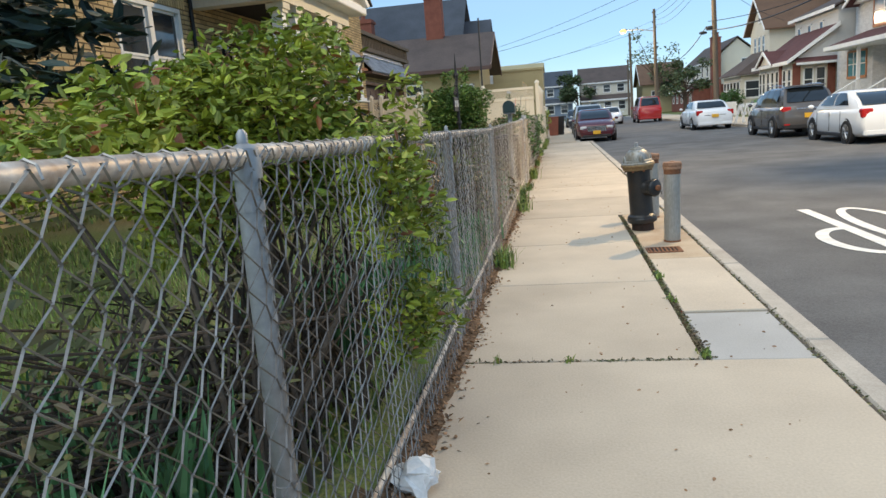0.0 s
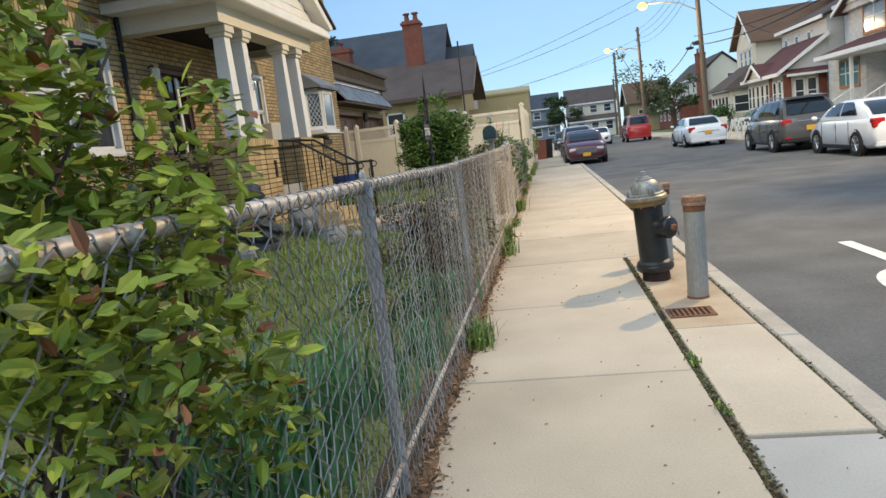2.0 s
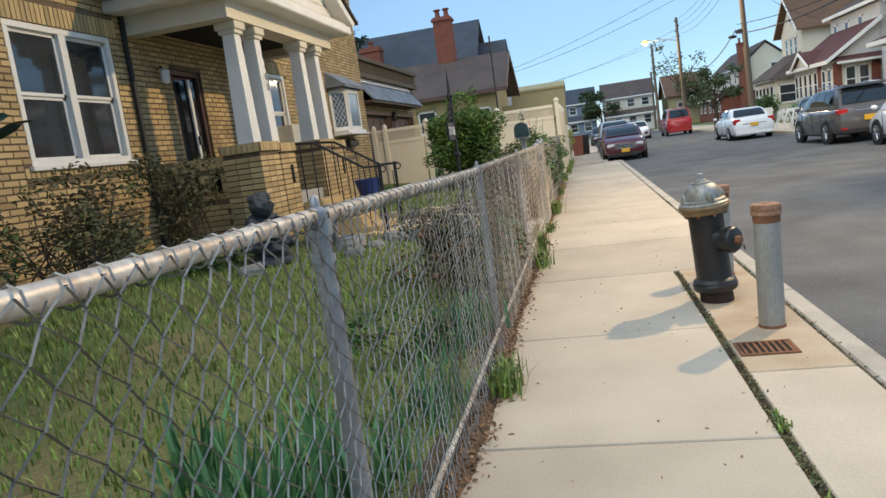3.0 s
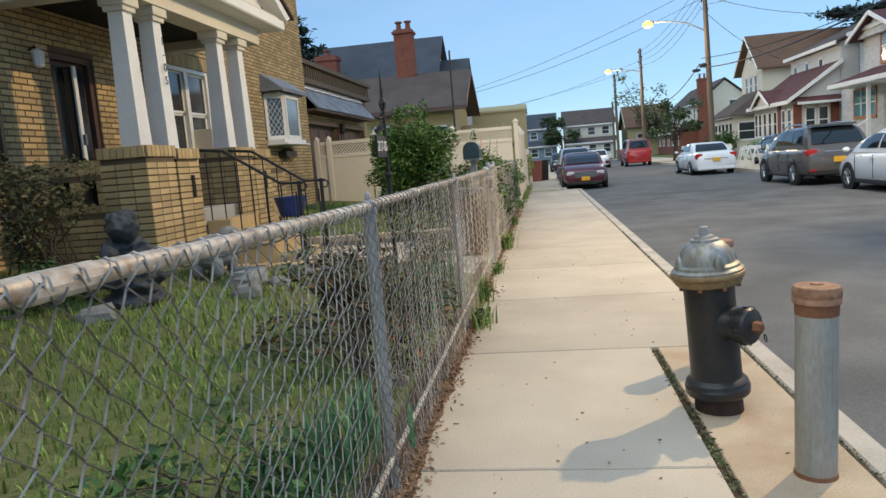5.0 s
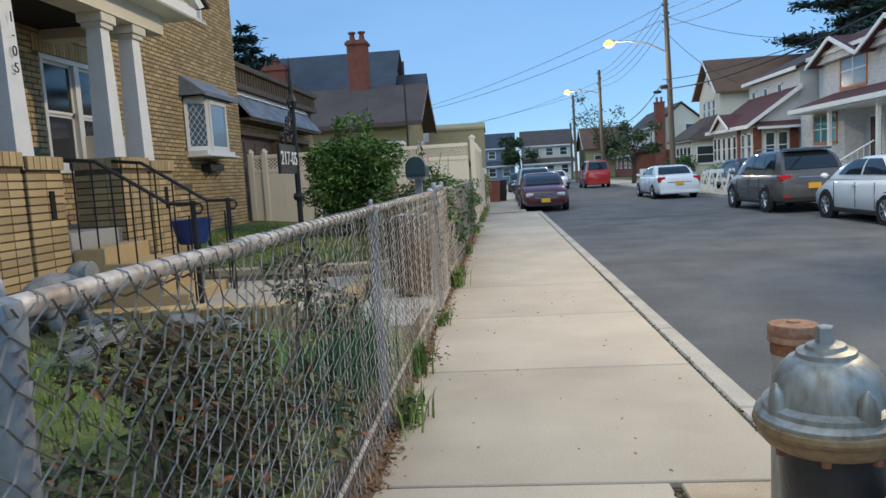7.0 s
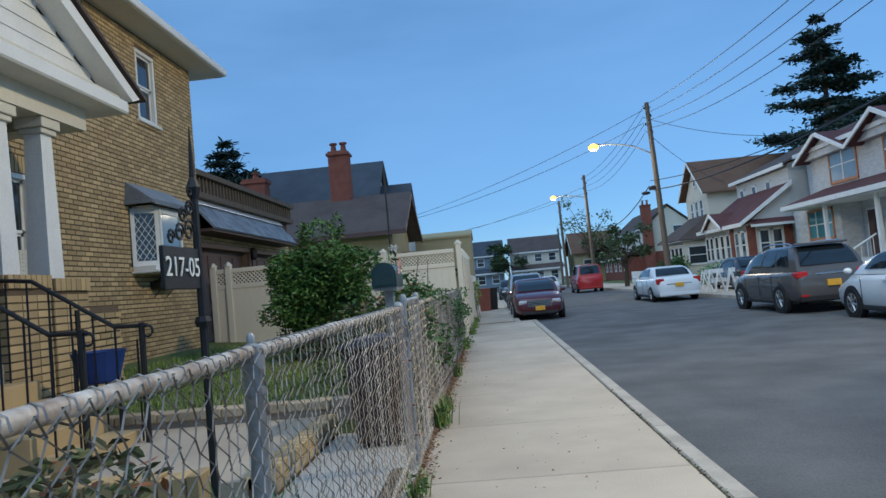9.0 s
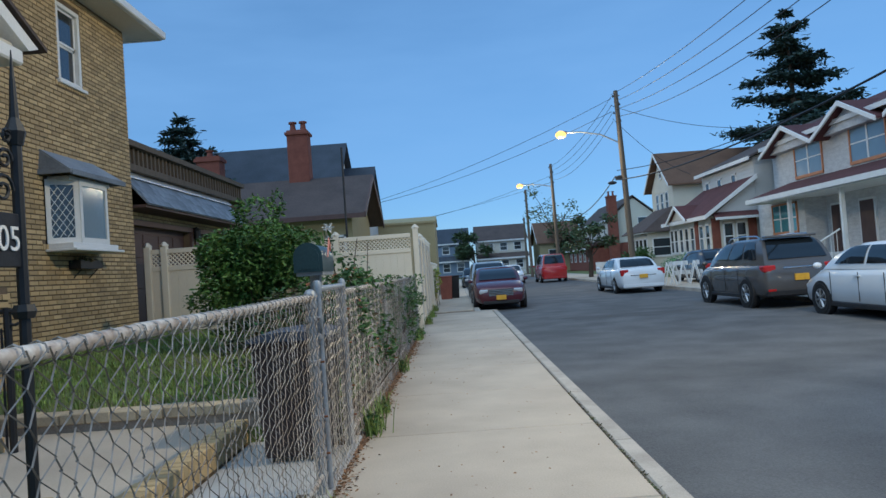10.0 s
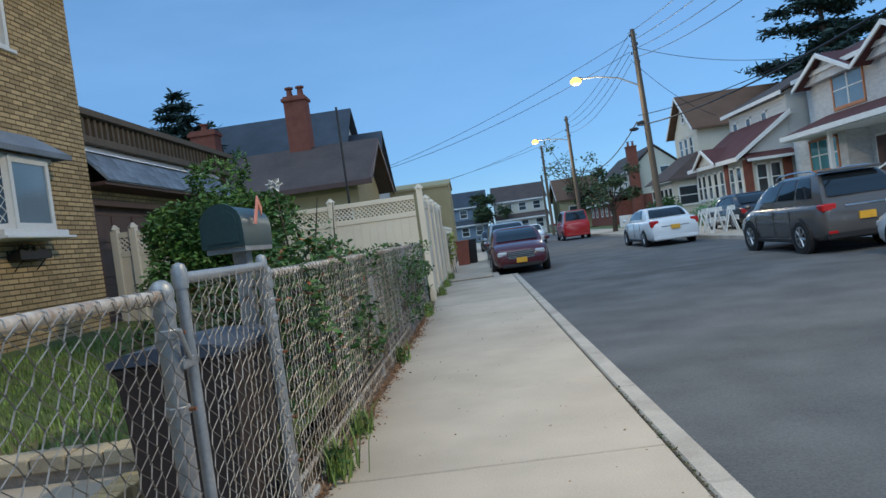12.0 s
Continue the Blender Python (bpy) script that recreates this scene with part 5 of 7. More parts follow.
shrub("front_bush", (13.4, 59.5, 0), "rounded green front-yard bush", lumps_in(-0.6, 0.6, -1.5, 1.5, 0.5, 1.5, 14, 0.6), LEAF_G, 2200, 0.14, 8)

# ---- yard things ----
walkp = part("garden_path", boxes((-4.2, -1.66, 12.35, 14.5, -0.1, 0.235), bevel=0.01), CONCRETE)
tagged(walkp, "pale sandy raised concrete garden path to the steps", "path", kind="structure")
padp = part("gate_pad", boxes((-1.54, -0.62, 12.35, 14.5, -0.1, 0.055), bevel=0.01), CONCRETE_GREY)
tagged(padp, "grey concrete pad inside the gate", "path", kind="structure")
step = thing("brick_step", (-1.60, 13.4, 0), label="low tan brick step between gate pad and path", category="step")
part("core", boxes((-0.055, 0.045, -1.05, 1.08, -0.05, 0.235)), MORTAR, step)
for k in range(27):
    y0 = -1.05 + k * 0.079
    part("brick", boxes((-0.1, 0.06, y0, y0 + 0.069, 0.16, 0.245 + 0.004 * (k % 3)), bevel=0.006), BRICK_ONE, step)
for k in range(10):
    y0 = -1.05 + k * 0.213
    part("brick", boxes((-0.04, 0.055, y0, y0 + 0.202, 0.066, 0.15), bevel=0.005), BRICK_ONE, step)
edging_mat = mat("brown_grey_kerb", (0.36, 0.31, 0.25), (0.22, 0.18, 0.14), 0.95, scale=4, fine=60, bump=0.5)
cb = thing("lawn_kerb", (0, 14.58, 0), label="low grey-brown wall with brick coping holding up the lawn", category="edging", kind="structure")
part("core", boxes((-4.6, -0.95, -0.08, 0.08, 0.0, 0.30)), edging_mat, cb)
for k in range(17):
    x0 = -4.6 + k * 0.215
    part("coping_brick", boxes((x0, x0 + 0.206, -0.105, 0.1, 0.30, 0.385 + 0.004 * (k % 3)), bevel=0.009), edging_mat if k > 13 else BRICK_PALE, cb)
edge = thing("brick_edging", (-2.9, 12.28, 0), label="low tan brick edging along the garden path", category="edging")
part("core", boxes((-1.3, 0.98, -0.08, 0.06, 0, 0.26)), MORTAR, edge)
for k in range(24):
    part("brick", boxes((-1.3 + k * 0.096, -1.214 + k * 0.096, -0.1, 0.1, 0.02, 0.31 + 0.01 * (k % 3)), bevel=0.008), BRICK_ONE, edge)

sp = thing("sign_post", (-1.63, 11.77, 0.02), label="black iron lamp post with a house-number sign", category="sign post")
part("post", tubes(([(0, 0, -0.05), (0, 0, 2.05)], 0.024)), IRON, sp)
part("finial", lathe([(0.03, 2.0), (0.045, 2.06), (0.02, 2.12), (0.012, 2.28), (0.002, 2.42)], 8), IRON, sp)
part("collar", lathe([(0.04, 1.25), (0.05, 1.28), (0.04, 1.31)], 8), IRON, sp)
sg = part("number_plate", boxes((-0.012, 0.012, -0.46, -0.02, 1.47, 1.70), bevel=0.004), IRON, sp)
for cx, cz, r in ((-0.1, 1.8, 0.07), (-0.22, 1.78, 0.06), (-0.33, 1.75, 0.045), (-0.08, 1.93, 0.05), (-0.17, 1.88, 0.05), (-0.06, 2.03, 0.035)):
    part("scroll", tubes(([(0, cx + r * (1 - t / 12) * math.cos(t), cz + r * (1 - t / 12) * math.sin(t)) for t in [j * 0.55 for j in range(17)]], 0.008), sides=5), IRON, sp)



def writing(text, size, material, parent, m, name="number"):
    cu = bpy.data.curves.new(name, "FONT")
    cu.body, cu.size, cu.extrude, cu.align_x, cu.align_y = text, size, 0.003, "CENTER", "CENTER"
    ob = new(name, cu)
    cu.materials.append(material)
    ob.parent = parent
    ob.matrix_basis = m
    return ob


writing("217-05", 0.15, WHITE, sp, pose(0.017, -0.24, 1.585, 90, 0, 90))
house_m = Matrix.Translation((6.1, -14, -0.4))
for k, ch in enumerate("1-05"):
    writing(ch, 0.14, IRON, house, house_m @ pose(-4.52, 12.55, 3.15 - k * 0.16, 90, 0, 90))

bin_ = thing("garbage_bin", (-0.99, 14.03, 0.055), label="dark brown wheeled bin with blue-grey lid behind the gate", category="bin")
part("body", extrude([(-0.22, -0.25, 0), (0.22, -0.25, 0), (0.22, 0.25, 0), (-0.22, 0.25, 0)], Matrix.Translation((0, 0, 0.04)), Matrix.Translation((0, 0, 0.86)) @ Matrix.Diagonal((1.22, 1.2, 1, 1))), BINBROWN, bin_)
part("rim", boxes((-0.285, 0.285, -0.315, 0.315, 0.83, 0.87), bevel=0.012), BINBROWN, bin_)
lid_arc = [(-0.29, 0, 0.87), (0.29, 0, 0.87), (0.29, 0, 0.895), (0.2, 0, 0.925), (0.0, 0, 0.94), (-0.2, 0, 0.925), (-0.29, 0, 0.895)]
part("lid", extrude(lid_arc, Matrix.Translation((0, -0.33, 0)), Matrix.Translation((0, 0.33, 0))), BINLID, bin_, "dusty blue-grey plastic lid")
part("handle", tubes(([(-0.2, 0.33, 0.86), (-0.2, 0.38, 0.88), (0.2, 0.38, 0.88), (0.2, 0.33, 0.86)], 0.014)), BINBROWN, bin_)
for s in (-0.24, 0.19):
    part("wheel", lathe([(0.09, 0), (0.1, 0.01), (0.1, 0.04), (0.09, 0.05)], 14, m=Matrix.Translation((s, 0.25, 0.1)) @ Matrix.Rotation(radians(90), 4, "Y")), RUBBER, bin_)
for x, y, c in ((-0.22, 40.7, CHIM), (0.12, 41.5, BLACKP)):
    b2 = thing("wheeled_bin", (x, y, 0), label="dark wheeled bin standing on the pavement" if c is BLACKP else "red-brown bin standing beside the fence", category="bin")
    part("body", extrude([(-0.24, -0.26, 0), (0.24, -0.26, 0), (0.24, 0.26, 0), (-0.24, 0.26, 0)], Matrix(), Matrix.Translation((0, 0, 1.0)) @ Matrix.Diagonal((1.2, 1.2, 1, 1))), c, b2)
    part("lid", boxes((-0.31, 0.31, -0.34, 0.33, 1.0, 1.06), bevel=0.02), c, b2)

pot = thing("planter_pot", (-3.72, 14.25, 0.36), label="blue plastic planter on a black stand", category="planter")
part("stand", tubes(*[([(0.12 * a, 0.12 * b, 0), (0.14 * a, 0.14 * b, 0.42)], 0.012) for a in (1, -1) for b in (1, -1)]), IRON, pot)
part("bowl", lathe([(0.15, 0.4), (0.17, 0.42), (0.24, 0.68), (0.25, 0.7), (0.23, 0.7), (0.2, 0.66)], 16), BLUEPL, pot)
part("soil", lathe([(0.19, 0.6), (0.2, 0.66)], 16), SOIL, pot)


def blob(parts_, rough=0.0):
    bm = bmesh.new()
    for x, y, z, rx, ry, rz in parts_:
        bmesh.ops.create_icosphere(bm, subdivisions=3 if rough else 2, radius=1, matrix=Matrix.Translation((x, y, z)) @ Matrix.Diagonal((rx, ry, rz, 1)))
    if rough:
        for v in bm.verts:
            v.co += Vector(noise.noise_vector(v.co * 9)) * rough + Vector(noise.noise_vector(v.co * 26)) * rough * 0.55
    return bm


st1 = part("garden_statue", blob([(0, 0, 0.07, 0.30, 0.27, 0.09), (0.05, 0.04, 0.2, 0.22, 0.2, 0.12), (0, 0, 0.42, 0.145, 0.13, 0.2), (-0.02, 0, 0.54, 0.15, 0.19, 0.1), (0.05, 0.0, 0.71, 0.12, 0.115, 0.125), (0.0, 0.0, 0.79, 0.12, 0.12, 0.07), (-0.06, 0.03, 0.66, 0.09, 0.1, 0.1), (0.14, 0.13, 0.28, 0.09, 0.16, 0.08), (0.14, -0.13, 0.28, 0.09, 0.16, 0.08), (0.12, -0.15, 0.46, 0.06, 0.07, 0.15), (0.14, 0.14, 0.46, 0.06, 0.07, 0.15), (0.2, 0.0, 0.38, 0.1, 0.14, 0.06)], 0.05), STATUE)
st1.matrix_basis = pose(-3.66, 9.9, 0.32, 0, 0, -50)
tagged(st1, "dark weathered stone garden statue on the lawn", "statue")
st2 = smooth(part("elephant_planter", blob([(0, 0, 0.26, 0.22, 0.3, 0.2), (0.02, 0.36, 0.36, 0.14, 0.14, 0.15), (0.04, 0.5, 0.26, 0.05, 0.07, 0.17), (0.12, -0.18, 0.1, 0.07, 0.07, 0.13), (0.12, 0.18, 0.1, 0.07, 0.07, 0.13), (-0.1, 0.18, 0.1, 0.07, 0.07, 0.13), (-0.1, -0.18, 0.1, 0.07, 0.07, 0.13), (0.13, 0.32, 0.38, 0.03, 0.11, 0.13)]), STONEGREY), 60)
st2.location = (-3.55, 11.3, 0.36)
for ob in (st1, st2):
    md = ob.modifiers.new("weld", "REMESH")
    md.mode, md.voxel_size, md.use_smooth_shade = "VOXEL", 0.012, True
tagged(st2, "grey stone elephant-shaped garden planter", "statue")
for x, y, s in ((-3.0, 10.9, 0.2), (-3.2, 11.3, 0.16), (-2.8, 10.4, 0.15), (-2.6, 11.5, 0.18), (-3.6, 9.3, 0.14), (-2.7, 11.0, 0.12), (-2.3, 11.6, 0.16), (-4.0, 10.5, 0.2), (-0.95, 5.9, 0.08), (-0.9, 8.2, 0.09)):
    b = boxes((-s, s, -s * 0.8, s * 0.8, 0, s * 0.9), bevel=s * 0.25)
    for v in b.verts:
        v.co += Vector(noise.noise_vector(v.co * 9 + Vector((x, y, 0)))) * s * 0.25
    o = part("garden_stone", b, STONEGREY)
    o.matrix_basis = pose(x, y, yard_z(x, y) - 0.03, 0, 0, x * 90)
    tagged(o, "rough grey garden edging stone", "stone", "stones on the lawn")
chair = thing("porch_chair", (-5.05, 13.25, 1.03), label="dark green padded chair with thin metal legs on the porch", category="chair")
GREENPAD = mat("dark_green_padding", (0.02, 0.045, 0.04), rough=0.7, scale=6)
part("backrest", boxes((-0.03, 0.03, -0.26, 0.26, 0.5, 0.95), bevel=0.025), GREENPAD, chair)
part("seat", boxes((-0.5, -0.02, -0.26, 0.26, 0.42, 0.5), bevel=0.025), GREENPAD, chair)
for x in (-0.46, 0.0):
    for yy in (-0.23, 0.23):
        part("leg", tubes(([(x, yy, 0), (x, yy, 0.46)], 0.013)), GALV, chair)
bench = thing("storage_box", (-5.75, 14.0, 1.03), label="brown wooden storage box under the porch window", category="storage box")
part("box_body", boxes((-0.25, 0.25, -0.5, 0.5, 0, 0.62), bevel=0.01), BROWN_WOOD, bench)
part("lid", boxes((-0.28, 0.28, -0.53, 0.53, 0.62, 0.67), bevel=0.01), BROWN_WOOD, bench)
bm = bmesh.new()
bmesh.ops.create_icosphere(bm, subdivisions=3, radius=0.08, matrix=Matrix.Diagonal((1.3, 1, 0.7, 1)))
for v in bm.verts:
    v.co += Vector(noise.noise_vector(v.co * 22)) * 0.05
pap = part("crumpled_paper", bm, PAPER)
pap.location = (-0.60, 2.36, 0.05)
tagged(pap, "crumpled white paper tissue on the pavement", "litter")

# road letters, worn white
mk = thing("road_marking", (0, 0, RZ + 0.004), label="worn white painted letters on the asphalt", category="road marking")
def ring_stroke(cx, cy, rx, ry, a0, a1, w, n=16):
    bm = bmesh.new()
    pr = None
    for k in range(n + 1):
        a = radians(a0 + (a1 - a0) * k / n)
        p = (bm.verts.new((cx + (rx - w) * math.cos(a), cy + (ry - w) * math.sin(a), 0)), bm.verts.new((cx + rx * math.cos(a), cy + ry * math.sin(a), 0)))
        if pr:
            bm.faces.new((pr[0], pr[1], p[1], p[0]))
        pr = p
    r = bmesh.ops.extrude_face_region(bm, geom=bm.faces[:])
    bmesh.ops.translate(bm, verts=[v for v in r["geom"] if isinstance(v, bmesh.types.BMVert)], vec=(0, 0, 0.003))
    return bm


part("letter_stem", boxes((2.98, 3.12, 6.7, 9.45, 0, 0.003)), PAINT_ROAD, mk)
part("letter_bowl", ring_stroke(2.98, 7.35, 0.42, 0.72, 90, 270, 0.13), PAINT_ROAD, mk)
part("letter_ring", ring_stroke(3.56, 8.08, 0.36, 1.36, 0, 360, 0.13, 32), PAINT_ROAD, mk)
bm = bmesh.new()
bm.faces.new([bm.verts.new((4.6 + (1.7 + 0.35 * noise.noise((math.cos(a) * 2, math.sin(a) * 2, 1))) * math.cos(a), 26.5 + (0.55 + 0.35 * noise.noise((math.cos(a) * 2, math.sin(a) * 2, 7))) * math.sin(a), RZ + 0.004)) for a in [k * 2 * math.pi / 40 for k in range(40)]])
patch = part("asphalt_patch", bm, mat("fresh_asphalt", (0.115, 0.113, 0.113), (0.06, 0.06, 0.06), 0.95, scale=1.2, fine=70, bump=0.7))
tagged(patch, "darker repaired patches of asphalt", "road patch", kind="structure")


# ---- vehicles ----
def ring_loft(bm, rings):
    vs = [[bm.verts.new(p) for p in r] for r in rings]
    n = len(vs[0])
    for a, b in zip(vs, vs[1:]):
        for k in range(n):
            bm.faces.new((a[k], a[(k + 1) % n], b[(k + 1) % n], b[k]))
    bm.faces.new(vs[0]), bm.faces.new(vs[-1])


def vehicle(name, at, rz, label, paint, length, width, height, belt, cabin, wheel=0.32, wb=None, nose=0.72, tail=0.9, plate=True, kind="car", grille=False, clear=0.2, front_plate=False):
    """cabin: distances along the body, from the tail, of the rear base, rear top, front top and front base of the glasshouse, as shares of the length."""
    t = thing(name, at, rz, label, kind)
    L, W = length, width / 2
    wb = wb or L * 0.585
    stations = []
    ya, yb, yc, yd = [(-0.5 + c) * L for c in cabin]
    for y, zt, w in ((-0.5, belt * tail * 0.80, 0.84), (-0.492, belt * tail * 0.93, 0.89), (-0.475, belt * tail, 0.93), (-0.42, belt * (tail + 1) / 2 if tail < 0.97 else belt, 0.965), (-0.3, belt, 1.0), (0.0, belt * 0.985, 1.0), (cabin[3] - 0.5, belt * 0.97, 0.99), (0.36, belt * (nose + 0.17), 0.96), (0.45, belt * (nose + 0.05), 0.9), (0.488, belt * nose * 0.93, 0.8), (0.5, belt * nose * 0.8, 0.72)):
        stations.append((y * L, zt, w * W))
    rings = []
    for y, zt, w in stations:
        e = abs(y) / (L / 2)
        zb = clear + (0.06 if e > 0.9 else 0)
        half = [(w * 0.86, zb), (w * 0.97, zb + 0.1), (w, (zb + zt) * 0.48), (w * 0.985, zt - 0.16), (w * 0.93, zt - 0.05), (w * 0.82, zt), (w * 0.4, zt + 0.018)]
        rings.append([(x, y, z) for x, z in half] + [(-x, y, z) for x, z in reversed(half)])
    bm = bmesh.new()
    ring_loft(bm, rings)
    body = smooth(part("body", bm, paint, t), 50)
    # cabin: painted shell with curved sides, glass laid on it
    wt, wbse, rz_ = W * 0.72, W * 0.93, height

    def shell(u, v, out=0.0):
        y = (ya + (yd - ya) * u) * (1 - v) + (yb + (yc - yb) * u) * v
        end = (2 * u - 1) ** 4
        w = (wbse + (wt - wbse) * v ** 1.25) * (1 - 0.07 * end) + out
        return w, y, belt - 0.05 + (rz_ - belt - 0.02 - 0.03 * end) * math.sin(v * math.pi / 2) ** 0.93

    def grid_mesh(fn, nu, nv):
        bm = bmesh.new()
        vs = [[bm.verts.new(fn(a / nu, b / nv)) for b in range(nv + 1)] for a in range(nu + 1)]
        for a in range(nu):
            for b in range(nv):
                bm.faces.new((vs[a][b], vs[a + 1][b], vs[a + 1][b + 1], vs[a][b + 1]))
        return bm

    bm = bmesh.new()
    rings = []
    for a in range(15):
        u = a / 14
        half = [shell(u, v) for v in (0, 0.2, 0.4, 0.6, 0.78, 0.9, 1.0)]
        w1, y1, z1 = half[-1]
        half += [(w1 * 0.93, y1, z1 + 0.035), (w1 * 0.55, y1, z1 + 0.05)]
        rings.append([(x, y, z) for x, y, z in half] + [(-x, y, z) for x, y, z in reversed(half)])
    ring_loft(bm, rings)
    smooth(part("cabin", bm, paint, t), 50)
    spans = ((0.10, 0.30), (0.335, 0.585), (0.615, 0.905)) if kind in ("suv", "van") else ((0.17, 0.50), (0.53, 0.88))
    for s in (1, -1):
        for u0, u1 in spans:
            def side_glass(a, b, u0=u0, u1=u1, s=s):
                w, y, z = shell(u0 + (u1 - u0) * a, 0.14 + 0.70 * b, 0.009)
                return s * w, y, z
            smooth(part("side_window", grid_mesh(side_glass, 6, 5), CARGLASS, t, "dark tinted car glass"), 60)
    for u, d, nm in ((0, -1, "rear_window"), (1, 1, "windscreen")):
        def end_glass(a, b, u=u, d=d):
            w, y, z = shell(u, 0.13 + 0.78 * b)
            f = 2 * a - 1
            return w * 0.87 * f, y + d * 0.012, z + 0.01
        smooth(part(nm, grid_mesh(end_glass, 6, 5), CARGLASS, t, "dark tinted car glass"), 60)
    for s in (1, -1):
        part("mirror", blob([(s * (W + 0.06), yd - 0.12, belt + 0.04, 0.09, 0.07, 0.065)]), paint, t)
        part("door_handle", boxes((s * W * 0.985, s * (W * 0.985 + 0.025), -0.15, 0.03, belt - 0.18, belt - 0.15)), paint, t)
        part("sill", boxes((s * W * 0.9, s * (W * 0.985), -wb / 2 + wheel, wb / 2 - wheel, clear - 0.02, clear + 0.08), bevel=0.02), BLACKP, t)
        bmx = bmesh.new()
        for y in (-0.02 * L, 0.2 * L, -0.2 * L):
            box(bmx, s * (W * 0.992), s * (W * 1.003), y - 0.006, y + 0.006, clear + 0.12, belt - 0.1)
        part("door_gaps", bmx, BLACKP, t)
        part("tail_lamp", boxes((s * W * 0.6, s * W * 0.925, -L * 0.497, -L * 0.44, belt * tail * (0.80 if kind == "suv" else 0.70), belt * tail * 0.95), bevel=0.03), REDLENS, t, "red tail lamp")
        part("headlamp", boxes((s * W * 0.46, s * W * 0.8, L * 0.455, L * 0.5, belt * nose * 0.73, belt * nose * 0.91), bevel=0.035), CLEARLENS, t, "clear headlamp")
        for y in (-wb / 2, wb / 2):
            m = Matrix.Translation((s * (W - 0.2), y, wheel)) @ Matrix.Rotation(radians(90 * s), 4, "Y")
            # black disc round the tyre stands in for the shaded wheel well
            part("wheel_well_shade", lathe([(wheel * 1.16, 0.1), (wheel * 1.16, 0.193), (wheel * 1.1, 0.195)], 26, m=m), BLACKP, t)
            w = part("wheel", lathe([(wheel * 0.6, 0), (wheel * 0.95, 0.0), (wheel, 0.03), (wheel, 0.18), (wheel * 0.95, 0.205), (wheel * 0.66, 0.205), (wheel * 0.64, 0.19)], 26, m=m), RUBBER, t, "black tyre")
            rim = part("rim", lathe([(wheel * 0.65, 0.15), (wheel * 0.65, 0.208), (wheel * 0.58, 0.206), (wheel * 0.56, 0.16)], 22, m=m), RIMM, w)
            sp_ = bmesh.new()
            for k in range(7):
                a = k * 2 * math.pi / 7
                tube(sp_, [m @ Vector((0, 0, 0.2)), m @ Vector((wheel * 0.6 * math.cos(a), wheel * 0.6 * math.sin(a), 0.195))], 0.028, 5)
            part("spokes", sp_, RIMM, w)
    part("bumper", boxes((-W * 0.86, W * 0.86, -L * 0.502, -L * 0.46, clear + 0.02, clear + 0.2), bevel=0.04), BLACKP if kind == "suv" else paint, t)
    if plate:
        part("licence_plate", boxes((-0.16, 0.16, -L * 0.51, -L * 0.495, belt * tail * 0.6, belt * tail * 0.6 + 0.15)), PLATE, t, "amber licence plate")
    if front_plate:
        part("licence_plate", boxes((-0.16, 0.16, L * 0.497, L * 0.512, clear + 0.16, clear + 0.31)), PLATE, t, "amber licence plate")
    if grille:
        g = part("grille", boxes((-0.42, 0.42, L * 0.475, L * 0.503, belt * nose * 0.62, belt * nose * 0.9), bevel=0.03), BLACKP, t)
        for k in range(4):
            part("grille_bar", boxes((-0.4, 0.4, L * 0.5, L * 0.508, belt * nose * (0.64 + k * 0.065), belt * nose * (0.665 + k * 0.065))), CHROME, g)
        part("lower_intake", boxes((-0.6, 0.6, L * 0.48, L * 0.506, clear + 0.02, clear + 0.13), bevel=0.02), BLACKP, t)
    part("wiper_cowl", boxes((-W * 0.8, W * 0.8, yd - 0.02, yd + 0.1, belt * 0.94, belt * 0.965)), BLACKP, t)
    return t


RW = carpaint("white_car_paint", (0.72, 0.74, 0.76))
vehicle("sedan", (1.70, 34.1, RZ), 180, "dark maroon saloon parked by the kerb, facing along the pavement", carpaint("maroon_paint", (0.075, 0.012, 0.02)), 4.8, 1.80, 1.47, 0.95, (0.06, 0.24, 0.54, 0.76), grille=True, front_plate=True, plate=False, nose=0.82)
vehicle("compact_sedan", (8.60, 22.0, RZ), 0, "white compact saloon parked along the far kerb", RW, 4.4, 1.72, 1.45, 0.97, (0.07, 0.30, 0.56, 0.80), tail=1.02, nose=0.70)
suv = vehicle("suv", (8.25, 27.35, RZ), 0, "dark grey-brown sport utility vehicle parked along the far kerb", carpaint("grey_brown_paint", (0.085, 0.08, 0.078)), 4.63, 1.84, 1.70, 1.08, (0.015, 0.12, 0.52, 0.77), wheel=0.36, tail=1.0, kind="suv", clear=0.26)
for s in (-0.6, 0.6):
    part("roof_rail", tubes(([(s, -1.7, 1.66), (s, -1.5, 1.73), (s, -0.6, 1.76), (s, 0.05, 1.73), (s, 0.2, 1.66)], 0.018)), CHROME, suv)
part("spoiler", boxes((-0.6, 0.6, -1.98, -1.72, 1.66, 1.72), bevel=0.02), carpaint("grey_brown_spoiler", (0.085, 0.08, 0.078)), suv)
part("tailgate_trim", boxes((-0.4, 0.4, -2.315, -2.29, 0.93, 0.97), bevel=0.008), CHROME, suv)
for s in (-0.7, 0.7):
    part("reflector", boxes((s - 0.09, s + 0.09, -2.335, -2.31, 0.42, 0.47)), REDLENS, suv)
wsd = vehicle("white_sedan", (7.62, 38.8, RZ), 0, "white saloon parked along the far kerb", RW, 5.2, 1.86, 1.46, 1.0, (0.15, 0.27, 0.55, 0.73), tail=1.0)
part("chrome_strip", boxes((-0.5, 0.5, -2.615, -2.59, 0.70, 0.73)), CHROME, wsd)
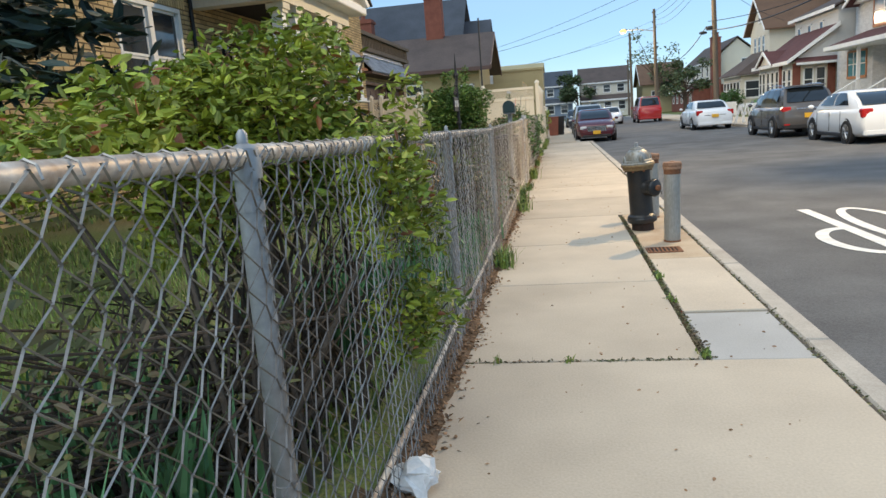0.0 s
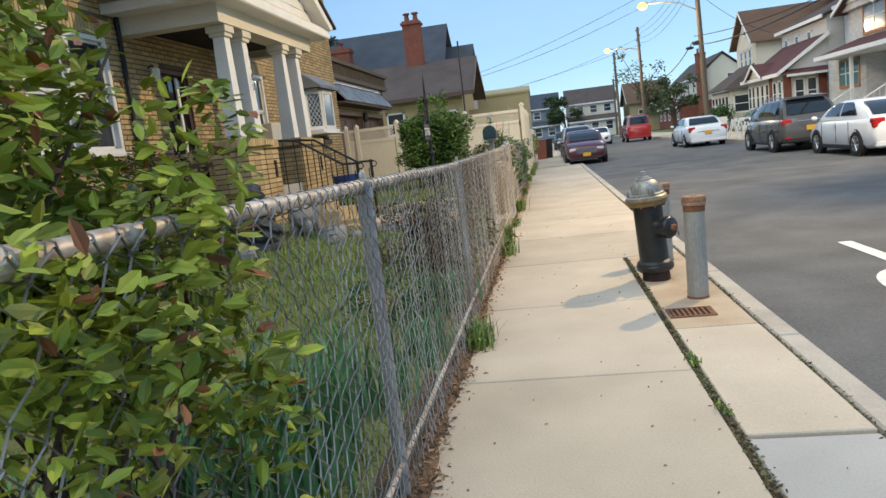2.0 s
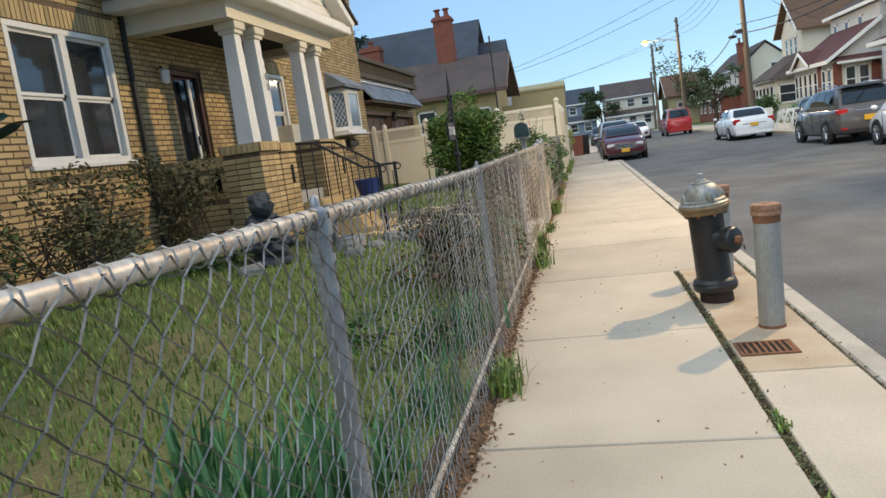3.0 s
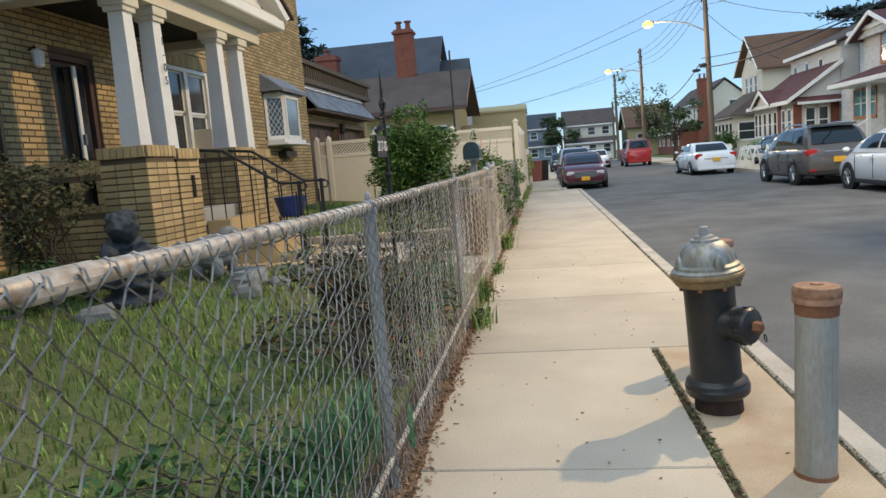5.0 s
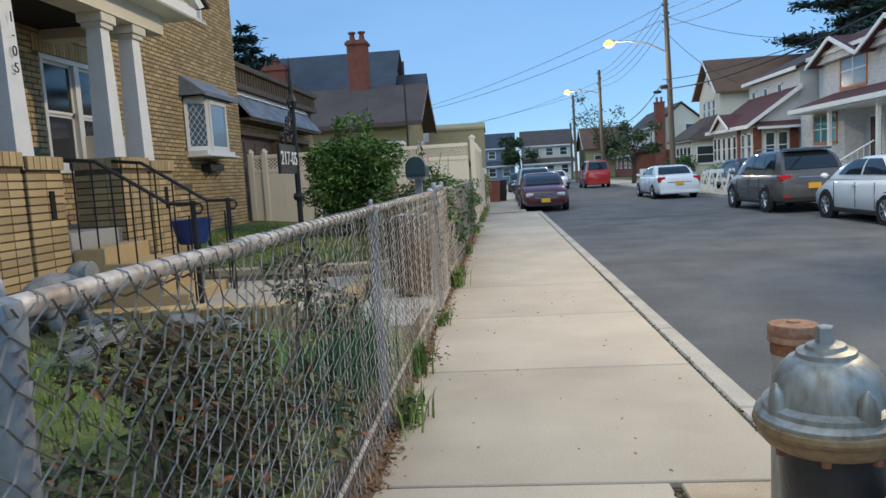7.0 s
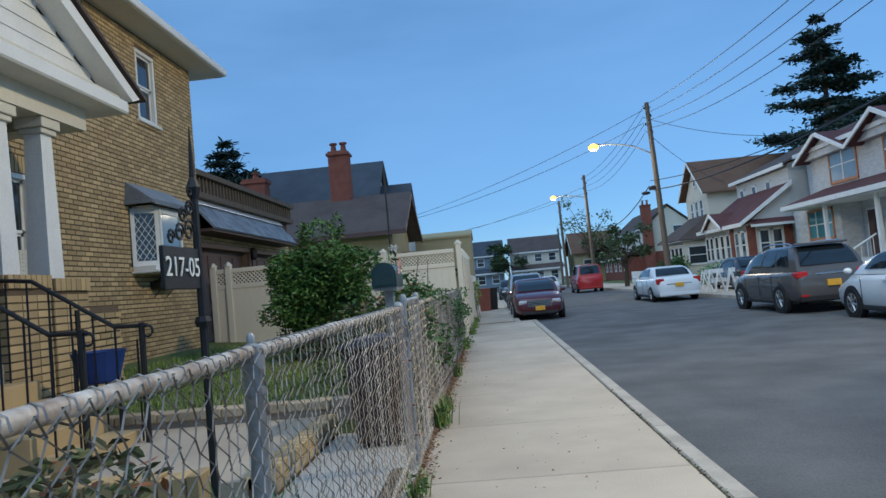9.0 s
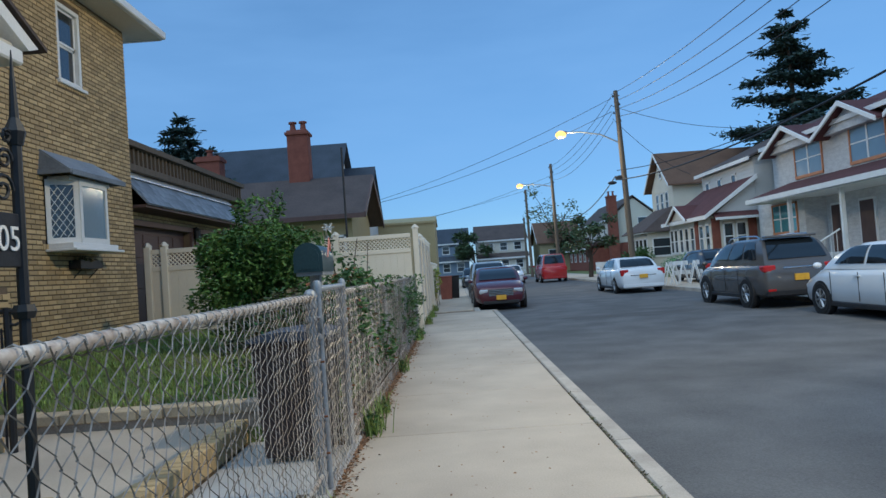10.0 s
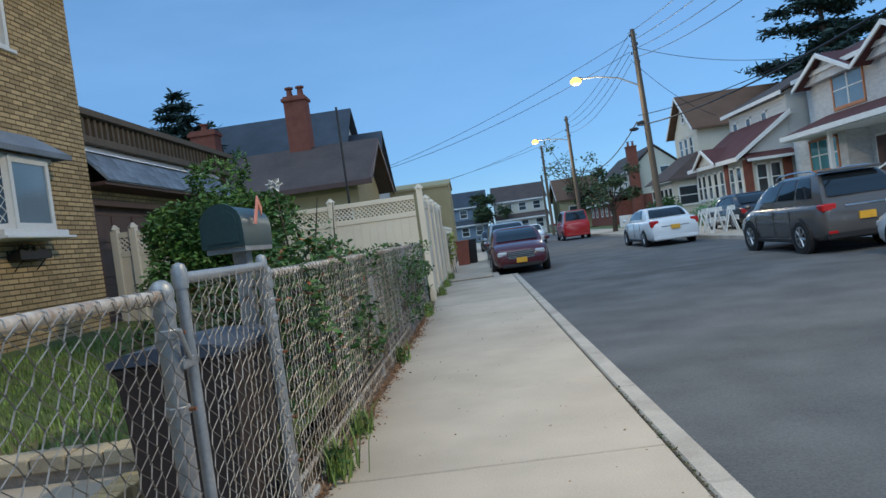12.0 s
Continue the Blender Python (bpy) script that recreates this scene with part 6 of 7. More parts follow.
vehicle("red_van", (7.45, 61.5, RZ), 0, "bright red passenger van parked along the far kerb", carpaint("red_van_paint", (0.36, 0.014, 0.016)), 4.9, 1.95, 2.1, 1.2, (0.02, 0.06, 0.7, 0.86), wheel=0.34, tail=1.0, plate=False, kind="van", clear=0.24)
vehicle("silver_suv", (1.75, 40.5, RZ), 180, "pale silver-blue car parked behind the maroon saloon", carpaint("silver_blue_paint", (0.32, 0.36, 0.40)), 4.6, 1.82, 1.72, 1.05, (0.03, 0.1, 0.58, 0.75), wheel=0.35, kind="suv")
vehicle("dark_car", (11.7, 40.6, 0.0), 0, "dark car parked in the driveway across the street", carpaint("black_car_paint", (0.02, 0.02, 0.025)), 4.6, 1.8, 1.45, 0.95, (0.1, 0.26, 0.58, 0.75))
vehicle("far_car", (4.6, 63, RZ), 180, "pale car coming from the far end of the street", RW, 4.6, 1.8, 1.5, 0.95, (0.08, 0.24, 0.58, 0.76), front_plate=True, plate=False, nose=0.84)
vehicle("far_car", (1.6, 58, RZ), 180, "dark car parked further along the kerb", carpaint("dark_blue_paint", (0.02, 0.025, 0.04)), 4.6, 1.8, 1.5, 0.95, (0.08, 0.24, 0.58, 0.76), plate=False, nose=0.84)

barrier = thing("barricade", (9.35, 38.6, 0.0), 82, "white folding wooden barricade at the kerb", "barricade", "barricades at the kerb")
for s in (-0.35, 0.35):
    for d in (-1, 1):
        part("leg", boxes((s - 0.05, s + 0.05, -0.02, 0.02, 0, 1.02)), WHITE, barrier, at=Matrix.Translation((0, d * 0.24, 0)) @ Matrix.Rotation(radians(14 * d), 4, "X"))
for zz in (0.82, 0.42):
    part("board", boxes((-0.5, 0.5, -0.14 - (0.9 - zz) * 0.25, -0.1 - (0.9 - zz) * 0.25, zz, zz + 0.18)), WHITE, barrier)
copy_thing(barrier, pose(9.95, 39.1, 0.0, 0, 0, 100))
copy_thing(barrier, pose(10.5, 38.7, 0.0, 0, 0, 76))

# ---- poles, lamps, wires ----
def pole(at, h, label, arm=None, lean=0.0):
    t = thing("utility_pole", at, label=label, category="utility pole", group="utility poles")
    smooth(part("shaft", tubes(([(0, 0, -0.3), (lean * 0.5, 0, h * 0.5), (lean, 0, h)], [0.17, 0.15, 0.115]), sides=14), TIMBER, t))
    for k in range(4):
        part("insulator", lathe([(0.04, 0), (0.055, 0.03), (0.03, 0.08), (0.05, 0.1), (0.02, 0.14)], 8, m=Matrix.Translation((lean + 0.16 * (1 if k % 2 else -1), 0, h - 0.35 - 0.45 * k))), BLACKP, t)
    part("crossbolt", boxes((lean - 0.2, lean + 0.2, -0.03, 0.03, h - 0.3, h - 0.24)), GALV, t)
    if arm:
        az, lx, lz = arm
        part("lamp_arm", tubes(([(lean * 0.7, 0, az), (lx * 0.4, 0, az + (lz - az) * 0.75), (lx * 0.75, 0, lz + 0.02), (lx, 0, lz + 0.03)], 0.04)), GALV, t)
        hd = smooth(part("lamp_head", blob([(lx - 0.2, 0, lz + 0.05, 0.34, 0.15, 0.1)]), GALV, t), 60)
        # glass drawn oversized so that its shape includes the lamp's halo
        smooth(part("lamp_glass", blob([(lx - 0.25, 0, lz - 0.06, 0.3, 0.24, 0.22)]), BULB, hd, "glowing warm lamp glass enlarged to take in its halo"), 60)
    return t


P1 = pole((9.8, 46, 0), 10.3, "tall weathered timber utility pole with a lit street lamp", (7.45, -3.1, 8.2), -0.25)
part("transformer_joint", blob([(-0.35, 0, 5.6, 0.3, 0.1, 0.14), (-0.8, 0, 5.35, 0.25, 0.08, 0.1)]), BLACKP, P1)
pole((9.45, 70, 0), 10.0, "weathered timber utility pole with a lit street lamp", (8.0, -2.7, 8.3), -0.1)
pole((8.6, 84, 0), 9.4, "plain timber utility pole far along the street", None, -0.1)
pole((10.0, 102, 0), 7.6, "thin timber pole at the street's end", None)
pole((9.7, 13.7, 0), 9.0, "timber utility pole with a street lamp across the street", (7.2, -2.7, 7.75))


def cable(a, b, sag, r=0.014):
    a, b = Vector(a), Vector(b)
    pts = [a.lerp(b, k / 16) - Vector((0, 0, sag * 4 * (k / 16) * (1 - k / 16))) for k in range(17)]
    o = part("overhead_cable", tubes((pts, r), sides=5), IRON)
    return tagged(o, "black overhead cable strung between poles and houses", "cable", "overhead cables")


for k in range(4):
    cable((9.3 + 0.1 * k, 46, 10.1 - 0.4 * k), (9.6 + 0.1 * k, 13.7, 8.8 - 0.3 * k), 0.7 + 0.15 * k)
    cable((9.3, 46, 10.0 - 0.45 * k), (9.35, 70, 9.8 - 0.4 * k), 0.5 + 0.1 * k)
cable((9.3, 46, 9.9), (-16, 70, 6.5), 1.2)
cable((9.3, 46, 9.2), (-16, 60, 6.0), 1.5)
cable((9.35, 70, 9.0), (-14, 84, 6.4), 1.2)
cable((9.35, 70, 8.4), (-20, 90, 6.4), 1.0)
cable((9.3, 46, 6.0), (16, 31, 7.4), 0.7, 0.02)
cable((9.3, 46, 9.5), (17, 43, 7.2), 0.5)
cable((9.3, 46, 8.8), (16, 54, 6.4), 0.4)
cable((9.2, 46, 5.7), (9.35, 70, 5.6), 1.2, 0.03)
cable((9.2, 46, 5.5), (9.6, 13.7, 5.6), 0.9, 0.03)
cable((9.35, 70, 7.2), (8.5, 84, 7.4), 0.3)

# ---- houses across the street and beyond ----
def dwelling(name, at, rz, label, wx, wy, h, wall, roof_mat, ridge, rise, over=0.45, bands=True, chim=None, gable_wall=None):
    """A block wx by wy, its front on local -x; ridge 'x' or 'y'. Returns the thing."""
    t = thing(name, at, rz, label, "house")
    part("wall", boxes((0, wx, -wy / 2, wy / 2, -0.2, h)), wall, t)
    if bands:
        bm = bmesh.new()
        n = int(h / 0.22)
        for k in range(n):
            box(bm, -0.018, 0, -wy / 2, wy / 2, k * 0.22 + 0.02, k * 0.22 + 0.21)
            box(bm, 0, wx, -wy / 2 - 0.018, -wy / 2, k * 0.22 + 0.02, k * 0.22 + 0.21)
        part("siding", bm, wall, t)["kind"] = "stuff"
    if ridge == "y":
        g = [(-over, 0, h - 0.05), (wx / 2, 0, h + rise), (wx + over, 0, h - 0.05)]
        gb = [(0, 0, h), (wx, 0, h), (wx / 2, 0, h + rise * 0.94)]
        part("gable", extrude(gb, Matrix.Translation((0, -wy / 2, 0)), Matrix.Translation((0, wy / 2, 0))), gable_wall or wall, t)
        for a, b in ((g[0], g[1]), (g[1], g[2])):
            part("roof", slab_poly([(a[0], -wy / 2 - over, a[2] + 0.12), (b[0], -wy / 2 - over, b[2] + 0.12), (b[0], wy / 2 + over, b[2] + 0.12), (a[0], wy / 2 + over, a[2] + 0.12)], 0.12), roof_mat, t)
        part("fascia", boxes((-over - 0.06, -over, -wy / 2 - over, wy / 2 + over, h - 0.15, h + 0.05)), WHITE, t)
    else:
        gb = [(0, -wy / 2, h), (0, wy / 2, h), (0, 0, h + rise * 0.94)]
        part("gable", extrude(gb, Matrix(), Matrix.Translation((wx, 0, 0))), gable_wall or wall, t)
        for s in (-1, 1):
            part("roof", slab_poly([(-over, s * (wy / 2 + over), h - 0.05 + 0.0), (-over, 0, h + rise + 0.12), (wx + over, 0, h + rise + 0.12), (wx + over, s * (wy / 2 + over), h - 0.05)], 0.12), roof_mat, t)
            part("rake", extrude([(0, s * (wy / 2 + over), h - 0.22), (0, s * (wy / 2 + over), h - 0.05), (0, 0, h + rise + 0.1), (0, 0, h + rise - 0.1)], Matrix.Translation((-over - 0.05, 0, 0)), Matrix.Translation((-over, 0, 0))), WHITE, t)
    if chim:
        cx, cy, cz, w = chim
        c = part("chimney", boxes((cx - w, cx + w, cy - w, cy + w, 0, cz), (cx - w - 0.06, cx + w + 0.06, cy - w - 0.06, cy + w + 0.06, cz, cz + 0.15)), CHIM, t, "red brick chimney")
        for s in (-0.5, 0.5):
            part("chimney_pot", lathe([(0.14, cz + 0.15), (0.1, cz + 0.6), (0.18, cz + 0.62), (0.18, cz + 0.68)], 10, m=Matrix.Translation((cx + s * w, cy, 0))), CHIM, c)
    return t


def facewin(parent, y0, y1, z0, z1, frame_=None, x=0.0, glass=None, cols=1, side=None):
    """A window on the front (local -x), or with side given on the local -y face at y = side."""
    def bx(d0, d1, a, b, c, d):
        return (x - d1, x - d0, a, b, c, d) if side is None else (a, b, side - d1, side - d0, c, d)
    fw = 0.09
    w = part("window", boxes(bx(0, 0.07, y0, y1, z0 - 0.05, z0 + fw), bx(0, 0.06, y0, y1, z1 - fw, z1), bx(0, 0.06, y0, y0 + fw, z0, z1), bx(0, 0.06, y1 - fw, y1, z0, z1)), frame_ or WHITE, parent)
    step = (y1 - y0) / cols
    for k in range(cols):
        a, b = y0 + k * step, y0 + (k + 1) * step
        part("pane", boxes(bx(0.015, 0.03, a + 0.05, b - 0.05, z0 + 0.05, z1 - 0.05)), glass or GLASS, w)
        part("sash_bar", boxes(bx(0.025, 0.045, a + 0.04, b - 0.04, (z0 + z1) / 2 - 0.03, (z0 + z1) / 2 + 0.03)), WHITE, w)
        if k:
            part("mullion", boxes(bx(0.02, 0.05, a - 0.05, a + 0.05, z0, z1)), WHITE, w)
    return w


def lean_roof(parent, x0, x1, y0, y1, z0, z1, m, name="porch_roof"):
    part(name, slab_poly([(x0, y0, z0), (x0, y1, z0), (x1, y1, z1), (x1, y0, z1)], 0.1), m, parent)
    part("porch_fascia", boxes((x0 - 0.05, x0, y0, y1, z0 - 0.22, z0)), WHITE, parent)


o = 37.5
h1 = dwelling("stone_duplex", (17.6, o, 0), 0, "pale stone-faced duplex with orange window trim and red roof", 9, 17, 6.6, STONE, ROOF_RED, "y", 1.9, bands=False)
for y0, y1 in ((41.0, 43.6), (36.2, 38.8), (31.0, 33.6)):
    facewin(h1, y0 - o, y1 - o, 4.62, 6.3, ORANGE, 0, GLASS_BLUE, 2)
for yc, w in ((43.1, 2.3), (38.0, 2.1), (32.4, 2.3)):
    yc -= o
    part("front_gable", extrude([(0, yc - w, 6.1), (0, yc + w, 6.1), (0, yc, 7.1)], Matrix.Translation((-0.4, 0, 0)), Matrix.Translation((4, 0, 0))), STONE, h1)
    for s in (-1, 1):
        part("gable_roof", slab_poly([(-0.8, yc + s * (w + 0.3), 6.06), (-0.8, yc, 7.24), (5, yc, 7.24), (5, yc + s * (w + 0.3), 6.06)], 0.09), ROOF_RED, h1)
        part("gable_trim", extrude([(0, yc + s * (w + 0.34), 5.9), (0, yc + s * (w + 0.34), 6.07), (0, yc, 7.25), (0, yc, 7.05)], Matrix.Translation((-0.88, 0, 0)), Matrix.Translation((-0.8, 0, 0))), WHITE, h1)
lean_roof(h1, -2.3, 0, 29 - o, 44.3 - o, 3.75, 4.5, ROOF_RED)
part("porch_soffit", boxes((-2.25, 0, 29 - o, 44.3 - o, 3.48, 3.52)), WHITE, h1)
part("front_bay", boxes((-1.0, 0, 41.1 - o, 45.9 - o, 0, 3.7)), STONE, h1)
facewin(h1, 41.75 - o, 44.3 - o, 1.92, 3.4, ORANGE, -1.0, GLASS_TEAL, 3)
part("porch_slab", boxes((-1.9, 0, 29 - o, 41.1 - o, 0, 0.9)), STONE, h1)
for y in (39.6, 37.4):
    dd = part("door", boxes((-0.09, -0.01, y - o, y + 0.95 - o, 0.9, 3.0)), BROWN_WOOD, h1, "dark brown entrance door")
    part("door_trim", boxes((-0.07, 0, y - 0.1 - o, y - o, 0.9, 3.1), (-0.07, 0, y + 0.95 - o, y + 1.05 - o, 0.9, 3.1), (-0.07, 0, y - o, y + 0.95 - o, 3.0, 3.1)), WHITE, dd)
for y in (40.9, 36.6, 32.6):
    part("porch_post", boxes((-1.85, -1.7, y - o - 0.08, y - o + 0.08, 0.9, 3.5)), WHITE, h1)
for y in (36.9, 40.6):
    rl = part("stair_rail", tubes(([(-1.8, y - o, 1.85), (-3.4, y - o, 0.95)], 0.035), ([(-3.4, y - o, 0), (-3.4, y - o, 0.95)], 0.035)), WHITE, h1)
    for k in range(6):
        part("baluster", tubes(([(-1.95 - 0.25 * k, y - o, 0.75 - 0.14 * k), (-1.95 - 0.25 * k, y - o, 1.76 - 0.14 * k)], 0.014), sides=5), WHITE, rl)
part("stairs", boxes(*[(-1.9 - 0.28 * (k + 1), -1.9 - 0.28 * k, 37.0 - o, 40.5 - o, 0, 0.75 - 0.15 * k) for k in range(5)]), CONCRETE_GREY, h1)

h2 = dwelling("grey_house", (17.0, 50.9, 0), 0, "grey-sided house with enclosed sun porch and red-shingled roof", 9, 7.8, 6.3, GREY_WALL, ROOF_BROWN, "y", 2.0, 0.35)
for y in (-1.6, 0.6, 2.6):
    facewin(h2, y, y + 0.75, 4.35, 5.75)
acg = part("air_conditioner", boxes((-0.42, -0.03, -1.55, -0.95, 4.36, 4.76), bevel=0.02), CREAM_WALL, h2)
for k in range(4):
    part("slat", boxes((-0.435, -0.42, -1.5, -1.0, 4.42 + k * 0.08, 4.46 + k * 0.08)), BLACKP, acg)
part("sun_porch", boxes((-2.5, 0, -3.9, 3.5, -0.2, 3.2)), CREAM_WALL, h2)
for y in (-3.6, -2.6, -1.1, -0.1, 0.9, 1.9, 2.7):
    facewin(h2, y, y + 0.72, 1.3, 2.85, x=-2.5)
for x in (-2.56, -0.55):
    part("brick_pier", boxes((x, x + 0.45, -3.97, -3.9, 0, 3.1)), CHIM, h2)
for x in (-1.95, -1.25):
    facewin(h2, x, x + 0.62, 1.3, 2.85, side=-3.9)
part("brick_pier", boxes((-2.57, -2.5, -1.75, -1.25, 0, 3.1)), CHIM, h2)
lean_roof(h2, -2.9, 0.05, -4.2, 3.9, 3.3, 5.35, ROOF_RED)
part("porch_cheek", extrude([(-2.5, 0, 3.2), (0, 0, 3.2), (0, 0, 5.1)], Matrix.Translation((0, -3.9, 0)), Matrix.Translation((0, -3.8, 0))), GREY_WALL, h2)
part("porch_rake", extrude([(-2.98, 0, 3.08), (-2.98, 0, 3.3), (0.0, 0, 5.38), (0.0, 0, 5.12)], Matrix.Translation((0, -4.28, 0)), Matrix.Translation((0, -4.2, 0))), WHITE, h2)
part("side_hood", slab_poly([(-2.5, -4.45, 3.12), (0, -4.45, 3.12), (0, -3.9, 3.42), (-2.5, -3.9, 3.42)], 0.07), ROOF_RED, h2)
part("side_hood_fascia", boxes((-2.5, 0, -4.5, -4.45, 2.98, 3.12)), WHITE, h2)
part("pediment", extrude([(0, 0.6 - 1.5, 3.3), (0, 0.6 + 1.5, 3.3), (0, 0.6, 4.1)], Matrix.Translation((-2.85, 0, 0)), Matrix.Translation((-1.5, 0, 0))), CREAM_WALL, h2)
for s in (-1, 1):
    part("pediment_roof", slab_poly([(-3.05, 0.6 + s * 1.75, 3.28), (-3.05, 0.6, 4.22), (-1.2, 0.6, 4.22), (-1.2, 0.6 + s * 1.75, 3.28)], 0.08), ROOF_RED, h2)
    part("pediment_trim", extrude([(0, 0.6 + s * 1.8, 3.12), (0, 0.6 + s * 1.8, 3.28), (0, 0.6, 4.22), (0, 0.6, 4.04)], Matrix.Translation((-3.12, 0, 0)), Matrix.Translation((-3.05, 0, 0))), WHITE, h2)

h3 = dwelling("cream_house", (16.8, 63.0, 0), 0, "tall cream house with brown gabled roof", 8, 5.4, 6.5, CREAM_WALL, ROOF_TAN, "x", 2.6, 0.5)
for y in (-1.6, -0.4, 0.8):
    facewin(h3, y, y + 0.8, 4.6, 6.1)
facewin(h3, -0.35, 0.35, 7.2, 8.1)
facewin(h3, 2.5, 3.3, 4.6, 6.0, side=-2.7)
part("porch", boxes((-2.2, 0, -2.9, 2.9, -0.2, 3.0)), CREAM_WALL, h3)
for k in range(5):
    facewin(h3, -2.75 + k * 1.12, -1.75 + k * 1.12, 1.2, 2.6, x=-2.2)
facewin(h3, -1.9, -0.5, 1.2, 2.6, side=-2.9)
part("porch_roof", slab_poly([(-2.6, -3.3, 3.1), (-2.6, 3.3, 3.1), (0, 2.2, 4.9), (0, -2.2, 4.9)], 0.1), ROOF_BROWN, h3)
part("porch_hip", slab_poly([(-2.6, -3.3, 3.1), (0, -2.2, 4.9), (0, -3.3, 3.1)], 0.1), ROOF_BROWN, h3)

h4 = dwelling("white_house", (18.2, 97, 0), 0, "off-white house with red brick lower storey and tall chimney", 5.6, 18, 5.7, CREAM_WALL, ROOF_BROWN, "y", 2.5, 0.25, chim=(0.3, -9.4, 8.2, 0.5))
part("brick_base", boxes((-0.06, 5.6, -9.06, 9, 0, 3.0)), CHIM, h4)
part("brick_porch", boxes((-2.0, 0, -8.0, 8.0, 0, 2.6)), CHIM, h4)
lean_roof(h4, -2.4, 0, -8.3, 8.3, 2.7, 3.5, ROOF_RED)
for y in (-7, -4, -1, 2.5, 5.5):
    facewin(h4, y, y + 1.0, 4.0, 5.3)
    facewin(h4, y, y + 1.2, 1.1, 2.3, x=-2.0)
facewin(h4, 3.2, 4.3, 4.4, 5.8, side=-9.0)
h5 = dwelling("tan_house", (12.6, 112, 0), 0, "tan house with a plain brown roof at the street's end", 5.8, 8, 4.2, YELLOW_WALL, ROOF_TAN, "x", 3.0)
facewin(h5, 4.2, 5.2, 2.0, 3.4, side=-4.0, glass=mat("lit_warm_window", (0.9, 0.6, 0.3), bump=0, emit=((1, 0.6, 0.25), 1.2)))
facewin(h5, 1.2, 2.4, 1.8, 3.2, side=-4.0)


def far_house(x, y, wide, wall, label, upper):
    t = dwelling("end_house", (x, y, 0), 90, label, 8, wide, 5.0, wall, ROOF_BLUE if upper else ROOF_BROWN, "y", 2.3, 0.3, bands=False)
    # local -x faces the street: turn so that it looks along -y
    t.matrix_basis = pose(x, y, 0, 0, 0, 90)
    for k in range(3):
        facewin(t, -wide / 2 + 0.7 + k * 2.0, -wide / 2 + 1.8 + k * 2.0, 3.5, 4.7)
    for k in range(3):
        facewin(t, -wide / 2 + 0.7 + k * 2.0, -wide / 2 + 1.8 + k * 2.0, 0.9, 2.2, x=-1.4)
    part("porch", boxes((-1.4, 0, -wide / 2, wide / 2, 0, 2.5)), wall, t)
    lean_roof(t, -1.8, 0, -wide / 2 - 0.2, wide / 2 + 0.2, 2.5, 3.2, ROOF_BLUE if upper else ROOF_BROWN)


far_house(-0.9, 109, 6.6, BLUE_WALL, "blue-grey two-storey house at the street's end", True)
far_house(7.2, 108, 7.0, CREAM_WALL, "cream two-storey house at the street's end", False)

# left side neighbours
h6 = dwelling("yellow_house", (-14.5, 42.2, 0), 0, "pale yellow house with brown shingled roof and dark red eaves", 10.4, 6.4, 4.1, YELLOW_WALL, ROOF_BROWN, "x", 2.0, 0.65, bands=False)
part("eave_board", boxes((-0.6, 11.1, -3.95, -3.85, 3.85, 4.05)), BROWN_WOOD, h6)
for s in (-1, 1):
    part("barge_board", extrude([(0, s * 3.9, 3.85), (0, s * 3.9, 4.1), (0, 0, 6.2), (0, 0, 5.95)], Matrix.Translation((11.05, 0, 0)), Matrix.Translation((11.12, 0, 0))), BROWN_WOOD, h6)
facewin(h6, 9.2, 10.1, 2.2, 3.2, side=-3.2)
facewin(h6, 6.2, 7.2, 2.2, 3.4, side=-3.2)
part("rear_wing", boxes((10.4, 12.6, -0.5, 6, 0, 3.2)), YELLOW_WALL, h6)
c = part("chimney", boxes((7.1, 8.1, -0.3, 0.5, 4.5, 8.6), (7.02, 8.18, -0.38, 0.58, 8.35, 8.5), bevel=0.02), CHIM, h6, "tall red brick chimney")
for s in (7.35, 7.85):
    part("chimney_pot", lathe([(0.16, 8.6), (0.12, 8.95), (0.2, 8.97), (0.2, 9.05)], 10, m=Matrix.Translation((s, 0.1, 0))), CHIM, c)
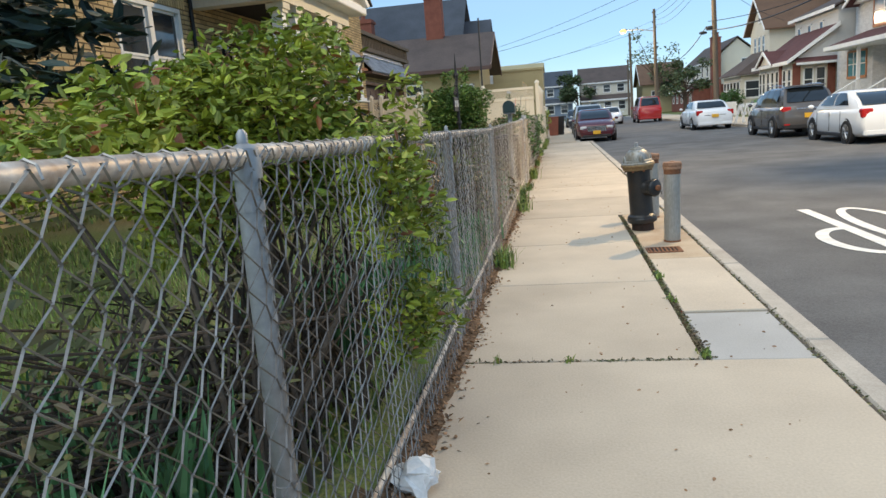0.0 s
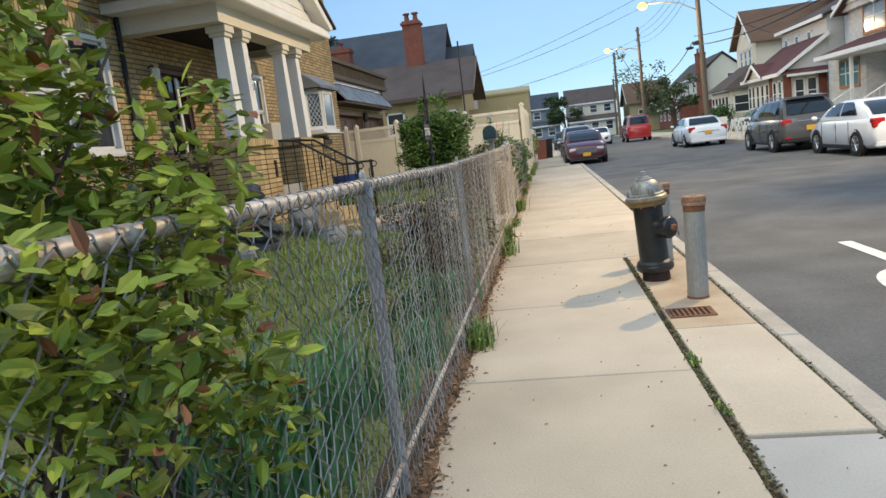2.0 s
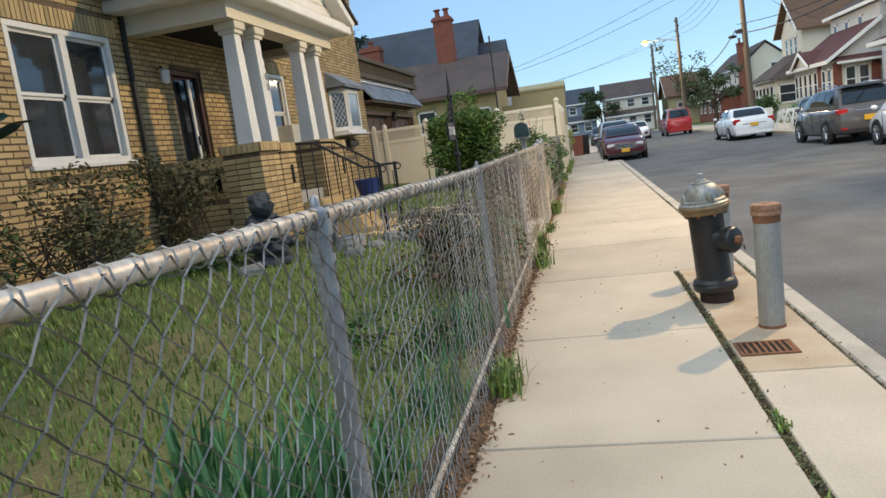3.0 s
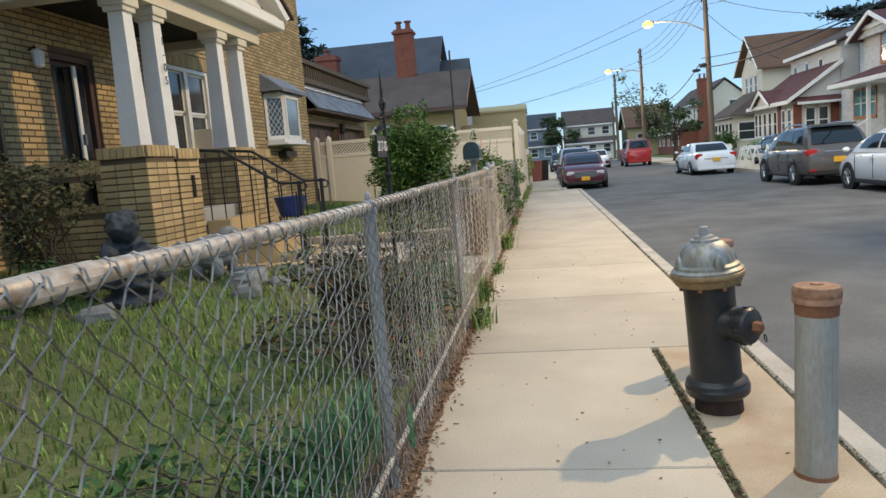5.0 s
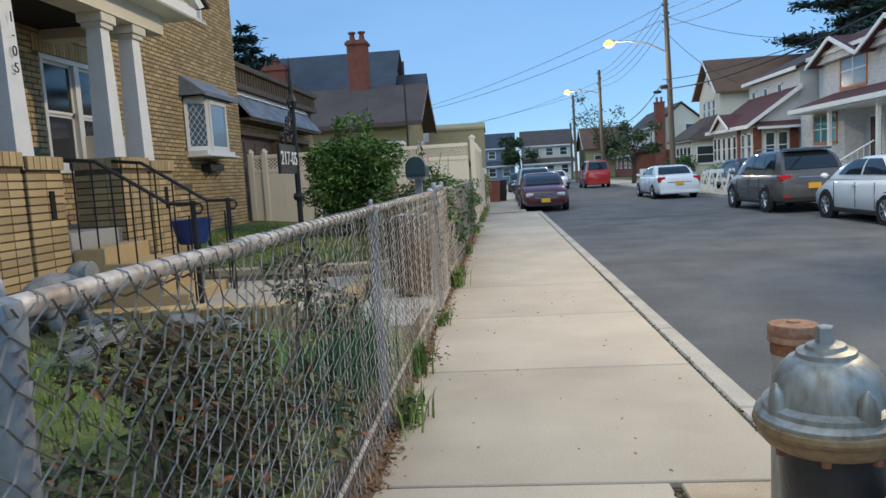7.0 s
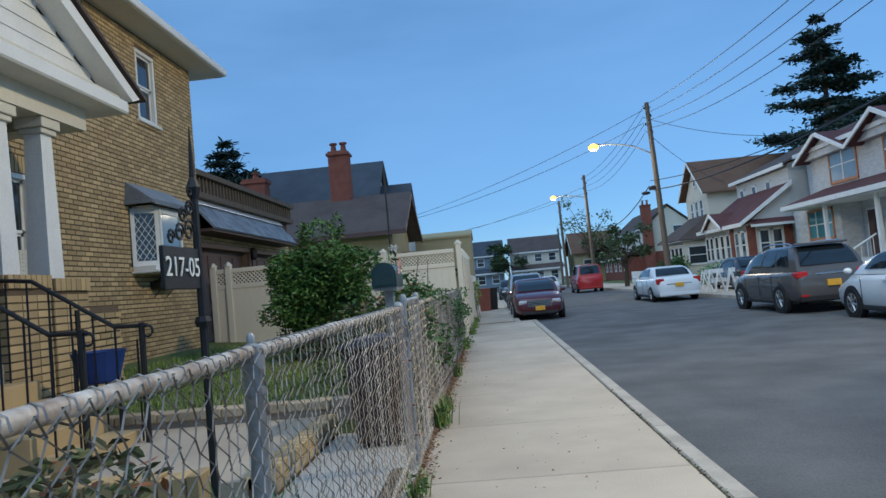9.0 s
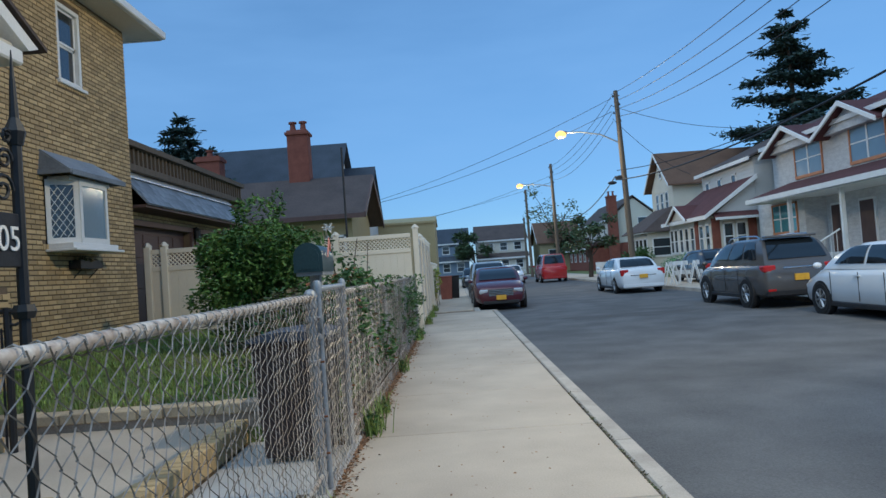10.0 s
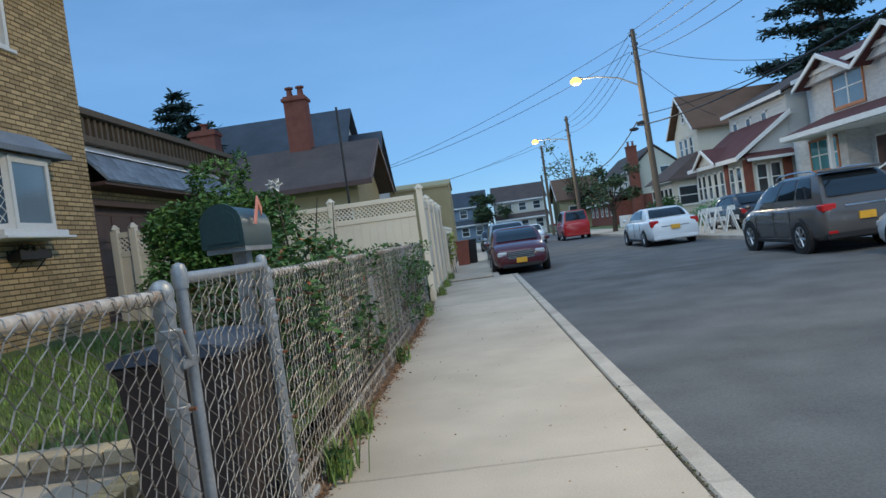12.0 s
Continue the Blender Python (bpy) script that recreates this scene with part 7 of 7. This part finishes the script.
sc = part("small_chimney", boxes((2.9, 4.0, -1.0, -0.2, 4.2, 7.5), (2.82, 4.08, -1.08, -0.12, 7.25, 7.4)), CHIM, h6)
part("chimney_pot", lathe([(0.16, 7.5), (0.12, 7.75), (0.19, 7.77), (0.19, 7.83)], 10, m=Matrix.Translation((3.45, -0.6, 0))), CHIM, sc)
h7 = dwelling("slate_roofed_house", (-19, 55, 0), 0, "house with a steep dark slate-blue gabled roof", 12.2, 9, 6.0, GREY_WALL, ROOF_BLUE, "x", 4.2, 0.4, bands=False)
part("lower_wing", boxes((12.2, 14.0, -3.0, 3.0, 0, 5.2)), GREY_WALL, h7)
for s in (-1, 1):
    part("wing_roof", slab_poly([(12.2, s * 3.6, 5.0), (12.2, 0, 8.6), (14.4, 0, 8.6), (14.4, s * 3.6, 5.0)], 0.12), ROOF_BLUE, h7)
h8 = dwelling("yellow_garage", (-9, 62, 0), 0, "plain pale yellow flat-gabled outbuilding", 8, 6, 5.0, YELLOW_WALL, YELLOW_WALL, "x", 0.4, 0.1, bands=False)

# thin antenna mast by the yellow house
mast = part("antenna_mast", tubes(([(0, 0, 0), (0, 0, 5.6)], 0.035)), IRON)
mast.location = (-3.2, 31.4, 0)
tagged(mast, "thin black mast standing behind the vinyl fence", "mast")
lf = thing("picket_fence", (12.7, 6, 0), label="low white picket fence across the street", category="fence")
for k in range(70):
    part("picket", boxes((-0.02, 0.02, 47.5 + k * 0.24, 47.6 + k * 0.24, 0.05, 1.05)), WHITE, lf)
part("rail", boxes((0.02, 0.06, 47.4, 64.4, 0.3, 0.38)), WHITE, lf)
part("rail", boxes((0.02, 0.06, 47.4, 64.4, 0.8, 0.88)), WHITE, lf)
yards = part("yards_far", boxes((12.6, 60, -30, 98, -0.4, -0.01), (-60, -0.9, 26, 98, -0.4, 0.05), (-60, 60, 105, 200, -0.4, 0.02), (-60, -6.3, -30, 26, -0.4, 0.1)), LAWN)
tagged(yards, "grass yards beyond the fences and houses", "ground", kind="structure")
